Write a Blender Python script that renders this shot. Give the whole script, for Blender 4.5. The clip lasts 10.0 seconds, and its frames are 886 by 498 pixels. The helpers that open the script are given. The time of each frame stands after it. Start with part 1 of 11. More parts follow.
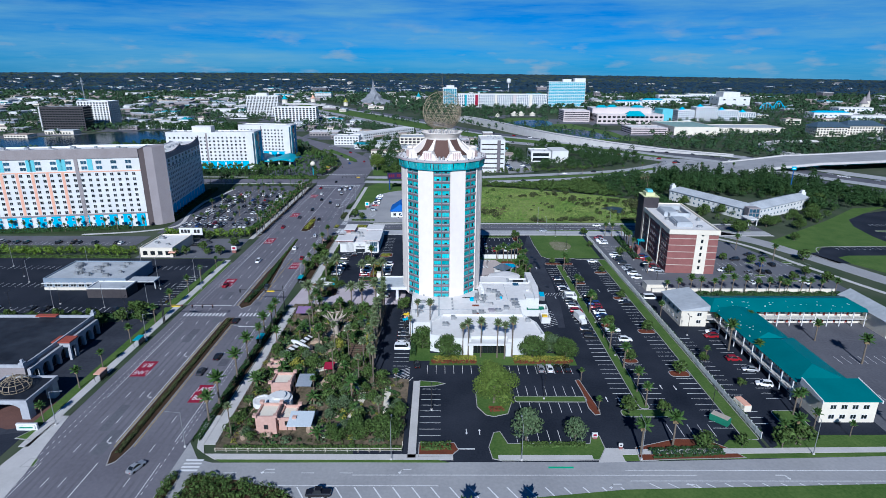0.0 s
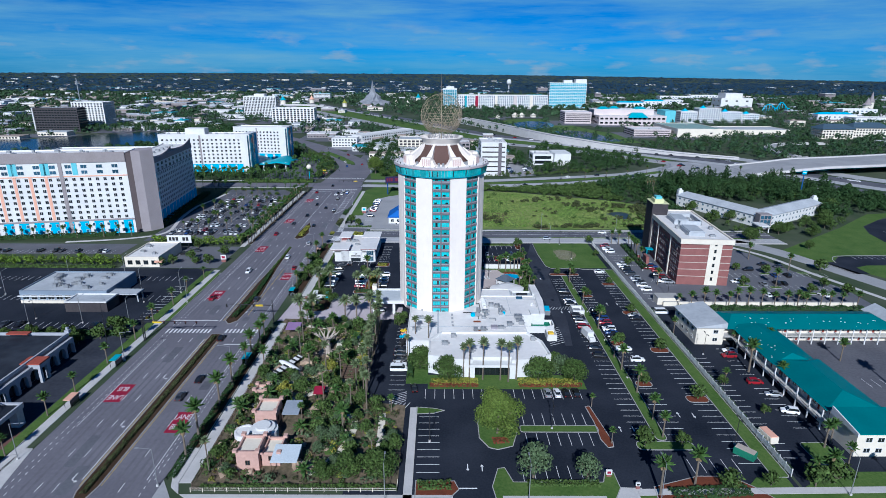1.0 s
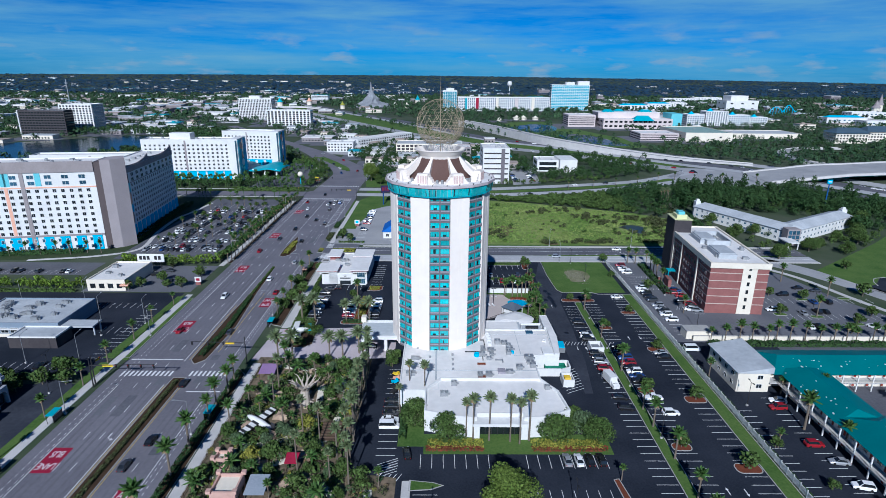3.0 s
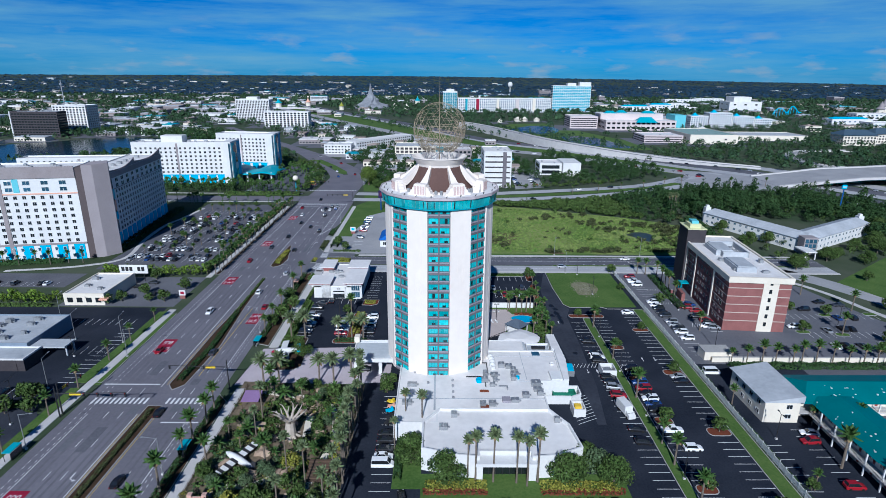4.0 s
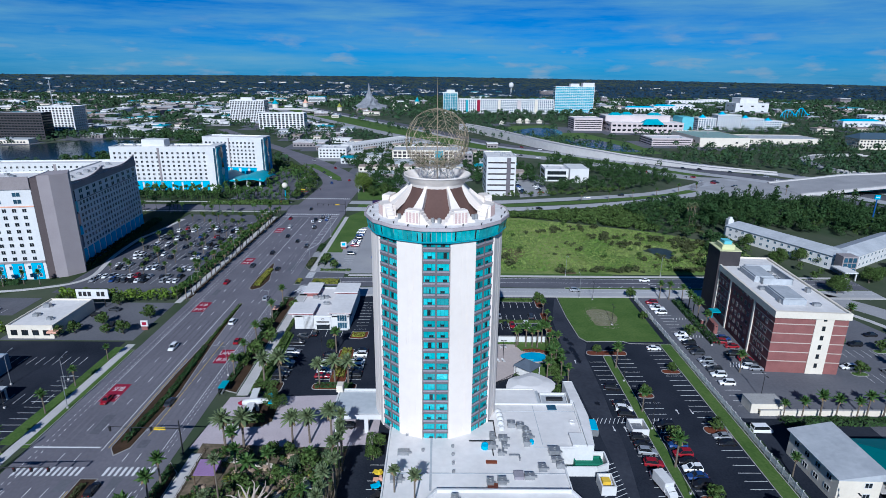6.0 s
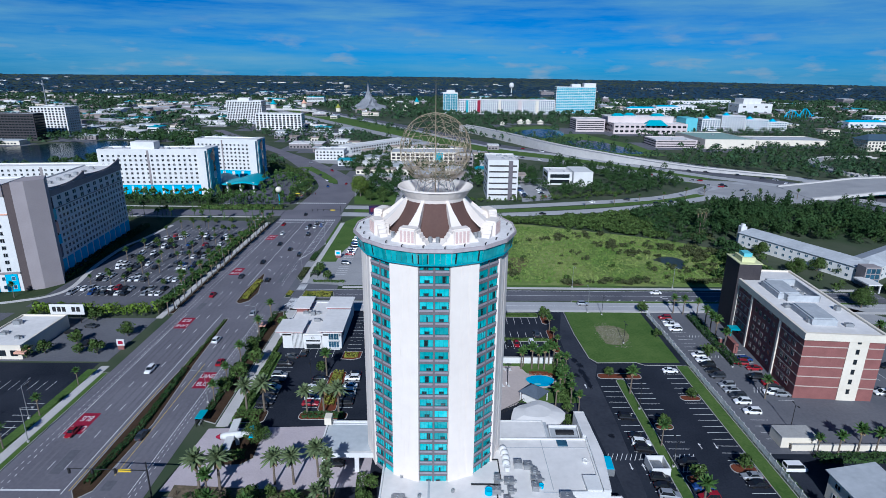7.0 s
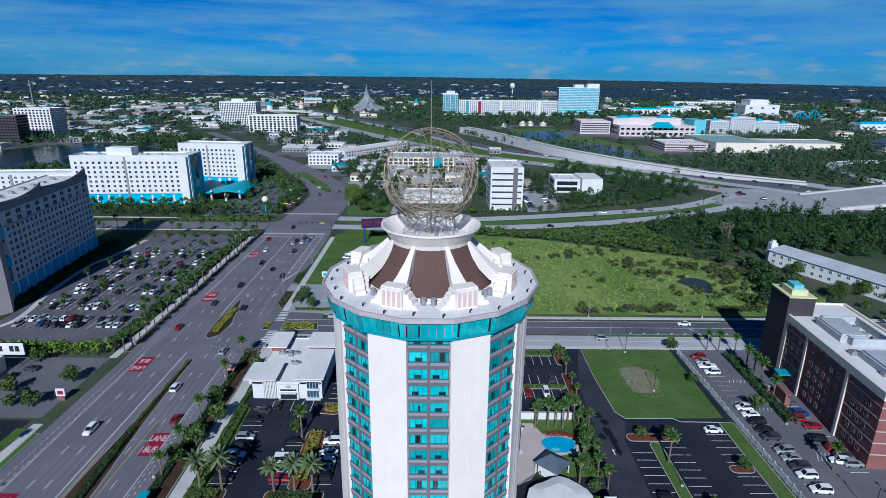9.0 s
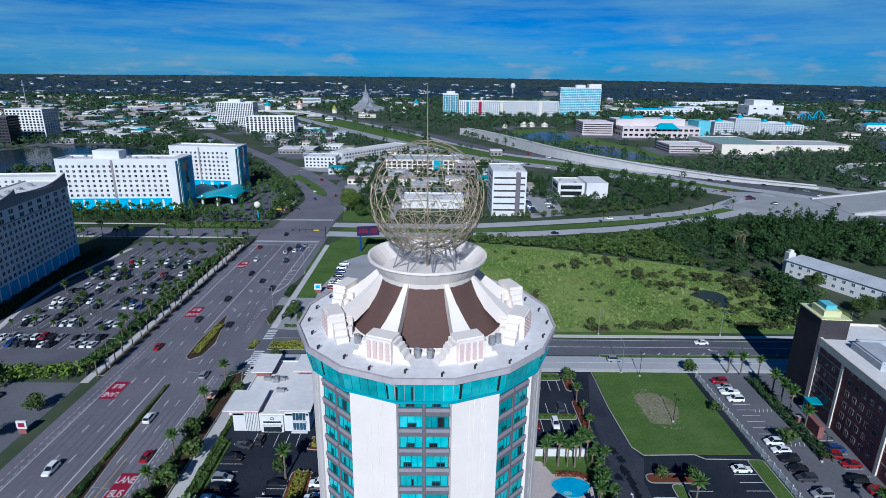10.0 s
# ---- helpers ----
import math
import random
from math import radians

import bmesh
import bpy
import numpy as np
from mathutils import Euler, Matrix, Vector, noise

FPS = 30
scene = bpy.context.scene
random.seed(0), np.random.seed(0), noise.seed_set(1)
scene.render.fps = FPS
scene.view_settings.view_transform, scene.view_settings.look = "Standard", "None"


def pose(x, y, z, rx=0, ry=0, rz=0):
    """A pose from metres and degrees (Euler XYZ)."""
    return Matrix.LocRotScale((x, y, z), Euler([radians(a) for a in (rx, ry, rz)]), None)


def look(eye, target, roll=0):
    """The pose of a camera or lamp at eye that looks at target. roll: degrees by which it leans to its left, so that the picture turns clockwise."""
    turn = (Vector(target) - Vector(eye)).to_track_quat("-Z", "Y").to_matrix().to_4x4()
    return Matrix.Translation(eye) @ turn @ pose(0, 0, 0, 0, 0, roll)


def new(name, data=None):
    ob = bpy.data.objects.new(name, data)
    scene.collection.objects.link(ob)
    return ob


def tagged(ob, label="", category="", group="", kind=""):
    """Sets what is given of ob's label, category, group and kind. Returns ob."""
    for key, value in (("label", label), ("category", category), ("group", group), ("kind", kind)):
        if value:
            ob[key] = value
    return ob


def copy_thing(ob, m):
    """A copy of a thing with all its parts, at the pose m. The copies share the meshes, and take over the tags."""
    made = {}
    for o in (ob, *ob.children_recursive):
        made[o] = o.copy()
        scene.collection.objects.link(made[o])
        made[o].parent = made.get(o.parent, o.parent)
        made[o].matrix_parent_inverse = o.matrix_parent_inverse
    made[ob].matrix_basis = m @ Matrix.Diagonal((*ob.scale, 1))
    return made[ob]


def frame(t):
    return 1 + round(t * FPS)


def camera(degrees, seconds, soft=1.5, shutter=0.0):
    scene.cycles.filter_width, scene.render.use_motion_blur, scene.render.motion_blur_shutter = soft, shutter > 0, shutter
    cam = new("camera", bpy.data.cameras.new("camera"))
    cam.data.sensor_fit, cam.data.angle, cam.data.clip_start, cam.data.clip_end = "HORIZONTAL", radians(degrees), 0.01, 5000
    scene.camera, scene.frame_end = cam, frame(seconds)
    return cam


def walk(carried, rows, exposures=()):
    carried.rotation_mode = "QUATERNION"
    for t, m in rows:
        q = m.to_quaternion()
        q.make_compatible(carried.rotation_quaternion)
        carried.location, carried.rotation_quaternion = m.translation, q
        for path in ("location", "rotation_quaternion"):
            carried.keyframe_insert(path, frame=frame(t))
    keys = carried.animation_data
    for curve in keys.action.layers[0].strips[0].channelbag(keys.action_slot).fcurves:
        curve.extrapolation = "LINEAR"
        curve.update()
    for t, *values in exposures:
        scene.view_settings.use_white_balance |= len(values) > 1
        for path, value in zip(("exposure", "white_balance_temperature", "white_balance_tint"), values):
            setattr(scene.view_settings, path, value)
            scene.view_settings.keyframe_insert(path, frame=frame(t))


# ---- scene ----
cam = camera(76.5, 10.0, soft=0.62)
METRES, EYE, TILT, LEAN, TURN = 147.5, 90.0, 0.0, 0.0, -0.4
ROWS = [
    (0.0, 0.0, 0.0, 0.0, 0.1, -17.88, -0.3),
    (0.5, 0.0003, 0.0452, 0.0, 0.09, -17.84, -0.33),
    (1.0, 0.0006, 0.0916, -0.0001, 0.09, -17.81, -0.36),
    (1.5, 0.0008, 0.1392, -0.0001, 0.09, -17.76, -0.38),
    (2.0, 0.001, 0.188, -0.0004, 0.1, -17.72, -0.4),
    (2.5, 0.0013, 0.2375, -0.0005, 0.09, -17.7, -0.42),
    (4.0, 0.0032, 0.3879, -0.0009, 0.11, -17.59, -0.45),
    (4.5, 0.0038, 0.4386, -0.0012, 0.11, -17.58, -0.48),
    (5.0, 0.0043, 0.4892, -0.0017, 0.13, -17.55, -0.51),
    (5.5, 0.0049, 0.5396, -0.002, 0.14, -17.56, -0.52),
    (7.0, 0.0066, 0.6919, -0.0032, 0.14, -17.54, -0.56),
    (7.5, 0.0071, 0.7431, -0.0034, 0.14, -17.53, -0.56),
    (8.0, 0.0076, 0.7946, -0.0033, 0.14, -17.52, -0.58),
    (8.5, 0.0081, 0.8459, -0.0029, 0.14, -17.52, -0.57),
    (9.0, 0.0083, 0.8974, -0.0025, 0.15, -17.52, -0.58),
    (9.5, 0.0085, 0.9485, -0.002, 0.15, -17.52, -0.59),
    (10.0, 0.0091, 0.9999, -0.0016, 0.16, -17.52, -0.6),
]
walk(cam, [(t, pose(0, 0, EYE, TILT, LEAN, TURN) @ pose(METRES * x, METRES * y, METRES * z, 90 + pitch, roll, yaw)) for t, x, y, z, yaw, pitch, roll in ROWS],
     [(0.0, 0.1, 5420, 8), (10.0, -0.06, 5390, 8)])

# ---- world and sun ----
SUN_FROM = Vector((-0.12, -0.99, 0.0)).normalized()
SUN_UP = radians(33)
world = bpy.data.worlds.new("sky")
scene.world = world
world.use_nodes = True
wt = world.node_tree
wt.nodes.clear()
w_out = wt.nodes.new("ShaderNodeOutputWorld")
w_bg = wt.nodes.new("ShaderNodeBackground")
w_sky = wt.nodes.new("ShaderNodeTexSky")
w_sky.sky_type, w_sky.sun_disc = "NISHITA", False
w_sky.sun_elevation, w_sky.sun_rotation = SUN_UP, math.atan2(SUN_FROM.x, SUN_FROM.y)
w_sky.air_density, w_sky.dust_density, w_sky.ozone_density = 0.6, 0.2, 3.0
w_tint = wt.nodes.new("ShaderNodeMix")
w_tint.data_type, w_tint.blend_type = "RGBA", "MULTIPLY"
w_tint.inputs["Factor"].default_value = 1.0
w_tint.inputs["B"].default_value = (0.115, 0.66, 1.22, 1)
w_tc = wt.nodes.new("ShaderNodeTexCoord")
w_map = wt.nodes.new("ShaderNodeMapping")
w_map.inputs["Scale"].default_value = (1.6, 1.6, 17.0)
w_noise = wt.nodes.new("ShaderNodeTexNoise")
w_noise.inputs["Scale"].default_value, w_noise.inputs["Detail"].default_value = 1.9, 7.0
w_noise.inputs["Roughness"].default_value = 0.62
w_ramp = wt.nodes.new("ShaderNodeValToRGB")
w_ramp.color_ramp.elements[0].position, w_ramp.color_ramp.elements[1].position = 0.38, 0.76
w_cloud = wt.nodes.new("ShaderNodeMix")
w_cloud.data_type = "RGBA"
w_cloud.inputs["B"].default_value = (3.2, 7.2, 9.8, 1)
# small heap clouds low over the horizon
w_map2 = wt.nodes.new("ShaderNodeMapping")
w_map2.inputs["Scale"].default_value = (9.0, 9.0, 34.0)
w_noise2 = wt.nodes.new("ShaderNodeTexNoise")
w_noise2.inputs["Scale"].default_value, w_noise2.inputs["Detail"].default_value = 1.6, 6.0
w_ramp2 = wt.nodes.new("ShaderNodeValToRGB")
w_ramp2.color_ramp.elements[0].position, w_ramp2.color_ramp.elements[1].position = 0.56, 0.76
w_sep = wt.nodes.new("ShaderNodeSeparateXYZ")
w_low = wt.nodes.new("ShaderNodeMapRange")
w_low.inputs["From Min"].default_value, w_low.inputs["From Max"].default_value = 0.085, 0.03
w_thin = wt.nodes.new("ShaderNodeMapRange")
w_thin.inputs["From Min"].default_value, w_thin.inputs["From Max"].default_value = 0.45, 0.12
w_veil, w_mul = wt.nodes.new("ShaderNodeMath"), wt.nodes.new("ShaderNodeMath")
w_veil.operation = w_mul.operation = "MULTIPLY"
w_heap = wt.nodes.new("ShaderNodeMix")
w_heap.data_type = "RGBA"
w_heap.inputs["B"].default_value = (5.4, 7.2, 8.6, 1)
wl = wt.links.new
wl(w_sky.outputs[0], w_tint.inputs["A"])
wl(w_tc.outputs["Generated"], w_map.inputs["Vector"])
wl(w_map.outputs[0], w_noise.inputs["Vector"])
wl(w_noise.outputs["Fac"], w_ramp.inputs["Fac"])
wl(w_tc.outputs["Generated"], w_sep.inputs[0])
wl(w_sep.outputs["Z"], w_thin.inputs["Value"])
wl(w_ramp.outputs["Color"], w_veil.inputs[0])
wl(w_thin.outputs["Result"], w_veil.inputs[1])
wl(w_veil.outputs[0], w_cloud.inputs["Factor"])
wl(w_tint.outputs["Result"], w_cloud.inputs["A"])
wl(w_tc.outputs["Generated"], w_map2.inputs["Vector"])
wl(w_map2.outputs[0], w_noise2.inputs["Vector"])
wl(w_noise2.outputs["Fac"], w_ramp2.inputs["Fac"])
wl(w_sep.outputs["Z"], w_low.inputs["Value"])
wl(w_ramp2.outputs["Color"], w_mul.inputs[0])
wl(w_low.outputs["Result"], w_mul.inputs[1])
wl(w_mul.outputs[0], w_heap.inputs["Factor"])
wl(w_cloud.outputs["Result"], w_heap.inputs["A"])
wl(w_heap.outputs["Result"], w_bg.inputs["Color"])
wl(w_bg.outputs[0], w_out.inputs["Surface"])
w_bg.inputs["Strength"].default_value = 0.05
sun = new("sun", bpy.data.lights.new("sun", "SUN"))
sun.data.energy, sun.data.angle, sun.data.color = 4.9, radians(0.53), (1.0, 0.955, 0.90)
sun.matrix_world = look(SUN_FROM * 400 + Vector((0, 0, 400 * math.tan(SUN_UP))), (0, 0, 0))


# ---- materials ----
def surface(name, base, alt=None, rough=0.8, fine=3.0, coarse=0.15, mix=0.5, bump=0.0, metal=0.0, island=0.0, each=0.0, spec=0.14):
    """A procedural surface: two tones blended by coarse and fine noise in metres, with light relief."""
    m = bpy.data.materials.new(name)
    m.use_nodes = True
    t = m.node_tree
    b = t.nodes["Principled BSDF"]
    alt = alt or tuple(c * 0.8 for c in base)
    geo = t.nodes.new("ShaderNodeNewGeometry")
    n1, n2 = t.nodes.new("ShaderNodeTexNoise"), t.nodes.new("ShaderNodeTexNoise")
    n1.inputs["Scale"].default_value, n1.inputs["Detail"].default_value = coarse, 4.0
    n2.inputs["Scale"].default_value, n2.inputs["Detail"].default_value = fine, 3.0
    for n in (n1, n2):
        t.links.new(geo.outputs["Position"], n.inputs["Vector"])
    blend = t.nodes.new("ShaderNodeMix")
    blend.inputs["Factor"].default_value = mix
    t.links.new(n1.outputs["Fac"], blend.inputs["A"])
    t.links.new(n2.outputs["Fac"], blend.inputs["B"])
    ramp = t.nodes.new("ShaderNodeMapRange")
    ramp.inputs["From Min"].default_value, ramp.inputs["From Max"].default_value = 0.34, 0.66
    t.links.new(blend.outputs["Result"], ramp.inputs["Value"])
    col = t.nodes.new("ShaderNodeMix")
    col.data_type = "RGBA"
    col.inputs["A"].default_value, col.inputs["B"].default_value = (*base, 1), (*alt, 1)
    t.links.new(ramp.outputs["Result"], col.inputs["Factor"])
    last = col.outputs["Result"]
    if island or each:
        hsv = t.nodes.new("ShaderNodeHueSaturation")
        mr = t.nodes.new("ShaderNodeMapRange")
        k = island or each
        mr.inputs["To Min"].default_value, mr.inputs["To Max"].default_value = 1 - k, 1 + k
        if island:
            t.links.new(geo.outputs["Random Per Island"], mr.inputs["Value"])
        else:
            oi = t.nodes.new("ShaderNodeObjectInfo")
            t.links.new(oi.outputs["Random"], mr.inputs["Value"])
        t.links.new(mr.outputs["Result"], hsv.inputs["Value"])
        t.links.new(last, hsv.inputs["Color"])
        last = hsv.outputs["Color"]
    t.links.new(last, b.inputs["Base Color"])
    b.inputs["Roughness"].default_value, b.inputs["Metallic"].default_value = rough, metal
    b.inputs["Specular IOR Level"].default_value = spec
    if bump:
        bp = t.nodes.new("ShaderNodeBump")
        bp.inputs["Strength"].default_value, bp.inputs["Distance"].default_value = bump, 0.05
        t.links.new(n2.outputs["Fac"], bp.inputs["Height"])
        t.links.new(bp.outputs["Normal"], b.inputs["Normal"])
    return m


ASPHALT = surface("dark_asphalt", (0.013, 0.017, 0.026), (0.033, 0.038, 0.052), 0.9, 2.0, 0.06, 0.35, 0.3, spec=0.05)
ROAD = surface("worn_road_asphalt", (0.125, 0.12, 0.14), (0.182, 0.175, 0.198), 0.85, 1.2, 0.05, 0.35, 0.3)
ROAD_OLD = surface("grey_road_asphalt", (0.27, 0.27, 0.278), (0.355, 0.352, 0.355), 0.85, 1.2, 0.07, 0.4, 0.3)
ROAD_PALE = surface("pale_road_surface", (0.33, 0.33, 0.34), (0.42, 0.42, 0.43), 0.85, 1.2, 0.06, 0.4, 0.3)
LOT_DARK = surface("worn_dark_lot_asphalt", (0.08, 0.082, 0.098), (0.135, 0.135, 0.152), 0.85, 1.2, 0.06, 0.4, 0.3)
LANE = surface("patched_lane_asphalt", (0.024, 0.028, 0.04), (0.05, 0.055, 0.07), 0.85, 1.0, 0.09, 0.35, 0.3, spec=0.15)
LOT_GREY = surface("grey_lot_asphalt", (0.105, 0.108, 0.124), (0.15, 0.152, 0.168), 0.85, 1.2, 0.06, 0.4, 0.3)
CONCRETE = surface("pavement_concrete", (0.44, 0.425, 0.41), (0.54, 0.52, 0.505), 0.85, 2.5, 0.2, 0.4, 0.2)
PAVER = surface("pinkish_pavers", (0.41, 0.355, 0.375), (0.50, 0.44, 0.46), 0.85, 2.5, 0.2, 0.5, 0.2)
KERB = surface("kerb_concrete", (0.30, 0.295, 0.28), (0.40, 0.39, 0.375), 0.85, 3, 0.3)
PAINT = surface("white_road_paint", (0.72, 0.72, 0.72), (0.58, 0.58, 0.58), 0.7, 4, 0.4)
PAINT_Y = surface("yellow_road_paint", (0.62, 0.45, 0.12), (0.5, 0.36, 0.1), 0.7, 4, 0.4)
BUS_RED = surface("red_bus_lane_paint", (0.30, 0.014, 0.045), (0.22, 0.012, 0.035), 0.75, 2, 0.3)
GREEN_PAINT = surface("green_cycle_paint", (0.02, 0.42, 0.22), (0.02, 0.34, 0.18), 0.75, 2, 0.3)
GRASS = surface("mown_grass", (0.048, 0.10, 0.02), (0.10, 0.155, 0.04), 0.95, 1.5, 0.12, 0.5, 0.5)
MEADOW = surface("rough_meadow", (0.075, 0.15, 0.028), (0.26, 0.29, 0.10), 0.95, 0.35, 0.04, 0.3, 0.6)
COVER = surface("dark_ground_cover", (0.025, 0.045, 0.018), (0.05, 0.065, 0.03), 0.95, 0.8, 0.08)
TAN_ROOF = surface("tan_gravel_roof", (0.30, 0.24, 0.2), (0.38, 0.32, 0.28), 0.9, 0.6, 0.1)
SOIL = surface("dark_mulch", (0.035, 0.022, 0.014), (0.07, 0.043, 0.025), 0.95, 3, 0.4)
MULCH_RED = surface("red_mulch", (0.17, 0.05, 0.025), (0.11, 0.035, 0.02), 0.95, 3, 0.4)
SAND = surface("bare_sandy_soil", (0.24, 0.2, 0.14), (0.34, 0.3, 0.22), 0.95, 1.2, 0.3)
LAND = surface("far_land", (0.028, 0.055, 0.022), (0.085, 0.095, 0.065), 0.95, 0.05, 0.008, 0.5)
WATER = surface("dark_lake_water", (0.006, 0.014, 0.018), (0.008, 0.02, 0.026), 0.22, 0.4, 0.02, 0.5, 0.03, spec=0.3)
WARM_WHITE = surface("warm_white_stucco", (0.78, 0.71, 0.645), (0.71, 0.64, 0.58), 0.8, 0.5, 0.06, 0.35, 0.05)
WHITE = surface("white_stucco", (0.68, 0.675, 0.66), (0.58, 0.575, 0.56), 0.75, 1.5, 0.15, 0.4, 0.1)
WHITE_ROOF = surface("white_roof_membrane", (0.75, 0.725, 0.70), (0.60, 0.58, 0.56), 0.6, 0.6, 0.1, 0.35, 0.05)
GREY_ROOF = surface("grey_flat_roof", (0.34, 0.36, 0.38), (0.46, 0.48, 0.5), 0.8, 0.8, 0.12, 0.4, 0.1)
CREAM = surface("cream_stucco", (0.72, 0.66, 0.55), (0.64, 0.58, 0.48), 0.8, 1.5, 0.2, 0.4, 0.1)
PINK = surface("pink_adobe", (0.55, 0.35, 0.29), (0.45, 0.28, 0.23), 0.85, 1.5, 0.3, 0.5, 0.2)
GREY_WALL = surface("warm_grey_wall", (0.30, 0.27, 0.27), (0.24, 0.21, 0.21), 0.8, 1.5, 0.15, 0.4, 0.1)
DARK_WALL = surface("dark_brown_wall", (0.045, 0.04, 0.045), (0.065, 0.058, 0.06), 0.8, 1.5, 0.2, 0.4, 0.1)
SILL_GREY = surface("lavender_grey_sill", (0.30, 0.28, 0.315), (0.25, 0.235, 0.265), 0.7, 2, 0.3)
TAUPE = surface("taupe_spandrel", (0.165, 0.15, 0.165), (0.125, 0.114, 0.125), 0.7, 2, 0.3)
BROWN_ROOF = surface("brown_standing_roof", (0.115, 0.068, 0.058), (0.095, 0.056, 0.048), 0.75, 2, 0.2, 0.4, 0.1)
BRICK = surface("red_brick", (0.27, 0.115, 0.105), (0.2, 0.085, 0.078), 0.85, 6, 0.4, 0.5, 0.2)
TEAL_ROOF = surface("teal_metal_roof", (0.004, 0.125, 0.135), (0.006, 0.155, 0.165), 0.45, 2, 0.12, 0.35, 0.1)
TEAL_PALE = surface("pale_teal_roof", (0.03, 0.34, 0.42), (0.02, 0.27, 0.34), 0.5, 2, 0.1)
AQUA = surface("pale_aqua_panel", (0.16, 0.5, 0.56), (0.13, 0.44, 0.5), 0.7, 2, 0.2)
BLUE_PAINT = surface("sky_blue_paint", (0.02, 0.42, 0.64), (0.015, 0.36, 0.56), 0.7, 2, 0.2)
CORAL = surface("coral_paint", (0.72, 0.4, 0.29), (0.66, 0.36, 0.26), 0.75, 2, 0.2)
METAL = surface("galvanised_metal", (0.42, 0.43, 0.44), (0.3, 0.31, 0.32), 0.45, 4, 0.8, metal=0.6)
DARK_METAL = surface("dark_metal", (0.03, 0.03, 0.033), (0.05, 0.05, 0.053), 0.5, 4, 0.8, metal=0.4)
GOLD = surface("weathered_gold_lattice", (0.40, 0.33, 0.23), (0.25, 0.20, 0.14), 0.55, 5, 0.8, metal=0.3)
RUBBER = surface("tyre_rubber", (0.012, 0.012, 0.012), (0.02, 0.02, 0.02), 0.9, 5, 1)
WOOD = surface("weathered_wood", (0.12, 0.08, 0.055), (0.08, 0.055, 0.04), 0.85, 5, 0.7)
ROCK = surface("sandy_rock", (0.44, 0.33, 0.24), (0.26, 0.19, 0.14), 0.9, 1.2, 0.4, 0.5, 0.6)
BARK = surface("palm_bark", (0.19, 0.155, 0.12), (0.12, 0.1, 0.08), 0.95, 4, 0.8, 0.5, 0.5)
DEADWOOD = surface("bleached_wood", (0.46, 0.4, 0.34), (0.34, 0.29, 0.24), 0.9, 4, 0.8, 0.5, 0.3)
LEAF = surface("broad_leaves", (0.042, 0.078, 0.018), (0.078, 0.118, 0.032), 0.75, 2.0, 0.3, 0.5, island=0.45)
LEAF_MEADOW = surface("meadow_grass_blades", (0.088, 0.175, 0.028), (0.235, 0.285, 0.085), 0.85, 0.3, 0.05, 0.4, island=0.14)
LEAF_BRIGHT = surface("bright_hedge_leaves", (0.075, 0.14, 0.015), (0.14, 0.2, 0.03), 0.75, 2.0, 0.3, 0.5, island=0.45)
LEAF_OLIVE = surface("olive_scrub_leaves", (0.045, 0.058, 0.022), (0.075, 0.085, 0.035), 0.85, 1.0, 0.2, 0.5, island=0.45)
LEAF_DARK = surface("dark_woodland_leaves", (0.02, 0.05, 0.016), (0.042, 0.08, 0.025), 0.8, 0.8, 0.06, 0.4, island=0.28)
# woodland green made paler and bluer, with some distance haze in the colour
LEAF_HAZE_FAR = surface("haze_tinted_far_leaves", (0.026, 0.06, 0.028), (0.048, 0.085, 0.04), 0.85, 0.2, 0.01, 0.4, island=0.35)
# the blue haze of distance is painted into this leaf colour
LEAF_HAZE_HORIZON = surface("haze_blue_horizon_leaves", (0.014, 0.038, 0.07), (0.022, 0.053, 0.09), 0.9, 0.1, 0.004, 0.4, island=0.25)
LEAF_SILVER = surface("silvery_leaves", (0.06, 0.10, 0.045), (0.10, 0.14, 0.07), 0.75, 2, 0.3, 0.5, island=0.4)
LEAF_YELLOW = surface("yellowish_leaves", (0.16, 0.19, 0.03), (0.24, 0.22, 0.04), 0.75, 2, 0.3, 0.5, island=0.4)
FROND = surface("palm_fronds", (0.035, 0.085, 0.02), (0.075, 0.13, 0.035), 0.6, 2.5, 0.4, 0.5, island=0.4)
FROND_GREY = surface("grey_green_fronds", (0.085, 0.12, 0.05), (0.15, 0.185, 0.095), 0.6, 2.5, 0.4, 0.5, island=0.4)
FROND_DRY = surface("dry_palm_fronds", (0.21, 0.16, 0.085), (0.15, 0.11, 0.06), 0.8, 2.5, 0.4, 0.5, island=0.4)


def glass(name, colour, rough=0.08, alt=None):
    """Reflective tinted window glass, opaque to the eye in daylight."""
    m = surface(name, colour, alt or tuple(c * 0.6 for c in colour), rough, 0.9, 0.25, 0.5, spec=0.8, each=0.35)
    return m


TEAL_GLASS = glass("teal_reflective_glass", (0.013, 0.32, 0.35), 0.08, (0.06, 0.47, 0.49))
TEAL_FRAME = surface("teal_window_frame", (0.012, 0.16, 0.175), (0.01, 0.12, 0.13), 0.5, 2, 0.3)
DARK_GLASS = glass("dark_window_glass", (0.02, 0.027, 0.033))
BLUE_GLASS = glass("blue_window_glass", (0.04, 0.11, 0.17))
CYAN_GLASS = glass("cyan_curtain_glass", (0.05, 0.33, 0.42))


# ---- builders ----
def empty(name, label, category, group="", kind="", at=(0, 0, 0), turn=0.0):
    ob = new(name)
    ob.empty_display_size = 0.5
    ob.matrix_basis = pose(*at, 0, 0, turn)
    return tagged(ob, label, category, group, kind)


def mesh_of(name, bm):
    me = bpy.data.meshes.new(name)
    bm.to_mesh(me)
    bm.free()
    return me


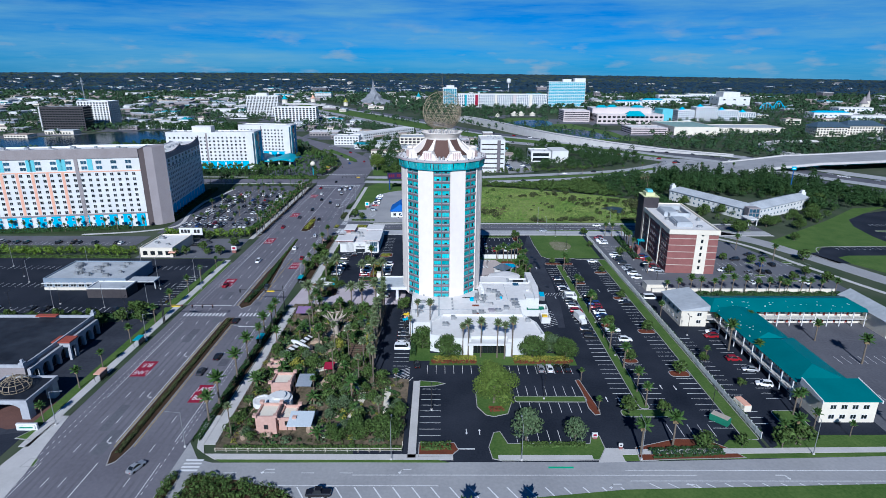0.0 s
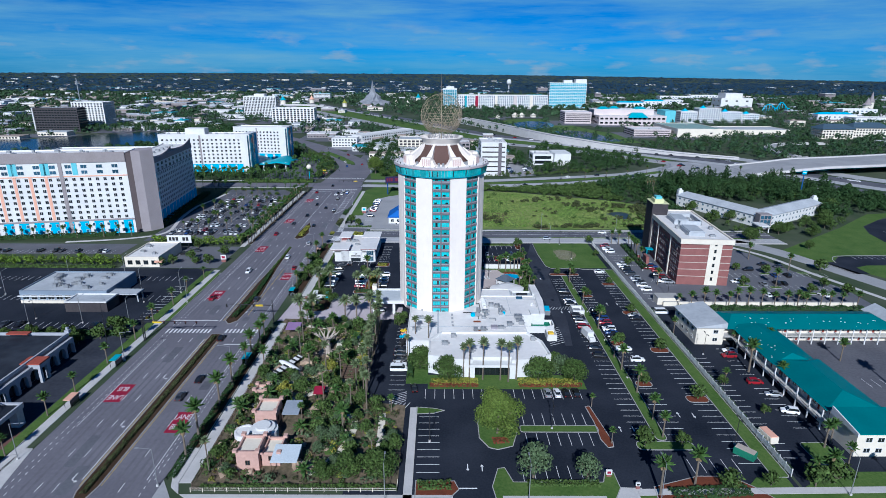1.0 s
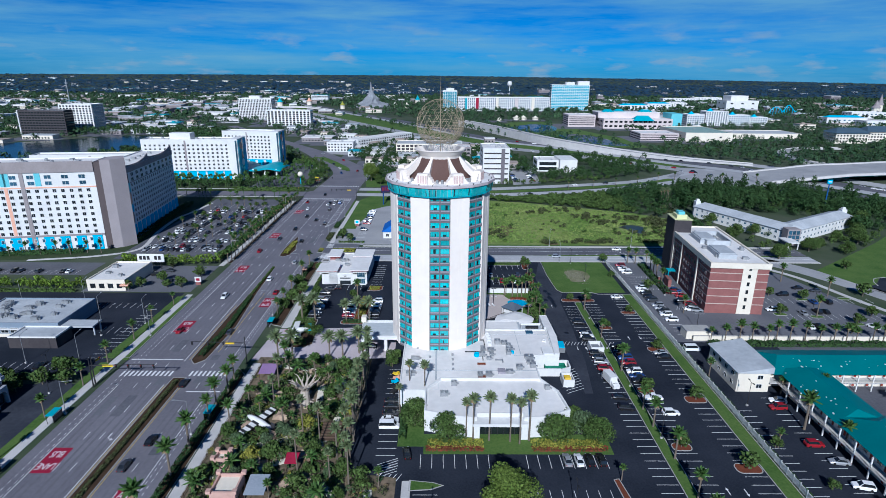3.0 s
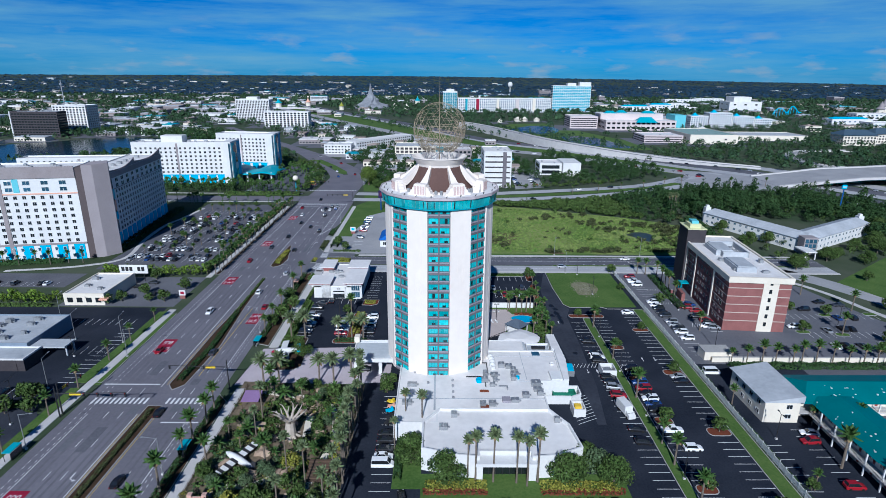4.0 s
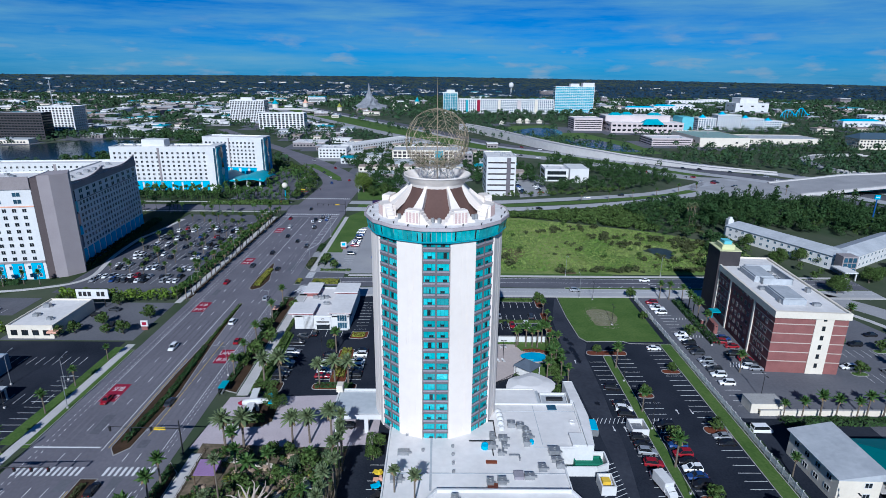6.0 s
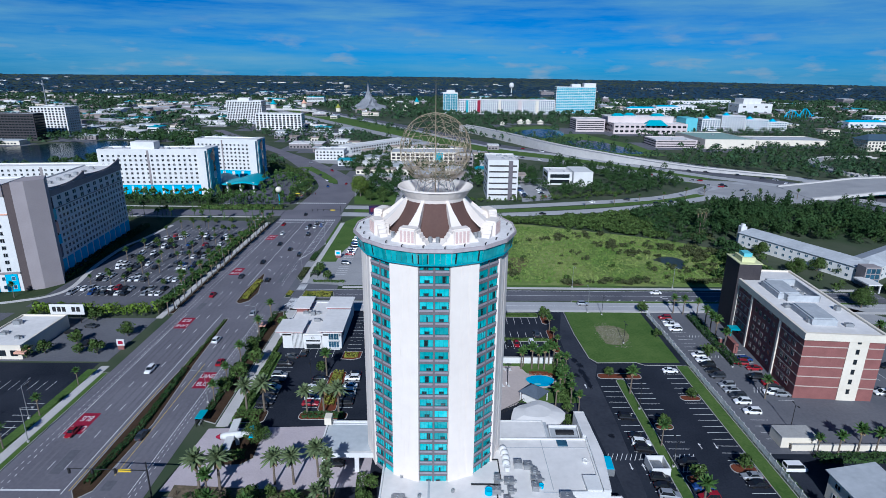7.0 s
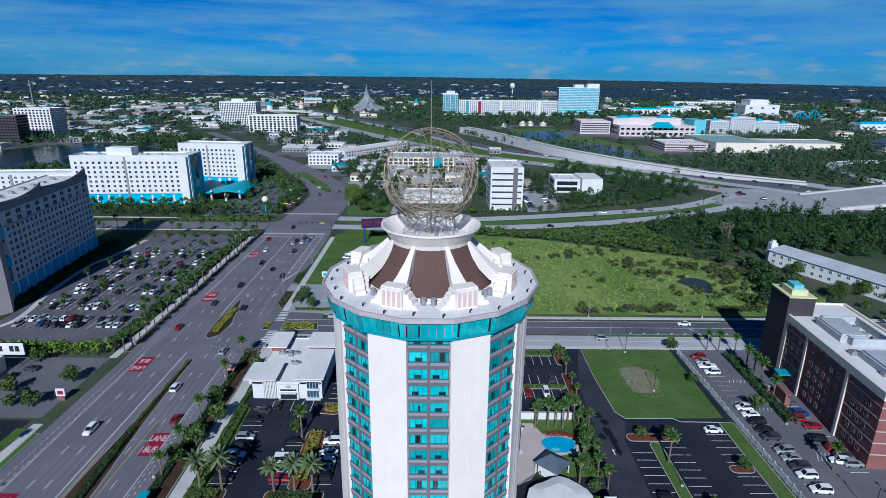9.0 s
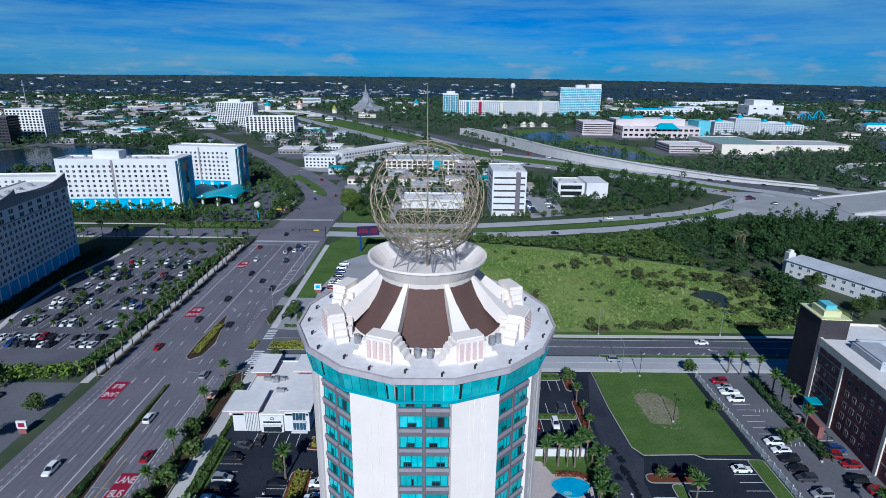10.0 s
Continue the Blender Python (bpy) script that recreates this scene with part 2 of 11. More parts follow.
def part(name, bm, material, parent=None, label="", smooth=False):
    """A bmesh or a ready mesh as one object under a thing."""
    me = bm if isinstance(bm, bpy.types.Mesh) else mesh_of(name, bm)
    if not me.materials:
        me.materials.append(material)
    if smooth:
        for p in me.polygons:
            p.use_smooth = True
    ob = new(name, me)
    if parent:
        ob.parent = parent
    return tagged(ob, label)


def solid(name, bm, material, label, category="", kind="structure", group=""):
    return tagged(part(name, bm, material), label, category or name.replace("_", " "), group, kind)


def box(bm, x0, x1, y0, y1, z0, z1):
    v = [bm.verts.new((x, y, z)) for z in (z0, z1) for x, y in ((x0, y0), (x1, y0), (x1, y1), (x0, y1))]
    for f in ((3, 2, 1, 0), (4, 5, 6, 7), (0, 1, 5, 4), (1, 2, 6, 5), (2, 3, 7, 6), (3, 0, 4, 7)):
        bm.faces.new([v[i] for i in f])
    return bm


def boxes(*spans):
    bm = bmesh.new()
    for s in spans:
        box(bm, *s)
    return bm


def area(pts):
    return sum(a[0] * b[1] - b[0] * a[1] for a, b in zip(pts, pts[1:] + pts[:1])) / 2


def prism(bm, pts, z0, z1, tops=None):
    """An upright prism on a plan outline; tops gives each corner its own height."""
    pts = list(pts)
    if area(pts) < 0:
        pts.reverse()
        tops = list(reversed(tops)) if tops else None
    n = len(pts)
    lo = [bm.verts.new((*p[:2], z0)) for p in pts]
    hi = [bm.verts.new((*p[:2], tops[i] if tops else z1)) for i, p in enumerate(pts)]
    bm.faces.new(hi)
    bm.faces.new(lo[::-1])
    for i in range(n):
        j = (i + 1) % n
        bm.faces.new((lo[i], lo[j], hi[j], hi[i]))
    return bm


def prisms(z0, z1, *outlines):
    bm = bmesh.new()
    for o in outlines:
        prism(bm, o, z0, z1)
    return bm


def rect(x0, x1, y0, y1):
    return [(x0, y0), (x1, y0), (x1, y1), (x0, y1)]


def ring(r, n, z=None, start=0.0, cx=0.0, cy=0.0):
    return [(cx + r * math.cos(start + 2 * math.pi * i / n), cy + r * math.sin(start + 2 * math.pi * i / n)) for i in range(n)]


def inset(pts, d):
    """The outline drawn in by d metres (convex or nearly so)."""
    pts = list(pts)
    if area(pts) < 0:
        pts.reverse()
    out = []
    for i, p in enumerate(pts):
        a, b = Vector(pts[i - 1]), Vector(pts[(i + 1) % len(pts)])
        p = Vector(p)
        u, v = (p - a).normalized(), (b - p).normalized()
        n1, n2 = Vector((-u.y, u.x)), Vector((-v.y, v.x))
        m = n1 + n2
        out.append(tuple(p + m * (d / max(0.35, 1 + n1.dot(n2)))))
    return out


def rod(bm, a, b, r0, r1=None, sides=6, caps=True):
    """A tapered bar from a to b."""
    a, b = Vector(a), Vector(b)
    r1 = r0 if r1 is None else r1
    d = (b - a)
    if d.length < 1e-6:
        return bm
    d.normalize()
    u = d.orthogonal().normalized()
    w = d.cross(u)
    lo, hi = [], []
    for i in range(sides):
        c, s = math.cos(2 * math.pi * i / sides), math.sin(2 * math.pi * i / sides)
        lo.append(bm.verts.new(a + (u * c + w * s) * r0))
        hi.append(bm.verts.new(b + (u * c + w * s) * r1))
    for i in range(sides):
        j = (i + 1) % sides
        bm.faces.new((lo[i], lo[j], hi[j], hi[i]))
    if caps:
        bm.faces.new(lo[::-1])
        bm.faces.new(hi)
    return bm


def lathe(bm, profile, n, start=0.0, cx=0.0, cy=0.0):
    """Rings of (radius, z) joined into a skin."""
    rings = []
    for r, z in profile:
        rings.append([bm.verts.new((cx + r * math.cos(start + 2 * math.pi * i / n), cy + r * math.sin(start + 2 * math.pi * i / n), z)) for i in range(n)])
    for a, b in zip(rings, rings[1:]):
        for i in range(n):
            j = (i + 1) % n
            bm.faces.new((a[i], a[j], b[j], b[i]))
    return rings


def strip(pts, width):
    """The outline of a band of that width along a line of plan points."""
    left, right = [], []
    for i, p in enumerate(pts):
        a, b = Vector(pts[max(i - 1, 0)]), Vector(pts[min(i + 1, len(pts) - 1)])
        d = (b - a).normalized()
        n = Vector((-d.y, d.x)) * width / 2
        left.append(tuple(Vector(p) + n))
        right.append(tuple(Vector(p) - n))
    return left, right


def band(bm, pts, width, z0, z1):
    left, right = strip(pts, width)
    for i in range(len(pts) - 1):
        prism(bm, [right[i], right[i + 1], left[i + 1], left[i]], z0, z1)
    return bm


def spline(pts, step=6):
    """More points along a smooth curve through the given ones."""
    out = []
    P = [Vector(p) for p in pts]
    P = [P[0] * 2 - P[1]] + P + [P[-1] * 2 - P[-2]]
    for i in range(1, len(P) - 2):
        for k in range(step):
            t = k / step
            a, b, c, d = P[i - 1:i + 3]
            out.append(tuple(0.5 * ((2 * b) + (c - a) * t + (2 * a - 5 * b + 4 * c - d) * t * t + (3 * b - a - 3 * c + d) * t ** 3)))
    out.append(tuple(P[-2]))
    return out

# ---- ground, roads and lots ----
def hill(x, y):
    """The land's height: flat near by, rising softly far off, more in the north-west."""
    r = math.hypot(x, y)
    u = min(1.0, max(0.0, math.atan2(x, max(y, 1.0)) / radians(36)))
    return 0.0 if r < 2600 else (44.0 - 20.0 * u) * ((r - 2600) / 2350) ** 1.3


def ground_sheet():
    """One sheet to the horizon, rising softly in the far distance."""
    bm = bmesh.new()
    radii = [0, 60, 150, 300, 500, 800, 1200, 1700, 2300, 3000, 3600, 4200, 4700, 4950]
    n, rows = 72, []
    for r in radii:
        ring_at = [(r * math.cos(2 * math.pi * i / n), r * math.sin(2 * math.pi * i / n)) for i in range(n if r else 1)]
        rows.append([bm.verts.new((x, y, hill(x, y))) for x, y in ring_at])
    for a, b in zip(rows, rows[1:]):
        for i in range(n):
            j = (i + 1) % n
            if len(a) == 1:
                bm.faces.new((a[0], b[i], b[j]))
            else:
                bm.faces.new((a[i], b[i], b[j], a[j]))
    return solid("ground", bm, LAND, "green and grey land reaching to the horizon", "ground")


def slab(name, material, label, z, *outlines, category=""):
    return solid(name, prisms(-0.3, z, *outlines), material, label, category)


def kerbed(name, outline, fill, label, height=0.15, category="planting bed"):
    """A kerbed island: a concrete rim and its raised filling."""
    ob = empty(name, label, category, kind="structure")
    bm = bmesh.new()
    outer, inner = list(outline), inset(outline, 0.2)
    if area(outer) < 0:
        outer.reverse()
    n = len(outer)
    lo = [bm.verts.new((*p, 0.0)) for p in outer]
    hi = [bm.verts.new((*p, height)) for p in outer]
    ih = [bm.verts.new((*p, height)) for p in inner]
    il = [bm.verts.new((*p, 0.0)) for p in inner]
    for i in range(n):
        j = (i + 1) % n
        bm.faces.new((lo[i], lo[j], hi[j], hi[i]))
        bm.faces.new((hi[i], hi[j], ih[j], ih[i]))
        bm.faces.new((ih[i], ih[j], il[j], il[i]))
    part("kerb", bm, KERB, ob)
    part("bed", prisms(0.0, height - 0.018, inner), fill, ob)
    return ob


def rounded(x0, x1, y0, y1, r=1.0):
    r = min(r, (x1 - x0) / 2 - 0.05, (y1 - y0) / 2 - 0.05)
    out = []
    for cx, cy, a in ((x1 - r, y0 + r, -90), (x1 - r, y1 - r, 0), (x0 + r, y1 - r, 90), (x0 + r, y0 + r, 180)):
        for k in range(4):
            q = radians(a + 30 * k)
            out.append((cx + r * math.cos(q), cy + r * math.sin(q)))
    return out


ground_sheet()
# paved layers, each a little above the one below
BX0, BX1 = -99.5, -62.5
slab("road", ROAD, "wide worn asphalt boulevard with several lanes", 0.05, rect(BX0, BX1, -60, 470), [(BX1, 377.5), (-61.3, 381), (-59.7, 393), (-60.4, 430), (-60.4, 458), (BX1, 458)])
slab("lot_asphalt", ASPHALT, "dark newly sealed car park round the hotel tower", 0.04, rect(-21, 82.2, 112.5, 306), category="car park")
slab("cross_road", ROAD_OLD, "pale grey cross street with hatched middle", 0.055, [(-62.5, 84), (130, 88), (320, 96), (320, 122), (130, 115.6), (95, 114.3), (45, 112.6), (-54, 112.2), (-58, 113.5), (-62.5, 120)], category="road")
slab("back_road", ROAD_PALE, "pale concrete street behind the tower", 0.05, rect(-62.5, 190, 306.5, 314.5), category="road")
slab("back_road_far", LOT_DARK, "grey asphalt lanes behind the tower", 0.052, rect(-62.5, 190, 315.5, 327), category="road")
slab("motel_lot", ASPHALT, "dark asphalt car park of the teal roofed motel", 0.04, rect(83, 117, 117, 230), category="car park")
slab("motel_yard", LOT_DARK, "worn grey asphalt yard behind the motel", 0.04, rect(117, 175, 117, 230), category="car park")
slab("brick_lot", LOT_GREY, "grey asphalt car park round the brick hotel", 0.045, [(83, 305), (83, 219), (176, 219), (176, 240), (168, 258), (160, 288), (148, 303)], category="car park")
slab("curving_road", ROAD_OLD, "grey street curving past the brick hotel", 0.05, *[[a, b, c, d] for a, b, c, d in (lambda l, r: [(r[i], r[i + 1], l[i + 1], l[i]) for i in range(len(l) - 1)])(*strip(spline([(140, 316), (160, 309), (172, 297), (179, 286), (186, 272), (193, 255), (206, 224), (230, 180), (262, 130)], 5), 11))], category="road")
slab("west_lot", ASPHALT, "dark asphalt car park of the shops", 0.04, rect(-260, -106, 196, 262), rect(-230, -106, 100, 190), category="car park")
slab("service_lane", LANE, "worn dark service lane beside the arcade", 0.05, [(-118.5, 121.5), (-107, 124), (-107, 188), (-112, 196), (-118.5, 192)], category="road")
slab("cream_lot", LOT_GREY, "grey forecourt of the corner shop", 0.045, rect(-150, -104, 263, 296), category="car park")
slab("hotel_lot", LOT_DARK, "grey asphalt car park of the white hotels", 0.045, rect(-160, -107, 306, 440), rect(-270, -160, 283, 300), category="car park")
slab("bank_lot", ASPHALT, "dark car park beside the white bank", 0.05, rect(-54, -17, 226, 306), category="car park")
slab("blue_lot", ROAD_OLD, "grey car park of the blue roofed shop", 0.04, rect(-50, -6, 332, 440), category="car park")
slab("hotel_forecourt", PAVER, "pinkish paved forecourt of the hotel", 0.055, [(-60, 205), (-26, 206), (-14, 207), (-14, 230), (-58, 228)], category="pavement")
for zf, pts in ((0.05, [(-62, 479), (-10, 477), (20, 479), (82, 492), (164, 516), (214, 549), (262, 580)]), (0.058, [(-62, 459), (-10, 458), (43, 461), (113, 476), (172, 500), (222, 530)])):
    l, r = strip(spline(pts, 4), 10)
    slab("frontage_road", ROAD_PALE, "pale frontage road by the woodland", zf, *[(r[i], r[i + 1], l[i + 1], l[i]) for i in range(len(l) - 1)], category="road")
l, r = strip(spline([(-55, 469), (-10, 467.5), (32, 470), (98, 484), (168, 508), (205, 530)], 4), 8)
slab("frontage_median", GRASS, "grass median of the frontage road", 0.045, *[(r[i], r[i + 1], l[i + 1], l[i]) for i in range(len(l) - 1)], category="lawn")
slab("west_cross_road", ROAD, "cross street beside the white hotels", 0.05, rect(-360, -99.5, 453, 468), category="road")
slab("west_cross_walk", CONCRETE, "pale pavement along the cross street", 0.12, rect(-360, -103, 476.5, 478.5), rect(-360, -106, 449, 451), category="pavement")
def ribbon(name, material, label, z, pts, width, category="road"):
    l, r = strip(spline(pts, 4), width)
    return slab(name, material, label, z, *[(r[i], r[i + 1], l[i + 1], l[i]) for i in range(len(l) - 1)], category=category)


BLVD_E = [(-73, 468), (-70, 520), (-77, 572), (-90, 603), (-113, 646), (-137, 685), (-165, 726), (-197, 773), (-234, 828), (-278, 893), (-340, 985)]
BLVD_W = [(-89, 468), (-88, 520), (-90, 552), (-101, 586), (-118, 622), (-134, 656), (-152, 694), (-172, 728)]
ribbon("far_boulevard", ROAD, "boulevard bending away past the crossing", 0.045, BLVD_E, 14)
ribbon("far_boulevard", ROAD, "side branch of the bending boulevard", 0.041, BLVD_W, 12)
slab("far_boulevard", ROAD, "boulevard lanes just past the crossing", 0.037, [(-97, 465), (-63, 465), (-62, 520), (-72, 560), (-94, 560), (-95, 520)], category="road")
# motorway bands
MOTOR_B = [(-366, 1610), (-196, 1311), (-36, 1037), (30, 900), (83, 814), (140, 763), (186, 713), (225, 668), (258, 628), (288, 598), (312, 566), (330, 530), (350, 494), (374, 458), (404, 418), (450, 362)]
MOTOR_E = [(-440, 1560), (-280, 1280), (-120, 1010), (-30, 865), (26, 785), (74, 735), (125, 696), (168, 653), (204, 615), (232, 584), (262, 556)]
ribbon("motorway_far", LOT_DARK, "dark far carriageway of the motorway", 0.06, MOTOR_B, 21)
ribbon("motorway_shoulder", ROAD_PALE, "pale concrete shoulder of the motorway", 0.05, [(-372, 1600), (-206, 1298), (-46, 1022), (24, 886), (78, 798), (133, 747), (178, 696), (215, 652), (247, 612), (278, 584), (300, 556), (316, 520), (336, 484), (360, 448), (392, 406), (438, 350)], 14)
ribbon("motorway_shoulder", ROAD_PALE, "pale concrete lanes beside the dark carriageway", 0.054, [(204, 742), (240, 697), (275, 656), (307, 624), (334, 590), (350, 552), (368, 514), (390, 480), (422, 438), (470, 378)], 20)
ribbon("motorway_near", ROAD_OLD, "near carriageway of the motorway", 0.067, MOTOR_E, 21)
slab("interchange", ROAD_OLD, "pale concrete apron of the interchange", 0.044, [(200, 545), (226, 568), (240, 592), (276, 584), (292, 568), (292, 514), (280, 500), (255, 500), (233, 506), (200, 520)], category="road")

gore = []
for i in range(6):
    x, y = 206 + 3.0 * i, 544.4 + 3.4 * i
    gore.append([(x, y), (x + 1.3, y + 1.5), (x + 9.5 - 0.4 * i, y - 0.6), (x + 8.2 - 0.4 * i, y - 2.1)])
solid("hatching", prisms(0.04, 0.075, *gore), LOT_DARK, "dark bars of the hatched gore at the junction", "road marking")
UNDER = [(298, 524), (312, 484), (330, 454), (352, 418), (380, 378), (428, 316)]
ribbon("motorway_shoulder", ROAD_PALE, "pale concrete slip road passing under the flyover", 0.062, [(272, 506), (286, 486), (300, 462), (317, 441), (338, 404), (360, 368), (403, 306)], 6)
ribbon("motorway_under", LOT_DARK, "dark carriageway passing under the flyover", 0.058, UNDER, 14)

# pavements
slab("pavement", CONCRETE, "pale concrete pavement along the streets", 0.14,
     rect(-58.6, -55.8, 119, 203), [(-62.3, 131), (-61.6, 123), (-59.8, 117.6), (-57.2, 115.5), (-58.7, 119), (-58.7, 131)], [(-104.2, 100), (-94.8, 100), (-95.6, 108), (-97.6, 118), (-99.7, 131), (-101.6, 131), (-102.4, 120), (-103.4, 111)], [(-54, 113.4), (3.5, 113.2), (3.5, 115.2), (-57, 115.4)], [(14.5, 113.2), (37.5, 113.2), (37.5, 115), (14.5, 115)],
     [(45, 115.2), (300, 119.5), (300, 121.3), (45, 117.2)], rect(-104.2, -101.6, 118, 260), rect(-104.5, -102, 296, 436), rect(-56.6, -53.4, 229, 306), rect(-58.8, -56.4, 334, 437),
     rect(-57, 190, 304.4, 306.3), rect(-40, 190, 328.5, 330.5), rect(-7.6, -5.6, 114, 149))
slab("lawn", GRASS, "mown grass verges and lawns", 0.12,
     [(-52, 112.4), (2.6, 112.3), (0, 113.2), (-53.6, 113.3)], rect(-107.2, -104.3, 128, 203), [(-108.2, 206), (-104.3, 206), (-104.3, 258), (-107.2, 258), (-107.4, 232)], rect(-101.5, -99.8, 205, 250), [(45, 112.9), (97, 114.6), (300, 119), (300, 119.4), (45, 115.1)],
     [(-56.4, 363), (-48.6, 363), (-48.9, 374), (-47.8, 381), (-44.8, 396), (-44.2, 411), (-37, 420), (-21, 430), (-20.7, 451), (-50, 453), (-56.4, 440)], [(-60.2, 396), (-58.9, 390), (-58.9, 437), (-60.2, 437)], [(51, 304.2), (80.6, 304.2), (80.2, 264.6), (53.5, 264.2), (51.4, 267), (50.6, 285)], [(70, 117.4), (81, 117.4), (81, 121), (74, 121)], [(83, 117.6), (175, 119.8), (175, 123.5), (99, 123), (90, 121.5)],
     [(-53.3, 230), (-49.4, 230), (-49.6, 268), (-51.8, 270), (-52.6, 300), (-53.3, 300)], [(181, 294), (189, 274), (196, 276), (204, 284.5), (246, 286), (246, 305), (250, 326), (258, 342), (279, 358), (308, 377), (282, 372), (241, 338), (207, 313)], [(208, 270), (330, 272), (330, 150), (240, 190), (214, 232), (205, 251), (201, 258), (201, 267)], rect(-20, 82, 330.6, 333), rect(-12, 42, 241, 266),
     rect(-9.6, -3, 161.5, 180), rect(-3, 44, 158.6, 166.5))
slab("bare_lot", MEADOW, "overgrown green meadow behind the street", 0.10, [(-20, 333), (150, 333), (165, 350), (160, 380), (130, 405), (60, 435), (20, 445), (-10, 445)], category="meadow")
ribbon("motorway_verge", GRASS, "grass strip along the motorway", 0.03, [(-400, 1590), (-235, 1292), (-78, 1020), (4, 870), (58, 778), (130, 720), (174, 676), (212, 634), (242, 600)], 64, "lawn")
slab("lake", WATER, "dark lake beyond the hotels", 0.06, spline([(-620, 700), (-520, 755), (-430, 835), (-330, 800), (-300, 735), (-340, 660), (-430, 610), (-540, 600), (-620, 700)], 4)[:-1], category="lake")
slab("pond", WATER, "ponds beside the motorway", 0.06, spline([(108, 963), (133, 1020), (169, 1054), (193, 1027), (191, 967), (164, 915), (135, 928), (108, 963)], 3)[:-1], spline([(176, 881), (198, 897), (224, 867), (236, 811), (242, 764), (216, 762), (192, 796), (177, 823), (176, 881)], 3)[:-1], category="pond")
slab("pond_bank", surface("pond_lawn", (0.06, 0.12, 0.03), (0.11, 0.165, 0.045), 0.95, 0.8, 0.03), "grass banks round the ponds", 0.02, [(90, 1000), (140, 900), (165, 850), (185, 785), (215, 740), (262, 745), (262, 830), (240, 900), (225, 960), (225, 1040), (190, 1100), (130, 1085)], category="lawn")
slab("garden_soil", surface("sandy_garden_soil", (0.22, 0.165, 0.115), (0.055, 0.055, 0.032), 0.95, 0.9, 0.16, 0.45), "sandy planted soil of the adventure golf garden", 0.105, [(-57.5, 207), (-55.4, 117), (-9, 117), (-9, 150), (-21, 152), (-21, 205)], category="garden bed")


# ---- road markings ----
def lines(name, material, label, spans, z=0.062):
    bm = bmesh.new()
    for x0, x1, y0, y1 in spans:
        box(bm, min(x0, x1), max(x0, x1), min(y0, y1), max(y0, y1), z - 0.02, z + 0.004)
    return solid(name, bm, material, label, "road marking")


def dashes(x, y0, y1, dash, gap, w=0.15):
    out, y = [], y0
    while y < y1:
        out.append((x - w / 2, x + w / 2, y, min(y + dash, y1)))
        y += dash + gap
    return out


M = []
for x in (-89.3, -69.9 - 0.9):
    M += dashes(x, -40, 425, 3.0, 9.0)
M += dashes(-85.4, -40, 440, 3.0, 9.0)
M += dashes(-73.9, 200, 425, 3.0, 9.0)
M += dashes(-96.7, 60, 440, 0.9, 1.3, 0.14) + dashes(-95.2, 60, 440, 0.9, 1.3, 0.14)
M += dashes(-65.6, 40, 300, 0.9, 1.3, 0.14) + dashes(-64.6, 120, 300, 0.9, 1.3, 0.14) + dashes(-67.6, 335, 366, 0.9, 1.3, 0.14) + dashes(-66.6, 335, 366, 0.9, 1.3, 0.14)
for y0, y1 in ((20, 112), (120, 190), (204, 300), (330, 440)):
    M += [(-81.2, -81.0, y0, y1), (-66.4, -66.25, y0, min(y1, 334)), (-94.6, -94.45, y0 + 20, y1)]
M += [(-98.5, -82, 205, 205.5), (-98.5, -82, 436, 436.5), (-73, -63, 186, 186.5), (-79, -63.5, 438, 438.5)]
lines("lane_marking", PAINT, "white painted lane lines on the boulevard", M, 0.06)
cw = []
for yc, xa, xb in ((196.5, -97, -81.5), (196.5, -76, -64.5), (443, -98, -63), (490, -100, -64)):
    cw += [(x, x + 0.65, yc - 1.5, yc + 1.5) for x in np.arange(xa, xb, 1.35)]
cw += [(-57.4, -54.4, y, y + 0.6) for y in np.arange(301, 306, 1.25)] + [(x_, x_ + 0.6, 306.8, 314.2) for x_ in ()] + [(-57.4 + 0.1 * k, -54.4 + 0.1 * k, 306.8 + 1.25 * k, 307.4 + 1.25 * k) for k in range(7)]
cw += [(-60.6, -56.4, y, y + 0.6) for y in np.arange(109.2, 113.2, 1.2)]
lines("zebra_crossing", PAINT, "white striped zebra crossings", cw, 0.06)
# zig-zag hatching in the middle of the cross street and turning arrows
hb = bmesh.new()
for k, x in enumerate(np.arange(-32, 42, 4.3)):
    prism(hb, [(x, 104.0), (x + 0.35, 104.0), (x + 3.0, 99.6), (x + 2.65, 99.6)], 0.04, 0.064)
for x in np.arange(48, 130, 4.3):
    prism(hb, [(x, 105.3), (x + 0.35, 105.3), (x + 3.0, 103), (x + 2.65, 103)], 0.04, 0.064)
for x in np.arange(72, 150, 5.0):
    prism(hb, [(x, 317.2), (x + 0.4, 317.2), (x - 2.0, 314.8), (x - 2.4, 314.8)], 0.04, 0.07)
for k in range(9):
    prism(hb, [(-60.5 + 1.6 * k, 308), (-60 + 1.6 * k, 308), (-58 + 1.6 * k, 312.5), (-58.5 + 1.6 * k, 312.5)], 0.04, 0.068)
turn_bars = [rect(-67.5, -67.3, 366, 438), rect(-63.7, -63.5, 378, 438), [(-67.5, 366), (-67.1, 366), (-63.5, 378), (-63.8, 378)]]
for i in range(10):
    y = 378.5 + 6 * i
    l, r = strip([(-67.3, y - 1.2), (-66.3, y - 0.1), (-65.2, y + 0.2), (-63.7, y - 0.2)], 0.24)
    turn_bars += [(r[k], r[k + 1], l[k + 1], l[k]) for k in range(3)]
for y0, y1 in ((325.4, 333.2), (308, 316.2)):
    turn_bars += [rect(-59.0, -55.6, y, y + 0.62) for y in np.arange(y0, y1, 1.35)]
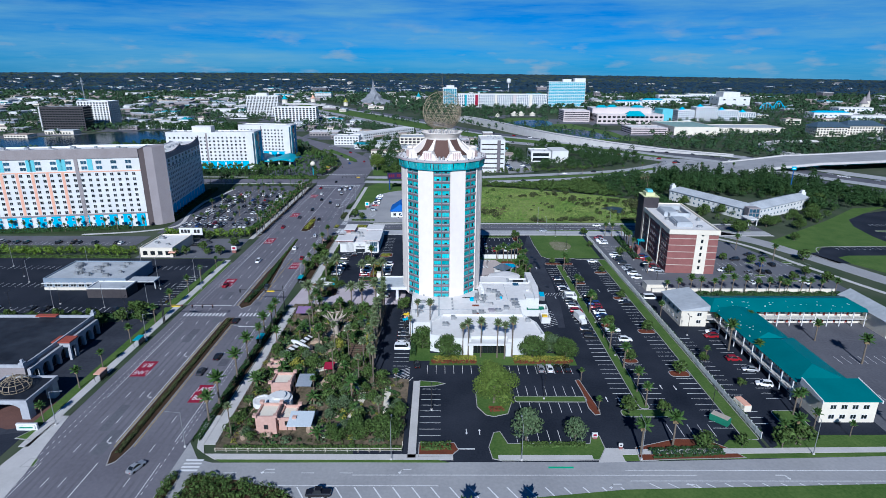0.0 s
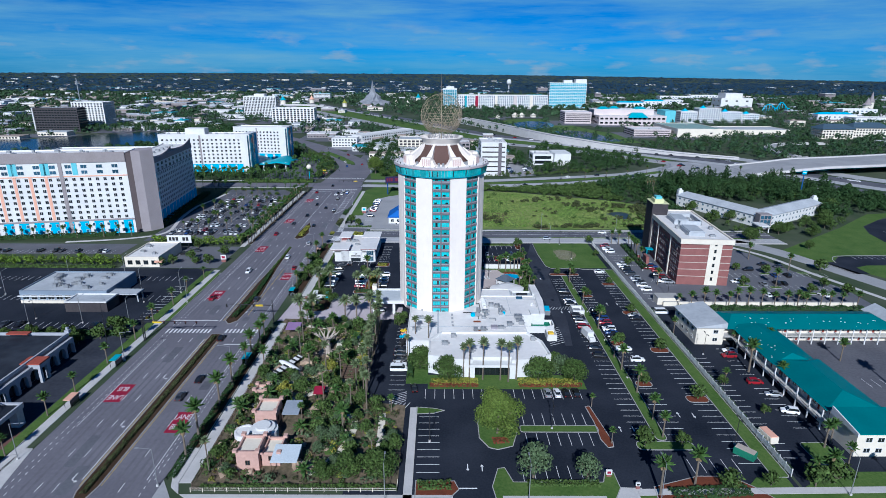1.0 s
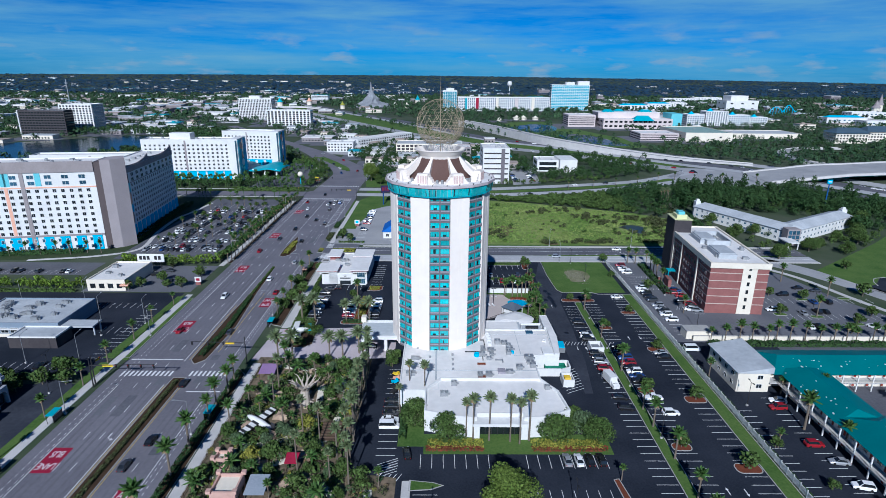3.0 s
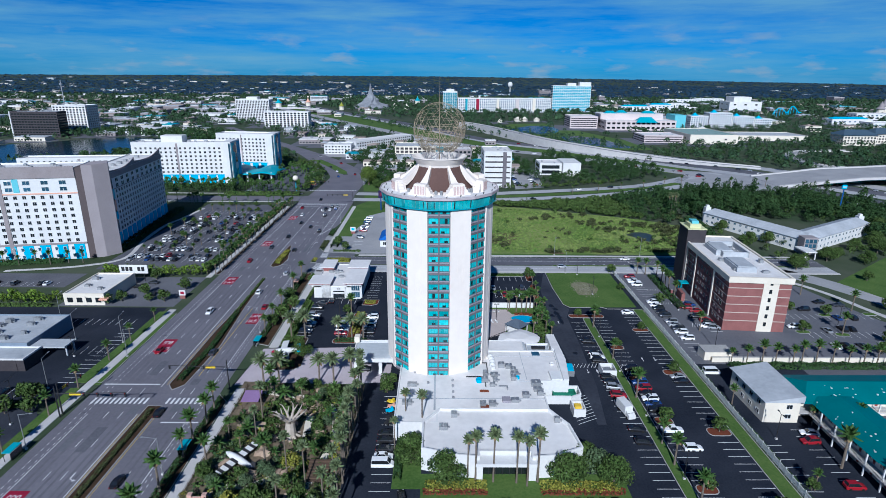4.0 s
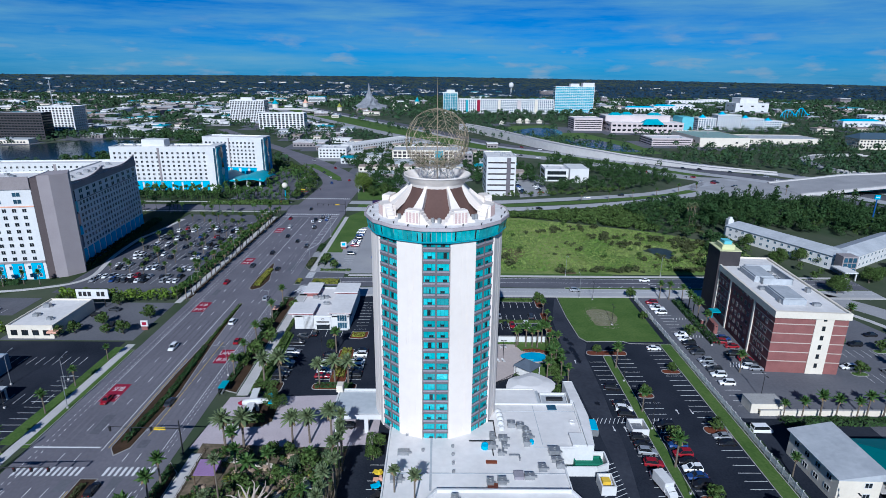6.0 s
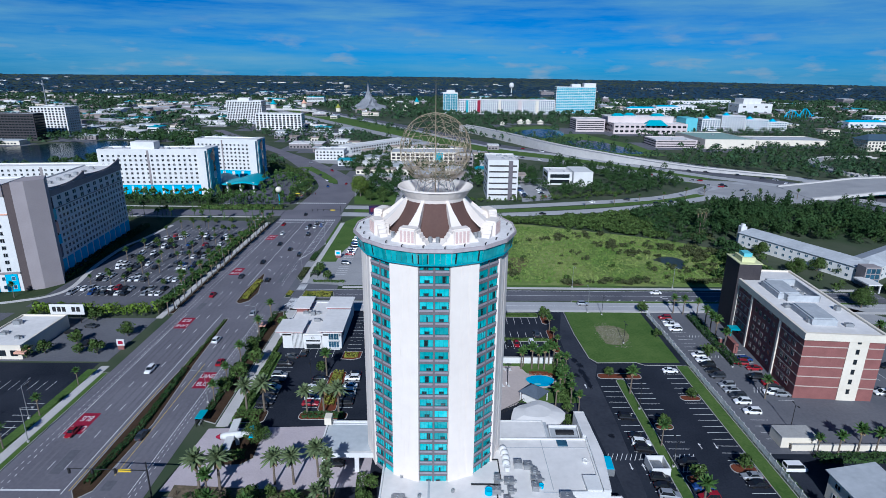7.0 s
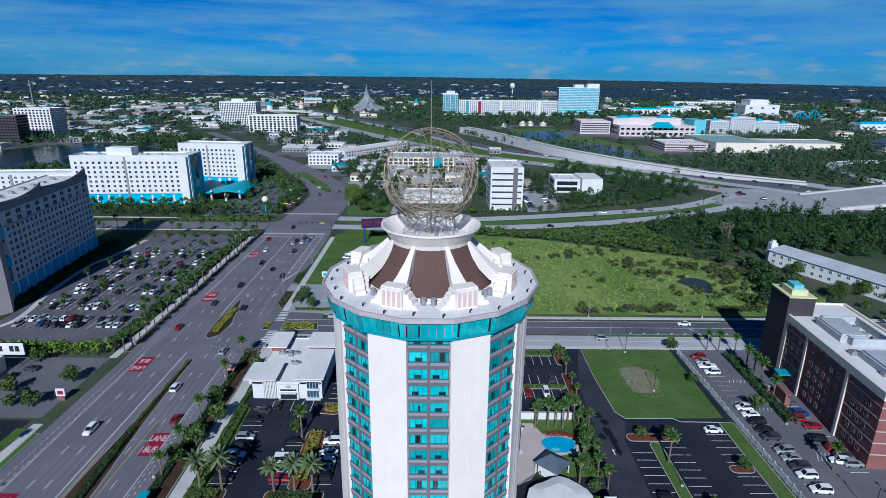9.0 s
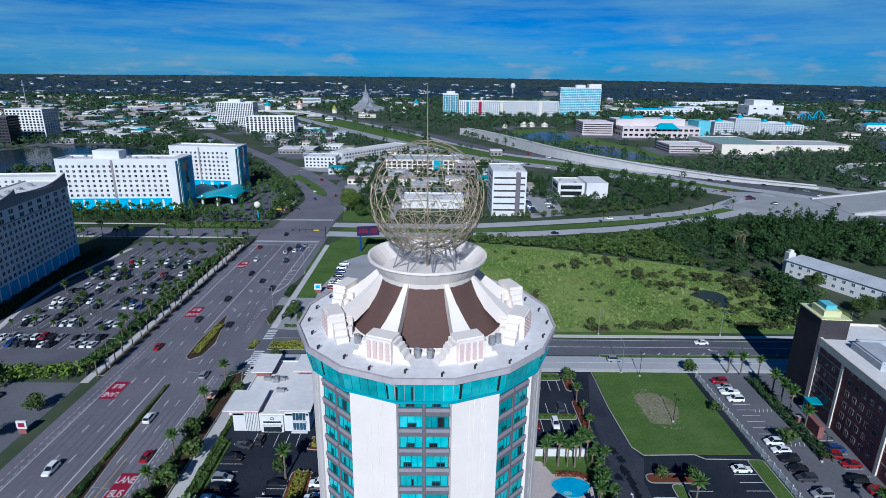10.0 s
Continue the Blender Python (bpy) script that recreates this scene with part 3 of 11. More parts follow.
solid("hatching", prisms(0.045, 0.07, *turn_bars), PAINT, "white hatched turning lane and zebra crossing", "road marking")
solid("hatching", hb, PAINT, "white painted hatching on the streets", "road marking")
lines("cross_lane_marking", PAINT, "white lines of the cross street", [(-54, 0, 104.4, 104.55), (-20, 60, 107.9, 108.05), (44, 300, 106.0, 106.15), (44, 300, 109.6, 109.75)] + [(x, x + 3, 108.6, 108.75) for x in range(-50, -20, 9)], 0.068)
lines("kerb_marking", PAINT_Y, "yellow edge lines along the medians", [(-80.6, -80.45, 118, 190), (-75.7, -75.55, 118, 190), (-80, -79.85, 205, 250), (-72.6, -72.45, 210, 262)], 0.06)
lines("back_lane_marking", PAINT, "white lines of the street behind the tower", [(-55, 190, 321.2, 321.35), (-55, 190, 326.3, 326.45), (-55, 190, 310.4, 310.5)], 0.066)


def arrow(bm, x, y, turn, size=1.0, z=0.06):
    m = pose(x, y, z, 0, 0, turn) @ Matrix.Scale(size, 4)
    for pts in ([(-0.14, -1.6), (0.14, -1.6), (0.14, 0.5), (-0.14, 0.5)], [(-0.5, 0.5), (0.5, 0.5), (0, 1.5)]):
        v = [bm.verts.new(m @ Vector((*p, 0.004))) for p in pts]
        bm.faces.new(v)


def hook(bm, x, y, turn, side, z=0.06):
    """A turning arrow: a stem, a bend and a head to one side."""
    m = pose(x, y, z, 0, 0, turn)
    for pts in ([(-0.14, -1.6), (0.14, -1.6), (0.14, 0.4), (-0.14, 0.7)], [(-0.14, 0.4), (0.14, 0.4), (0.9 * side, 0.9), (0.9 * side, 1.2), (-0.14, 0.7)], [(0.9 * side, 0.55), (1.6 * side, 1.05), (0.9 * side, 1.55)]):
        v = [bm.verts.new(m @ Vector((*p, 0.004))) for p in pts]
        bm.faces.new(v)


ab = bmesh.new()
for y in (120.5, 141, 165):
    hook(ab, -79.0 - 4.4, y, 180, -1)
for y in (215, 240):
    hook(ab, -74.8, y, 0, -1)
for y in (350, 370, 395):
    hook(ab, -77, y, 0, -1)
    hook(ab, -66.5, y, 0, 1)
for x, y, a, s in ((40, 105, 90, -1), (-40, 109.9, 90, -1), (-8, 109.9, 90, -1), (58, 104.9, -90, 1), (80, 108, -90, 1), (96, 319, 90, 1), (140, 319, 90, 1)):
    hook(ab, x, y, a, s, 0.07)
for x, y, a in ((7.2, 124.3, 180), (10.6, 124.3, 0), (-11.5, 153.6, -90), (48, 139.5, 0), (51.5, 139.5, 180), (70, 145.5, 180), (66, 146, 0), (48, 214, 180), (51, 214, 0), (46, 250, 0), (68, 222, 0), (72, 222, 180)):
    arrow(ab, x, y, a, 0.8, 0.055)
solid("painted_arrow", ab, PAINT, "white painted direction arrows", "road marking")


def bus_box(x0, x1, y0, y1, words, turn):
    """A red bus lane field with white lettering."""
    ob = empty("bus_lane_field", "red painted bus lane field with white lettering", "road marking", "bus lane fields", "structure", ((x0 + x1) / 2, (y0 + y1) / 2, 0))
    w, h = (x1 - x0) / 2, (y1 - y0) / 2
    part("field", boxes((-w, w, -h, h, 0.04, 0.066)), BUS_RED, ob)
    for i, word in enumerate(words):
        c = bpy.data.curves.new("lettering", "FONT")
        c.body, c.align_x, c.align_y, c.size, c.space_character = word, "CENTER", "CENTER", 1.9, 0.9
        me_ob = bpy.data.objects.new("lettering", c)
        me = bpy.data.meshes.new_from_object(me_ob)
        bpy.data.objects.remove(me_ob)
        s = 1 if turn == 0 else -1
        for v in me.vertices:
            v.co = Vector((s * v.co.x * 1.0, s * (v.co.y * 1.75 + (-h * 0.48 if i == 0 else h * 0.48)), 0.072))
        part("lettering", me, PAINT, ob)


for y in (156, 230, 292, 348, 404):
    bus_box(-94.3, -89.6, y - 4.6, y + 4.6, ("BUS", "LANE"), 180)
for y in (142, 252):
    bus_box(-70.7, -66.6, y - 4.6, y + 4.6, ("BUS", "LANE"), 0)


# ---- medians, islands and their kerbs ----
kerbed("median", [(-80.2, 194), (-80.2, 116), (-78.6, 111), (-77, 112.5), (-76, 118), (-76, 194)], SOIL, "kerbed median with a clipped hedge", category="median")
kerbed("median", [(-79.4, 205), (-77.2, 202), (-74.5, 205), (-73.2, 230), (-75.6, 262), (-77, 296), (-78, 296), (-78.6, 262), (-79.4, 240)], SOIL, "kerbed median with a clipped hedge", category="median")
kerbed("median", [(-80, 312), (-78, 310), (-75, 313), (-74, 322), (-78, 345), (-79, 345), (-80.4, 325)], SOIL, "kerbed median with planted flowers", category="median")
kerbed("hedge_island", [(-62.6, 95), (-62.4, 104), (-60.4, 109), (-59.6, 106), (-59.8, 95)], SOIL, "small hedged island at the crossing", category="median")
kerbed("hedge_island", [(-57.2, 108.2), (-50, 107.4), (-36, 103.6), (-31.5, 100.6), (-34, 92), (-57.2, 92)], SOIL, "hedged island in the cross street", category="median")
slab("lawn_south", GRASS, "grass verge on the near side of the street", 0.13, [(12, 99.6), (42, 103.2), (100, 105), (300, 112), (300, 100), (12, 60)], category="lawn")
kerbed("back_median", rounded(56, 182, 313.6, 315.8, 0.9), GRASS, "long grassed median behind the tower", category="median")
kerbed("tree_island", [(10.6, 135.5), (12.8, 131.6), (15, 130.8), (19, 132.2), (20.8, 138), (21, 146), (18, 150), (13, 149), (10.6, 142)], GRASS, "grass island with a large oak")
kerbed("grass_island", rounded(21.6, 42.2, 137.9, 140.9, 0.8), GRASS, "long grass island between parking rows")
kerbed("red_island", [(41.2, 149.6), (42.6, 150), (44.6, 134), (44.2, 132), (42.6, 131.6), (41.6, 135), (41.8, 142)], MULCH_RED, "red mulch island in the car park")
kerbed("grass_island", [(12.4, 118), (13, 113.6), (15.5, 112.8), (39, 113.2), (41.5, 117.5), (41.4, 122.5), (39.6, 124), (38, 119.5), (17.5, 119.5), (16, 124.4), (14.2, 124)], GRASS, "grass corner island by the entry")
kerbed("red_island", [(48.5, 112.9), (59, 113.5), (75, 114), (72, 118), (68, 121.5), (60.5, 121.5), (49, 118)], MULCH_RED, "red mulch bed with low shrubs")
kerbed("long_island", rounded(55.9, 58.9, 134.6, 254, 1.2), GRASS, "long grass strip with palms between parking rows")
for x0, x1, y0, y1 in ((50, 64.5, 130.8, 134.3), (71.4, 77.7, 151.8, 155.4), (71.6, 77.7, 181.2, 184.8), (71.6, 77.7, 211.8, 215.2), (71.8, 77.7, 242.4, 245.2), (59.4, 64.4, 186, 189.5), (59.4, 64.4, 208, 211.2), (59.4, 64.4, 228.6, 231.4), (59.4, 64.4, 160, 163.2), (51, 64.6, 254.2, 257.4)):
    kerbed("red_island", rounded(x0, x1, y0, y1, 1.3), MULCH_RED if x1 - x0 < 8 or y0 > 250 else GRASS, "kerbed parking island with shrubs")
kerbed("fence_verge", rounded(77.9, 82.0, 121, 262.6, 0.8), GRASS, "narrow grass verge along the white fence")
kerbed("red_bed", [(-6, 149.3), (-0.5, 148.6), (2, 147.6), (-1, 146.2), (-6, 145.8)], GRASS, "small grass tip")
kerbed("entry_bed", [(-5, 114.2), (3, 114.5), (5, 117), (4, 119.8), (-5, 119.8)], MULCH_RED, "red mulch bed with clipped shrubs")
kerbed("lot_bed", rounded(24, 40, 299, 303.5, 0.9), GRASS, "grass bed at the back of the car park")
kerbed("lot_bed", rounded(23.5, 40.4, 278.8, 281.4, 0.9), GRASS, "grass bed between parking rows")
kerbed("tree_bed", rounded(40.4, 43.4, 293, 303.5, 1.4), MULCH_RED, "red mulch bed with a small tree")
kerbed("tree_bed", rounded(40.6, 43, 270.6, 288, 1.1), MULCH_RED, "red mulch bed with shrubs")
kerbed("bank_bed", [(-30, 265.6), (-26, 265), (-23.6, 266.4), (-23.4, 270.8), (-29.6, 270.8)], MULCH_RED, "mulch bed by the bank")
kerbed("bank_bed", rounded(-31.6, -26.4, 236, 257.6, 1.2), MULCH_RED, "mulch bed with palms between parked cars")
kerbed("bank_bed", rounded(-53.6, -44.6, 230.6, 236.6, 1.4), SOIL, "planted bed with palms")
kerbed("bank_bed", rounded(-36, -22.8, 232.2, 235.8, 1.2), MULCH_RED, "planted bed with palms")
kerbed("airplane_bed", [(-53.6, 215.4), (-50, 213.6), (-45, 213.8), (-42.6, 216.3), (-43, 224), (-43.8, 228.6), (-46, 228), (-50, 223), (-53.4, 219)], SOIL, "planted bed under the model aircraft")
kerbed("motel_bed", rounded(91.5, 98.5, 125.4, 134, 1.3), GRASS, "grass bed beside the motel")
kerbed("verge_bed", [(-62.3, 131.2), (-58.9, 131.2), (-58.9, 196), (-62.3, 200)], SOIL, "planted strip with palms along the boulevard")
kerbed("verge_bed", [(-62.3, 232), (-57, 230), (-56.9, 298), (-58.4, 303), (-62.3, 300)], SOIL, "planted strip with palms along the boulevard")
kerbed("verge_bed", [(-101.6, 206), (-99.7, 206), (-99.7, 256), (-101.6, 256)], GRASS, "grass verge with palms")
kerbed("verge_bed", [(-101.6, 300), (-99.7, 300), (-99.7, 434), (-101.6, 434)], SOIL, "planted verge with palms")
kerbed("bank_corner_bed", [(-55.2, 317.6), (-41.5, 317.6), (-42.6, 323.6), (-55.2, 324)], COVER, "flower bed in the street junction")


# ---- parking bays ----
def bays_x(x0, x1, y0, y1, step=2.75):
    """Upright stripes along x."""
    return [(x - 0.06, x + 0.06, y0, y1) for x in np.arange(x0, x1 + 0.1, step)]


def bays_y(x0, x1, y0, y1, step=2.75):
    return [(x0, x1, y - 0.06, y + 0.06) for y in np.arange(y0, y1 + 0.1, step)]


P = bays_x(-3.6, 13, 153.4, 158.4) + bays_x(22.2, 42, 153.4, 158.4) + bays_x(23, 41, 141.1, 146.2) + bays_x(22.8, 41, 132.6, 137.7) + bays_x(20, 37, 119.8, 125)
P += bays_y(-5, 0.5, 119.9, 147.5) + bays_y(-14.6, -9.8, 158, 200)
P += bays_y(50.6, 55.7, 137, 252) + bays_y(59.5, 64.8, 137, 159) + bays_y(59.5, 64.8, 164.5, 185) + bays_y(59.5, 64.8, 191, 207) + bays_y(59.5, 64.8, 212.5, 228) + bays_y(59.5, 64.8, 232.5, 253)
P += bays_y(72.3, 77.7, 126, 151) + bays_y(72.3, 77.7, 156.6, 180.4) + bays_y(72.3, 77.7, 186, 211) + bays_y(72.3, 77.7, 216.5, 241.6) + bays_y(72.3, 77.7, 246.4, 261) + bays_x(60.5, 74, 122.5, 127.5)
P += bays_x(22, 40, 293.5, 298.8) + bays_x(22, 40, 281.6, 286.6) + bays_x(22, 40, 273.4, 278.6)
P += bays_y(83.4, 88, 128, 180) + bays_y(94, 98.5, 140, 186) + bays_y(86.5, 91.5, 262, 300) + bays_y(86.5, 91.5, 225, 255) + bays_y(100, 104.5, 243, 276)
P += bays_x(-44, -31, 266.5, 271.8) + bays_y(-49.4, -44.2, 238, 264) + bays_y(-36, -31.8, 238, 256) + bays_y(-26.2, -22, 238, 256) + bays_y(-29, -24.4, 273, 300)
P += bays_x(135, 180, 238, 243) + bays_x(135, 180, 254, 259) + bays_x(130, 165, 160, 165) + bays_x(128, 165, 137, 142)
P += bays_x(-225, -110, 246, 251) + bays_x(-225, -170, 224, 229) + bays_x(-120, -108, 224, 229) + bays_x(-225, -110, 198, 203) + bays_y(-113, -108, 206, 240)
for y in (322, 338, 354, 370, 386, 402, 418):
    P += bays_x(-152, -112, y - 5, y) + bays_x(-152, -112, y, y + 5)
P += bays_x(-262, -165, 284, 289) + bays_y(-27, -21.5, 340, 380) + bays_y(-46, -41, 345, 420)
lines("bay_marking", PAINT, "white parking bay lines", P, 0.056)
hx = bmesh.new()
for x0, y0, w, d, n in ((-13.8, 150, 4.8, 5.5, 6), (38.5, 186, 5.5, 13, 9), (42.6, 216.3, 10.4, 2.5, 9), (59.2, 216.3, 5.6, 2.5, 5), (95, 247, 5, 3, 5), (91, 268, 9, 1.6, 8), (91, 283, 9, 1.6, 8), (-14, 148.8, 6, 2.6, 5), (59.5, 212, 5, 2.4, 5)):
    for k in range(n):
        if w >= d:
            x = x0 + w * k / n
            prism(hx, [(x, y0), (x + 0.16, y0), (x + 0.16 + d * 0.5, y0 + d), (x + d * 0.5, y0 + d)], 0.03, 0.06)
        else:
            y = y0 + d * k / n
            prism(hx, [(x0, y), (x0, y + 0.16), (x0 + w, y + 0.16 + w * 0.5), (x0 + w, y + w * 0.5)], 0.03, 0.06)
solid("bay_hatching", hx, PAINT, "white hatched no-parking fields", "road marking")
lines("cycle_marking", GREEN_PAINT, "green cycle lane field", [(26, 32, 110.3, 110.9)], 0.07)
slab("shop_yards", ROAD_OLD, "grey yards of the shops past the crossing", 0.03, [(-58, 492), (-26, 492), (-26, 520), (30, 566), (30, 640), (-60, 650), (-75, 600)], [(62, 500), (86, 508), (90, 570), (66, 570)], [(-140, 672), (-60, 660), (-30, 720), (-40, 780), (-90, 700), (-140, 690)], category="car park")
slab("far_median", GRASS, "grass median of the bending boulevard", 0.10, [(-132, 646), (-122, 646), (-102, 612), (-85, 576), (-83, 563), (-90, 566), (-96, 580), (-112, 612)], category="lawn")
slab("crossing_lawn", GRASS, "lawn with trees beside the crossing", 0.06, [(-58, 488), (-30, 488), (-30, 530), (-60, 545), (-61, 510)], category="lawn")
slab("hotel_lot_far", LOT_DARK, "dark car park beside the entrance roof", 0.035, [(-150, 486), (-100, 486), (-98, 540), (-104, 572), (-132, 632), (-150, 600)], category="car park")
slab("hotel_lawn", COVER, "dark planted ground round the white hotels", 0.02, [(-340, 303), (-180, 303), (-160, 320), (-160, 445), (-330, 448)], [(-340, 468), (-104, 468), (-108, 560), (-130, 640), (-250, 640), (-340, 560)], category="lawn")
slab("bare_ground", surface("dry_bare_ground", (0.16, 0.125, 0.07), (0.09, 0.1, 0.035), 0.95, 0.5, 0.1), "dry bare patch in the meadow", 0.125, [(34 + (11 + 3 * math.sin(3 * a)) * math.cos(a), 361 + (15 + 4 * math.cos(2 * a)) * math.sin(a)) for a in np.arange(0, 6.28, 0.3)], [(62 + 4 * math.cos(a), 334.5 + 2 * math.sin(a)) for a in np.arange(0, 6.28, 0.5)], category="ground patch")

# patched lane, wet stains and a worn turf patch
slab("patched_lane", LANE, "greyer patched drive beside the pool", 0.046, [(41.5, 242), (44, 262), (44.6, 282), (49.4, 303), (50.4, 303), (50, 285), (51, 267), (52.8, 262.6), (50.2, 255), (49.8, 232), (48.4, 205), (46, 186), (43.6, 186), (43.8, 205), (43, 232)], category="road")
GS = random.Random(13)
wet = bmesh.new()
for cx, cy, rx, ry in ((46.3, 266, 0.9, 2.0), (47.2, 262.6, 1.0, 2.0), (46.6, 258.6, 1.3, 2.2), (44.6, 256, 1.5, 1.4), (47.2, 254.6, 1.0, 2.4), (47.4, 250.6, 0.8, 2.2), (46.8, 226, 0.7, 1.1)):
    prism(wet, [(cx + rx * math.cos(a) * GS.uniform(0.45, 1.4), cy + ry * math.sin(a) * GS.uniform(0.45, 1.4)) for a in np.arange(0, 6.2, 0.3)], 0.03, 0.05 + GS.uniform(0, 0.002))
solid("wet_stain", wet, surface("wet_asphalt", (0.008, 0.009, 0.012), (0.014, 0.015, 0.02), 0.45, 1.5, 0.3), "dark wet stains on the drive", "stain")
worn = bmesh.new()
for k in range(1700):
    x, y = GS.gauss(63.8, 3.0), GS.gauss(284.5, 5.2)
    u = ((x - 63.8 - (284.5 - y) * 0.12) / 5.6) ** 2 + ((y - 284.5) / 10.5) ** 2
    if u > 1.0 or GS.random() < u * 0.55:
        continue
    r = GS.uniform(0.06, 0.3)
    prism(worn, [(x + r * GS.uniform(0.5, 1.3) * math.cos(a), y + r * GS.uniform(0.4, 1.2) * math.sin(a)) for a in np.arange(0, 6.2, 1.05)], 0.11, 0.124 + GS.uniform(0, 0.012))
solid("worn_turf", worn, surface("pale_worn_turf", (0.27, 0.245, 0.19), (0.15, 0.155, 0.08), 0.95, 2.0, 0.35, 0.6, island=0.35), "pale bare specks where the lawn is worn", "bare turf", "stuff")
edge = []
for a, b in zip([(50.6, 304), (50.4, 285), (51.3, 267.2), (53.3, 264.1), (66, 264.4), (68, 262.8), (77.8, 262.6)], [(50.4, 285), (51.3, 267.2), (53.3, 264.1), (66, 264.4), (68, 262.8), (77.8, 262.6), (80, 262.6)]):
    d = (Vector(b) - Vector(a)).normalized() * 0.11
    edge.append([(a[0] - d.y, a[1] + d.x), (a[0] + d.y, a[1] - d.x), (b[0] + d.y, b[1] - d.x), (b[0] - d.y, b[1] + d.x)])
slab("lawn_kerb", KERB, "pale concrete kerb round the back lawn", 0.15, *edge, category="kerb")
slab("porch_paving", surface("brown_red_pavers", (0.16, 0.085, 0.07), (0.11, 0.06, 0.052), 0.85, 2.5, 0.25), "brown-red paved drive under the gilt dome", 0.052, [(-124, 128.6), (-112, 125), (-106, 127), (-108, 142), (-124, 142)], category="pavement")
kerbed("corner_lawn", [(-107.4, 121.2), (-103.0, 128.8), (-101.4, 128.6), (-101.0, 126), (-102.8, 120.6)], GRASS, "small kerbed lawn by the gilt dome")
kerbed("corner_lawn", [(-98.6, 110.4), (-98, 113.6), (-95.9, 113.4), (-95.3, 110.6)], GRASS, "small grass patch at the street corner")
ribbon("hotel_walk", CONCRETE, "pale curving walk round the wave hotel", 0.11, [(-200, 303), (-180, 307), (-168, 311), (-157.5, 317.4), (-155, 328), (-160.6, 353), (-163.5, 384), (-161, 400), (-158, 428)], 2.2, "pavement")
kerbed("street_bed", [(-62.3, 374), (-62.3, 365), (-59, 362.6), (-59, 377.2), (-61, 378.5)], COVER, "dark planted bed along the boulevard")
kerbed("street_bed", [(-62.3, 341), (-62.3, 352), (-59, 355.4), (-59, 337), (-60, 336.6)], COVER, "dark planted bed along the boulevard")
slab("street_mouth", LOT_GREY, "grey asphalt mouth of the side street", 0.058, [(-62.5, 324.6), (-42, 324.6), (-42, 332), (-56, 333.4), (-60, 336.2), (-62.5, 340)], [(-62.5, 303.4), (-56.6, 303.4), (-56.6, 317), (-62.5, 317)], category="road")
slab("shop_drive", ROAD_OLD, "grey drive up to the blue roofed shop", 0.048, [(-57, 331), (-40, 331), (-46, 355), (-50, 373.6), (-57.4, 375.6), (-57.2, 345)], [(-62.5, 355), (-58.9, 355.8), (-58.9, 362.2), (-62.5, 364)], category="road")
slab("meadow_pond", surface("murky_pool_water", (0.05, 0.058, 0.04), (0.022, 0.03, 0.016), 0.3, 0.5, 0.12, 0.6, 0.04, spec=0.3), "small dark pool in the meadow", 0.14, spline([(109, 369.5), (116.6, 375), (122.8, 372.4), (124, 366), (119, 355.5), (115.5, 359), (112.5, 365), (109, 369.5)], 3)[:-1], category="pond")
kerbed("corner_bed", [(-62.2, 317.2), (-59.3, 317.4), (-59.4, 324.2), (-61, 324.2)], COVER, "flower bed at the street corner")
ribbon("curving_walk", CONCRETE, "pale pavement beside the curving street", 0.12, [(150, 305), (161, 292), (168, 279), (173, 262), (180, 243), (192, 214), (214, 176)], 2.4, "pavement")
slab("office_lot", ASPHALT, "dark striped car park among the lawns", 0.05, [(189, 273), (194, 258), (201, 258), (201, 267), (208, 270), (330, 272), (330, 285), (246, 285.6), (204, 284), (196, 275.4)], [(246, 294), (340, 290), (340, 372), (300, 366), (279, 357.4), (258.4, 341.6), (250.6, 326), (246.4, 305)], category="car park")
lines("office_bays", PAINT, "white bay lines of the lawn car park", [(x_, x_ + 0.14, 279.5, 284) for x_ in np.arange(210, 300, 2.8)] + [(x_, x_ + 0.14, 300, 305) for x_ in np.arange(252, 320, 2.8)] + [(x_, x_ + 0.14, 326, 331) for x_ in np.arange(262, 320, 2.8)], 0.062)
kerbed("lot_island", rounded(256, 330, 314, 317, 1.3), GRASS, "long kerbed grass island in the lawn car park")
ribbon("lawn_kerb", KERB, "pale kerb along the lawn drive", 0.16, [(195.6, 274), (198, 280), (204, 284.3), (225, 285.2), (330, 286)], 0.4, "kerb")
ribbon("lawn_kerb", KERB, "pale kerb along the curving street", 0.16, [(181, 287), (185, 279.5), (189.6, 272.6), (194.6, 258)], 0.4, "kerb")
for x, y in ((147, 240.8), (170, 259), (152, 258), (134, 243), (158, 234)):
    kerbed("lot_island", rounded(x - 2.6, x + 2.6, y - 1.3, y + 1.3, 1.1), GRASS, "kerbed grass island in the brick hotel car park")
slab("dry_turf", surface("dry_turf", (0.10, 0.125, 0.045), (0.235, 0.205, 0.135), 0.95, 1.4, 0.2, 0.5), "dry brownish turf round the bare specks", 0.1235, spline([(64 + (5.2 + 1.1 * math.sin(3 * a + 1)) * math.cos(a) + 0.5 * math.sin(a), 284.5 + (9.2 + 1.6 * math.cos(2 * a)) * math.sin(a)) for a in np.arange(0, 6.28, 0.4)], 3), category="turf")

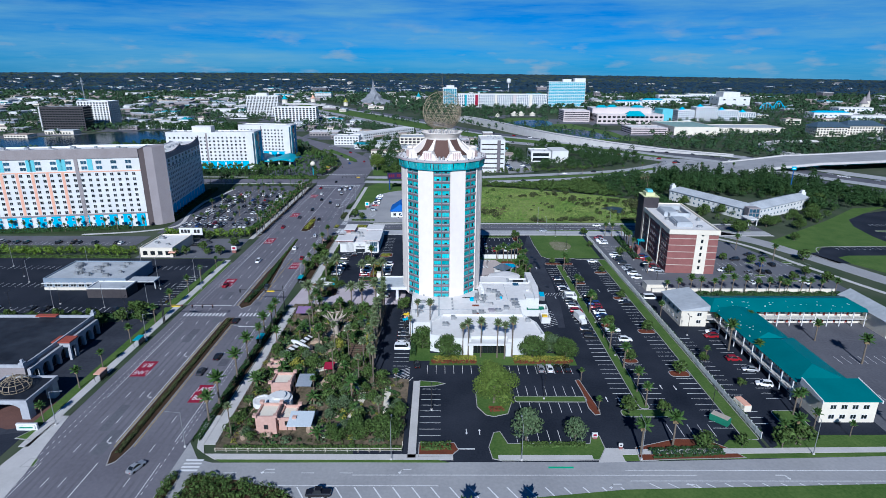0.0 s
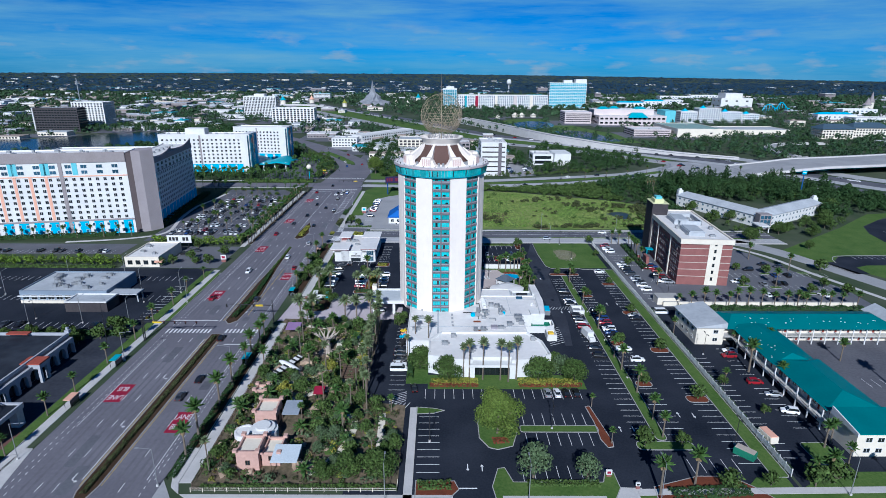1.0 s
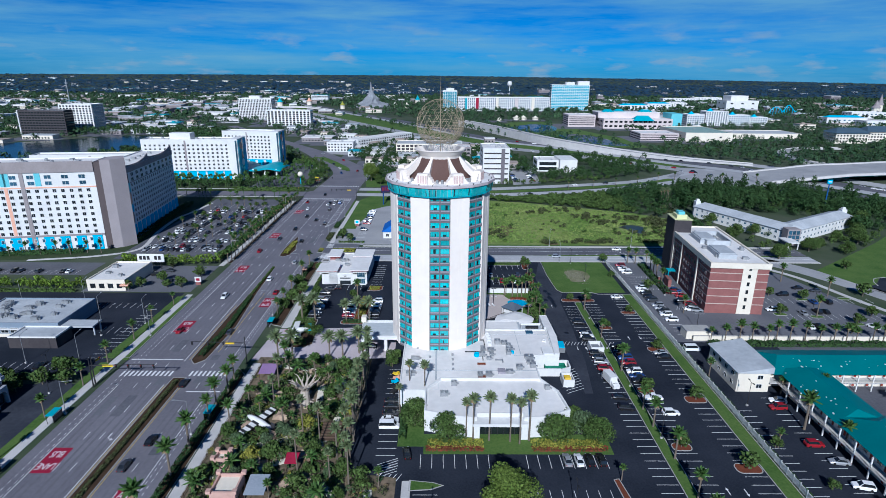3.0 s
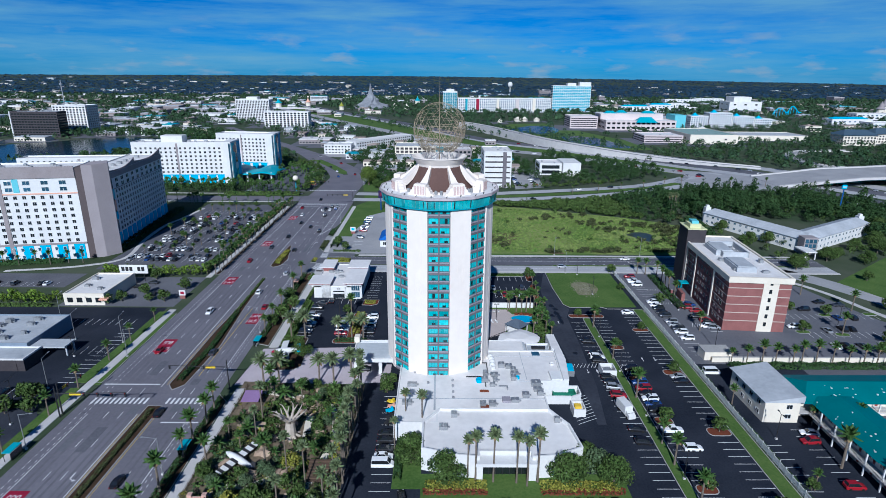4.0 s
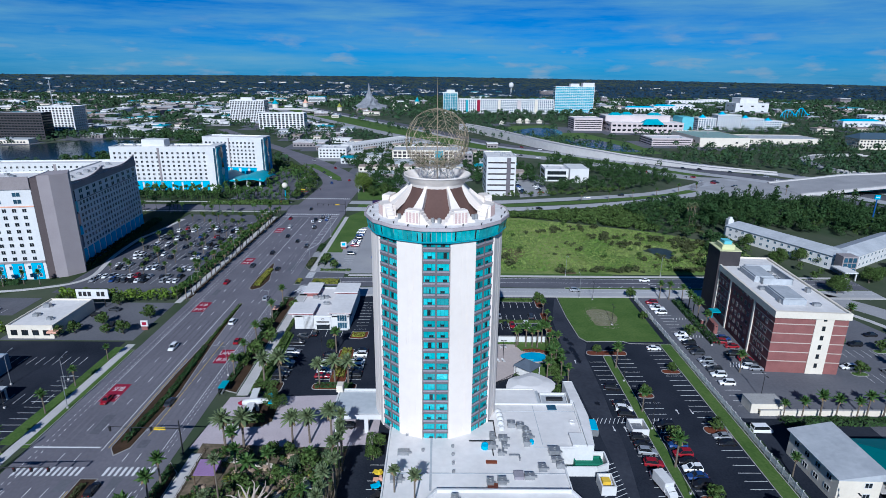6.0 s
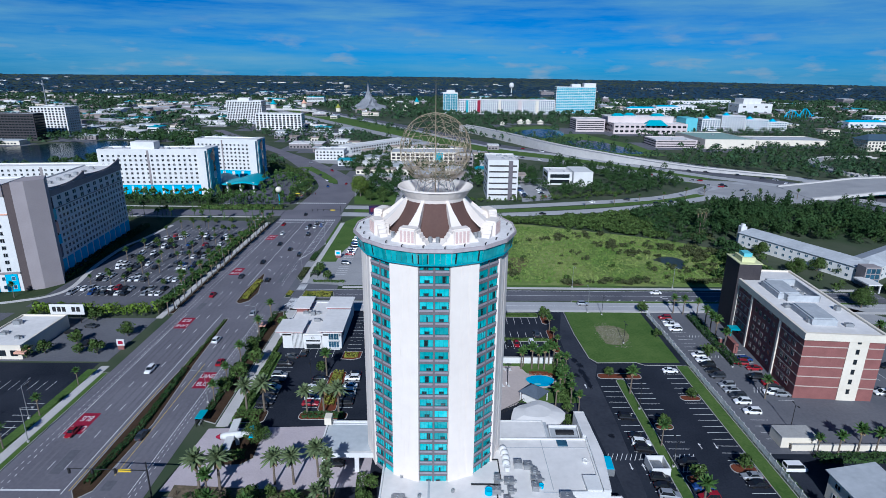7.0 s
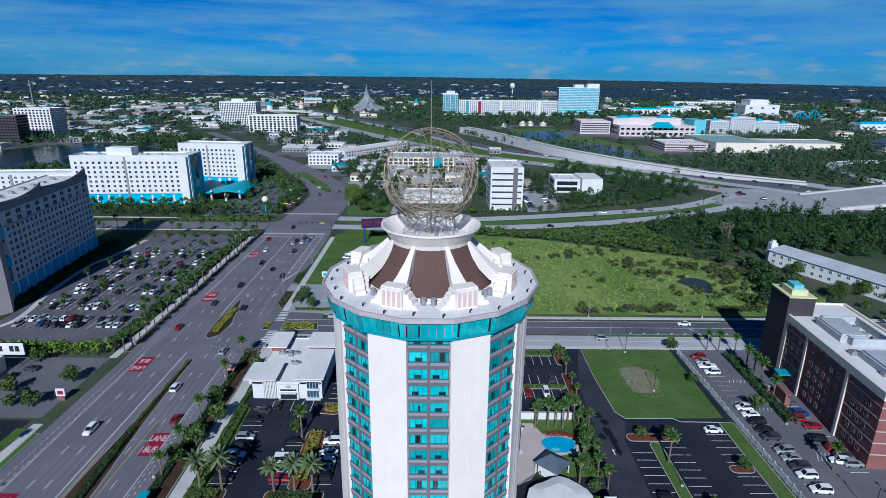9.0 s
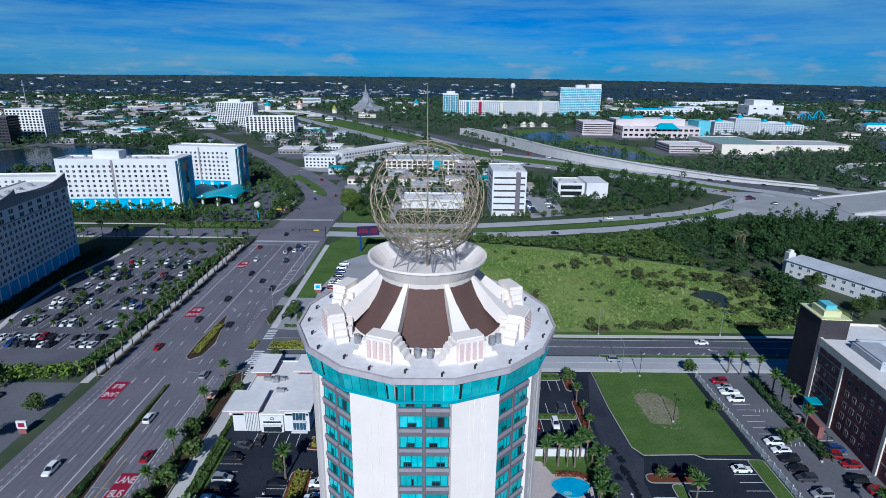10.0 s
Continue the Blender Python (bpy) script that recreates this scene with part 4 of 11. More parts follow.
# darker wheel tracks and patched joints on the boulevard
WEAR = surface("worn_wheel_track", (0.112, 0.108, 0.124), (0.165, 0.159, 0.178), 0.8, 0.6, 0.03, 0.35, 0.2)
tracks = []
for x in (-91.9, -87.3, -83.2, -72.0, -68.4):
    for dx in (-0.85, 0.85):
        tracks.append((x + dx - 0.32, x + dx + 0.32, -40, 440))
lines("wheel_track", WEAR, "darker wheel tracks worn into the boulevard", tracks, 0.051)
patches = []
for k in range(26):
    x, y = GS.choice((-92, -87.3, -83.2, -72, -68.4)), GS.uniform(-30, 430)
    patches.append((x - GS.uniform(0.8, 1.7), x + GS.uniform(0.8, 1.7), y, y + GS.uniform(2, 14)))
lines("asphalt_patch", LOT_DARK, "dark repaired patches in the asphalt", [p for p in patches[:9]], 0.0535)
lines("asphalt_patch", LOT_GREY, "grey repaired patches in the asphalt", [p for p in patches[9:]], 0.0525)

# ---- the hotel tower ----
TX, TY = 0.85, 218.0
TR, TZ0, TZ1, ROWS_T = 15.5, 4.25, 55.55, 19


def wall_pose(p0, p1, along, z, out=0.0):
    """A pose on a wall from p0 to p1 (its outside on the right), x along it, y inward, z up."""
    a, b = Vector((*p0, 0)), Vector((*p1, 0))
    d = (b - a).normalized()
    n = Vector((d.y, -d.x, 0))
    at = a + d * along + n * out + Vector((0, 0, z))
    return Matrix.Translation(at) @ Matrix.Rotation(math.atan2(d.y, d.x), 4, "Z")


def window_mesh(name, w, h, frame_mat, glass_mat, bars=1, border=0.1, proud=0.07, simple=False):
    """A window in one piece: panes set back in a raised frame with upright bars; its middle at the origin."""
    bm = bmesh.new()
    if simple:
        box(bm, -w / 2, w / 2, -proud, 0.05, -h / 2, h / 2)
        for f in bm.faces:
            f.material_index = 1
    else:
        xs = [-w / 2]
        for k in range(bars + 1):
            a, b = -w / 2 + w * k / (bars + 1), -w / 2 + w * (k + 1) / (bars + 1)
            e0, e1 = (border if k == 0 else border / 3), (border if k == bars else border / 3)
            xs += [a + e0, b - e1]
        xs.append(w / 2)
        zs = [-h / 2, -h / 2 + border, h / 2 - border, h / 2]
        seen = {}

        def v(i, j, y):
            if (i, j, y) not in seen:
                seen[(i, j, y)] = bm.verts.new((xs[i], y, zs[j]))
            return seen[(i, j, y)]

        back = -proud * 0.25
        for i in range(len(xs) - 1):
            for j in range(3):
                pane = j == 1 and i % 2 == 1
                y = back if pane else -proud
                f = bm.faces.new((v(i, j, y), v(i + 1, j, y), v(i + 1, j + 1, y), v(i, j + 1, y)))
                f.material_index = 1 if pane else 0
                if pane:
                    for p, q in (((i, j), (i + 1, j)), ((i + 1, j), (i + 1, j + 1)), ((i + 1, j + 1), (i, j + 1)), ((i, j + 1), (i, j))):
                        bm.faces.new((v(*p, -proud), v(*q, -proud), v(*q, back), v(*p, back)))
        n = len(xs) - 1
        rim = [(i, 0) for i in range(n)] + [(n, j) for j in range(3)] + [(i, 3) for i in range(n, 0, -1)] + [(0, j) for j in range(3, 0, -1)]
        for p, q in zip(rim, rim[1:] + rim[:1]):
            bm.faces.new((v(*q, -proud), v(*p, -proud), v(*p, 0.05), v(*q, 0.05)))
    me = mesh_of(name, bm)
    me.materials.append(frame_mat)
    me.materials.append(glass_mat)
    return me


def placed(name, me, m, parent, label=""):
    ob = new(name, me)
    ob.parent = parent
    ob.matrix_basis = parent.matrix_basis.inverted() @ m if parent.parent is None else m
    if label:
        tagged(ob, label)
    return ob


def merged(name, me, poses, parent, label="", kind="stuff"):
    """Many alike small pieces as one part."""
    bm = bmesh.new()
    nv, V, F, MI = len(me.vertices), [], [], []
    for m in poses:
        base = len(V)
        V += [m @ v.co for v in me.vertices]
        F += [[base + i for i in p.vertices] for p in me.polygons]
        MI += [p.material_index for p in me.polygons]
    bm.free()
    out = bpy.data.meshes.new(name)
    out.from_pydata(V, [], F)
    out.polygons.foreach_set("material_index", MI)
    for mt in me.materials:
        out.materials.append(mt)
    ob = new(name, out)
    if parent:
        ob.parent = parent
        ob.matrix_basis = parent.matrix_basis.inverted()
    return tagged(ob, label, kind=kind)


def tower():
    tw = empty("hotel_tower", "round white hotel tower with teal window strips and a brown roof", "hotel", at=(TX, TY, 0))
    ang = [radians(-90 - 11.25 + 22.5 * k) for k in range(17)]
    P = [(TR * math.cos(a), TR * math.sin(a)) for a in ang]
    PI = [(TR * 0.975 * math.cos(a), TR * 0.975 * math.sin(a)) for a in ang]
    part("core", prisms(TZ0 - 0.6, TZ1, PI[:16]), TAUPE, tw)
    fh = (TZ1 - TZ0) / ROWS_T
    win = window_mesh("window", 2.68, fh * 0.6, TEAL_FRAME, TEAL_GLASS, 2, 0.07, 0.1)
    win_open = window_mesh("window", 2.68, fh * 0.6, TEAL_FRAME, TEAL_GLASS, 3, 0.07, 0.1)
    dark = window_mesh("vent", 1.0, 0.62, TEAL_FRAME, DARK_GLASS, 1, 0.05, 0.1)
    open_pane = window_mesh("vent", 0.8, 1.45, TEAL_FRAME, DARK_GLASS, 0, 0.05, 0.1)
    narrow = window_mesh("vent", 0.34, 1.0, TEAL_FRAME, DARK_GLASS, 0, 0.04, 0.1)
    rnd = random.Random(4)
    fins = bmesh.new()
    for k in range(16):
        a, b = P[k], P[k + 1]
        if k % 2:
            bm = bmesh.new()
            m = wall_pose(a, b, 0, 0)
            L = (Vector(b) - Vector(a)).length
            plan = [(0, 0.42), (0, -0.32)]
            for u in (0.36, 0.46, 0.62, 0.67, 0.72):
                plan += [(L * u - 0.04, -0.32), (L * u - 0.04, -0.29), (L * u + 0.04, -0.29), (L * u + 0.04, -0.32)]
            plan += [(L, -0.32), (L, 0.42)]
            prism(bm, plan, TZ0 - 0.2, TZ1)
            bm.transform(m)
            part("wall_panel", bm, WARM_WHITE, tw, "plain white grooved wall panel")
        else:
            L = (Vector(b) - Vector(a)).length
            m0 = wall_pose(a, b, 0, 0)
            bm = bmesh.new()
            for i in range(ROWS_T + 1):
                z = TZ0 + fh * i
                box(bm, 0.05, L - 0.05, -0.06, 0.4, z - fh * 0.195, z + fh * 0.195)
            box(bm, L / 2 - 0.17, L / 2 + 0.17, -0.12, 0.4, TZ0, TZ1)
            bm.transform(m0)
            part("spandrel", bm, TAUPE, tw, "taupe spandrel bands")
            bm = bmesh.new()
            for i in range(ROWS_T):
                z = TZ0 + fh * i + fh * 0.195
                for xa, xb in ((0.1, L / 2 - 0.22), (L / 2 + 0.22, L - 0.1)):
                    box(bm, xa, xb, -0.2, 0.1, z - 0.42, z - 0.02)
            bm.transform(m0)
            tagged(part("window_sill", bm, SILL_GREY, tw), "pale lavender sill panels", kind="stuff")
            for i in range(ROWS_T):
                z = TZ0 + fh * (i + 0.5)
                for x in (L * 0.25 + 0.02, L * 0.75 - 0.02):
                    w = new("window", win if rnd.random() < 0.7 else win_open)
                    w.parent = tw
                    w.matrix_basis = wall_pose(a, b, x, z, -0.12)
                    kind = rnd.random()
                    if kind < 0.88:
                        me_v, zv = (dark, -0.42) if kind < 0.55 else (open_pane, -0.02) if kind < 0.7 else (narrow, -0.25)
                        v = new("vent", me_v)
                        v.parent = w
                        v.matrix_basis = pose(rnd.choice((-0.45, -0.1, 0.1, 0.45)), -0.06, zv)
    # glazed ring under the roof deck
    ZR0, ZR1, ZD = 54.8, 57.3, 58.1
    bm = bmesh.new()
    lathe(bm, [(16.2, 54.8), (16.35, 54.75), (16.75, ZR1), (17.2, ZR1 + 0.02), (17.3, ZR1 + 0.1), (17.3, ZD), (17.0, ZD), (17.0, ZD - 0.25)], 16, ang[0])
    part("ring", bm, surface("dull_pinkish_fascia", (0.47, 0.42, 0.43), (0.36, 0.32, 0.335), 0.7, 1.2, 0.2), tw, "pinkish grey fascia ring")
    bm = bmesh.new()
    lathe(bm, [(15.0, 54.4), (16.3, 54.4), (16.58, 54.6), (16.58, 54.8), (16.2, 54.82)], 16, ang[0])
    part("ring_lip", bm, TEAL_PALE, tw, "teal lip under the glazed ring")
    stained = surface("stained_white_deck", (0.76, 0.75, 0.75), (0.60, 0.575, 0.56), 0.75, 1.1, 0.28, 0.45, 0.1)
    part("deck", prisms(ZD - 0.8, ZD - 0.25, ring(17.0, 16, start=ang[0])), stained, tw, "white roof deck with grey stains")
    pane = mesh_of("pane", boxes((-0.5, 0.5, -0.04, 0.04, -0.5, 0.5)))
    pane.materials.append(TEAL_GLASS)
    slit = mesh_of("dark_gap", boxes((-0.5, 0.5, -0.04, 0.04, -0.5, 0.5)))
    slit.materials.append(DARK_GLASS)
    lean = math.atan2(0.4, ZR1 - ZR0)
    for k in range(16):
        a = (16.52 * math.cos(ang[k]), 16.52 * math.sin(ang[k]))
        b = (16.52 * math.cos(ang[k + 1]), 16.52 * math.sin(ang[k + 1]))
        L = (Vector(b) - Vector(a)).length
        for i in range(6):
            p = new("pane", pane)
            p.parent = tw
            wp = wall_pose(a, b, L * (i + 0.5) / 6, (ZR0 + ZR1) / 2, 0.12) @ Matrix.Rotation(lean, 4, "X")
            p.matrix_basis = wp @ Matrix.Diagonal((L / 6 - 0.06, 1, ZR1 - ZR0 - 0.12, 1))
            if rnd.random() < 0.16:
                # an open sash: a dark gap beside the glass
                o = new("dark_gap", slit)
                o.parent = p
                w_, h_ = rnd.choice(((0.3, 0.9), (0.5, 0.45), (0.22, 0.8)))
                o.matrix_basis = Matrix.Translation((rnd.choice((-0.3, 0.3)), -0.03, (h_ - 0.9) / 2)) @ Matrix.Diagonal((w_, 1, h_, 1))
    # bell shaped brown roof and bowl
    bm = bmesh.new()
    prof = [(10.35, 58.1), (9.4, 58.85), (8.5, 60.0), (7.5, 61.6), (6.7, 63.2), (6.1, 64.8)]
    lathe(bm, prof, 48)
    part("roof", bm, BROWN_ROOF, tw, "brown bell shaped roof", smooth=True)
    bm = bmesh.new()
    lathe(bm, [(11.3, ZD - 0.3), (11.1, ZD - 0.02), (10.5, 58.1), (10.2, 58.25)], 32)
    part("roof_skirt", bm, WARM_WHITE, tw, "white skirt round the foot of the brown roof", smooth=True)
    bm = bmesh.new()
    lathe(bm, [(5.2, 64.2), (6.3, 64.2), (6.5, 64.9), (7.7, 66.6), (7.85, 66.6), (7.85, 66.9), (7.55, 66.9), (5.8, 65.1), (0.1, 65.1)], 32, ang[0])
    part("bowl", bm, WARM_WHITE, tw, "white faceted flared roof bowl")
    pinkish = surface("pinkish_louvre", (0.62, 0.47, 0.43), (0.55, 0.4, 0.37))
    for k in range(8):
        q = radians(-90 + 22.5 + 45 * k)
        m = Matrix.Rotation(q, 4, "Z")
        # tapering fin from the bowl down to the back of its pylon, open below
        bm = bmesh.new()
        v = []
        for r, z, w, zb in ((6.2, 65.0, 0.26, 63.6), (8.3, 63.0, 0.52, 60.6), (10.2, 61.35, 0.92, 59.2), (12.1, 60.1, 1.3, 59.0)):
            v.append([bm.verts.new((r, sg * w, zz)) for sg in (-1, 1) for zz in (z, zb)])
        for c0, c1 in zip(v, v[1:]):
            for i, j in ((0, 1), (1, 3), (3, 2), (2, 0)):
                bm.faces.new((c0[i], c0[j], c1[j], c1[i]))
        bm.faces.new([v[0][i] for i in (0, 2, 3, 1)])
        bm.faces.new([v[-1][i] for i in (0, 1, 3, 2)])
        bmesh.ops.recalc_face_normals(bm, faces=bm.faces)
        bm.transform(m)
        part("rib", bm, WARM_WHITE, tw)
        # pylon with flaring flanks and a stepped head
        flank = [(3.9, ZD - 0.4), (3.5, 58.45), (3.0, 58.55), (2.85, 59.2), (2.5, 59.3), (2.35, 59.95), (2.0, 60.0), (1.95, 60.55), (1.7, 60.6), (1.7, 60.95)]
        prof = [(y, z) for y, z in flank] + [(-y, z) for y, z in reversed(flank)]
        bm = bmesh.new()
        lo = [bm.verts.new((11.75, y, z)) for y, z in prof]
        hi = [bm.verts.new((13.65 if abs(y) < 2 else 13.3, y, z)) for y, z in prof]
        bm.faces.new(lo)
        bm.faces.new(hi[::-1])
        for i in range(len(prof)):
            j = (i + 1) % len(prof)
            bm.faces.new((lo[j], lo[i], hi[i], hi[j]))
        bmesh.ops.recalc_face_normals(bm, faces=bm.faces)
        bm.transform(m)
        part("buttress", bm, WARM_WHITE, tw, "white roof pylon with stepped flanks")
        bm = boxes((10.7, 11.75, -1.5, 1.5, ZD - 0.4, 60.0), (11.0, 11.75, -2.3, 2.3, ZD - 0.4, 59.2))
        bm.transform(m)
        part("shoulder", bm, WARM_WHITE, tw)
        bm = boxes((13.3, 13.9, -1.62, 1.62, ZD - 0.4, 60.75))
        bm.transform(m)
        part("louvre_panel", bm, WARM_WHITE, tw)
        for i in range(4):
            y = -1.2 + 0.8 * i
            bm = bmesh.new()
            for z in np.arange(58.25, 60.4, 0.46):
                c = [bm.verts.new(p) for p in ((13.9, y - 0.24, z), (13.9, y + 0.24, z), (14.06, y + 0.24, z), (14.06, y - 0.24, z), (13.9, y - 0.24, z + 0.38), (13.9, y + 0.24, z + 0.38))]
                for f in ((0, 3, 2, 1), (3, 4, 5, 2), (0, 4, 3), (1, 2, 5)):
                    bm.faces.new([c[j] for j in f])
            bm.transform(m)
            part("louvre", bm, pinkish, tw)
    # lattice globe, torn open above, on its stand
    GZ, GR = 74.3, 7.35
    for r, th, lab in ((GR, 0.055, "weathered geodesic lattice"), (GR - 0.75, 0.04, "inner lattice of the lower globe"), (GR - 0.35, 0.035, "loose struts of the lower globe")):
        ico = bmesh.new()
        bmesh.ops.create_icosphere(ico, subdivisions=3, radius=r)
        if r < GR:
            bmesh.ops.rotate(ico, verts=ico.verts, cent=(0, 0, 0), matrix=Matrix.Rotation(0.32 + r, 3, "Z"))
        bm = bmesh.new()
        for e in ico.edges:
            a, b = e.verts[0].co, e.verts[1].co
            c = (a + b) / (2 * r)
            if c.z < -0.82 or (r == GR and c.z > 0.15 and rnd.random() < 0.16 + 0.3 * (c.x < -0.2 and c.y < 0)):
                continue
            if r < GR and not (c.z < -0.22 - 0.25 * rnd.random() or (c.x > 0.62 and c.z < 0.25)):
                continue
            off = Vector((0, 0, GZ))
            rod(bm, a + off, b + off, th, sides=4, caps=False)
        ico.free()
        part("lattice", bm, GOLD, tw, lab)
    bm = bmesh.new()
    for k in range(26):
        a, b = rnd.uniform(0, 6.28), rnd.uniform(0, 6.28)
        rod(bm, (4.4 * math.cos(a), 4.4 * math.sin(a), 68.6 + rnd.uniform(-0.3, 0.3)), (3.6 * math.cos(b), 3.6 * math.sin(b), 68.7 + rnd.uniform(-0.3, 0.4)), 0.045, sides=4)
    part("lattice_floor", bm, GOLD, tw, "tangled struts closing the foot of the globe")
    for k in range(8):
        a, b, c = radians(45 * k + 10), radians(45 * k + 32), radians(45 * k + 55)
        lo = Vector((4.5 * math.cos(a), 4.5 * math.sin(a), 65.1))
        hi = Vector((3.3 * math.cos(a), 3.3 * math.sin(a), 68.7))
        nx = Vector((3.3 * math.cos(c), 3.3 * math.sin(c), 68.7))
        bm = rod(bmesh.new(), lo, hi, 0.085, sides=5)
        leg = part("leg", bm, METAL, tw, "pale steel leg of the globe stand")
        part("brace", rod(bmesh.new(), lo, nx, 0.04, sides=4), METAL, leg)
        part("brace", rod(bmesh.new(), lo, (0.6 * math.cos(b), 0.6 * math.sin(b), 67.6), 0.05, sides=4), METAL, leg)
    part("mast", rod(rod(bmesh.new(), (0, 0, 65.1), (0, 0, 82.0), 0.14, 0.1), (0, 0, 82), (0, 0, 88.5), 0.08, 0.03), GOLD, tw, "thin mast through the globe")
    # plant on the deck
    for k in range(24):
        q = radians(15 * k + 7)
        r = 15.2 + rnd.random()
        x, y = r * math.cos(q), r * math.sin(q)
        bm = boxes((x - 0.11, x + 0.11, y - 0.11, y + 0.11, ZD - 0.36, ZD + 0.15))
        rod(bm, (x - 0.1, y, ZD + 0.1), (x + 0.25, y + 0.1, ZD + 0.25), 0.06, 0.12, sides=6)
        part("floodlight", bm, DARK_METAL, tw, "small dark deck floodlight")
    for k in range(16):
        q = radians(22.5 * k + 3)
        r = 14.6 + 0.8 * rnd.random()
        bm = bmesh.new()
        rod(bm, (r * math.cos(q), r * math.sin(q), ZD - 0.32), ((r + 0.9) * math.cos(q + 0.05), (r + 0.9) * math.sin(q + 0.05), ZD - 0.3), 0.03, sides=4)
        rod(bm, (r * math.cos(q), r * math.sin(q), ZD - 0.3), (r * math.cos(q - 0.06), r * math.sin(q - 0.06), ZD - 0.3), 0.03, sides=4)
        part("deck_cable", bm, DARK_METAL, tw)
    for x, y in ((-0.9, -11.6), (0.6, -11.7), (-8.4, -8.0), (8.1, -8.2), (8.9, -7.6)):
        part("cooling_unit", lathe_unit(x, y, ZD - 0.35, 0.42, 1.2), METAL, tw, "small round cooling unit")
    return tw


def lathe_unit(x, y, z, r, h):
    bm = bmesh.new()
    lathe(bm, [(r, z), (r, z + h), (r * 0.8, z + h), (r * 0.75, z + h - 0.15), (0.02, z + h - 0.15)], 12, cx=x, cy=y)
    return bm


tower()

# ---- building helpers ----
def parapet_roof(parent, outline, z, wall_mat, roof_mat, rim=0.5, thick=0.35, name="roof"):
    """A flat roof behind a raised rim."""
    inner = inset(outline, thick)
    bm = bmesh.new()
    outer = list(outline)
    if area(outer) < 0:
        outer.reverse()
    n = len(outer)
    A = [bm.verts.new((*p, z - 0.02)) for p in outer]
    B = [bm.verts.new((*p, z + rim)) for p in outer]
    C = [bm.verts.new((*p, z + rim)) for p in inner]
    D = [bm.verts.new((*p, z - 0.02)) for p in inner]
    for i in range(n):
        j = (i + 1) % n
        bm.faces.new((A[i], A[j], B[j], B[i]))
        bm.faces.new((B[i], B[j], C[j], C[i]))
        bm.faces.new((C[i], C[j], D[j], D[i]))
    part("parapet", bm, wall_mat, parent)
    part(name, prisms(z - 0.25, z + 0.03, inner), roof_mat, parent)


def facade(parent, p0, p1, z0, fh, rows, cols, me, margin=1.0, skip=(), joined=False, out=0.0, label=""):
    """Rows and columns of windows on the wall from p0 to p1 (its outside on the right)."""
    L = (Vector(p1) - Vector(p0)).length
    poses = []
    for c in range(cols):
        for r in range(rows):
            if (c, r) in skip:
                continue
            poses.append(wall_pose(p0, p1, margin + (L - 2 * margin) * (c + 0.5) / cols, z0 + fh * (r + 0.5), out))
    if joined:
        merged("glazing", me, poses, parent, label)
    else:
        for m in poses:
            placed("window", me, m, parent)


def rooftop_units(parent, spots, z, rnd):
    """Air conditioning boxes with a fan collar and a duct, each one its own part."""
    for x, y in spots:
        w, d, h = 1.2 + rnd.random() * 1.4, 1.0 + rnd.random() * 0.9, 0.9 + rnd.random() * 0.6
        bm = boxes((x - w / 2, x + w / 2, y - d / 2, y + d / 2, z + 0.12, z + h), (x - w / 2 - 0.08, x + w / 2 + 0.08, y - d / 2, y - d / 2 + 0.15, z, z + 0.14), (x - w / 2 - 0.08, x + w / 2 + 0.08, y + d / 2 - 0.15, y + d / 2, z, z + 0.14))
        lathe(bm, [(0.42, z + h), (0.42, z + h + 0.14), (0.36, z + h + 0.14), (0.34, z + h + 0.02), (0.02, z + h + 0.02)], 10, cx=x, cy=y)
        box(bm, x + w / 2, x + w / 2 + 0.6, y - 0.2, y + 0.2, z + 0.2, z + 0.6)
        part("air_conditioner", bm, METAL, parent, "grey rooftop air conditioner")


rr = random.Random(11)


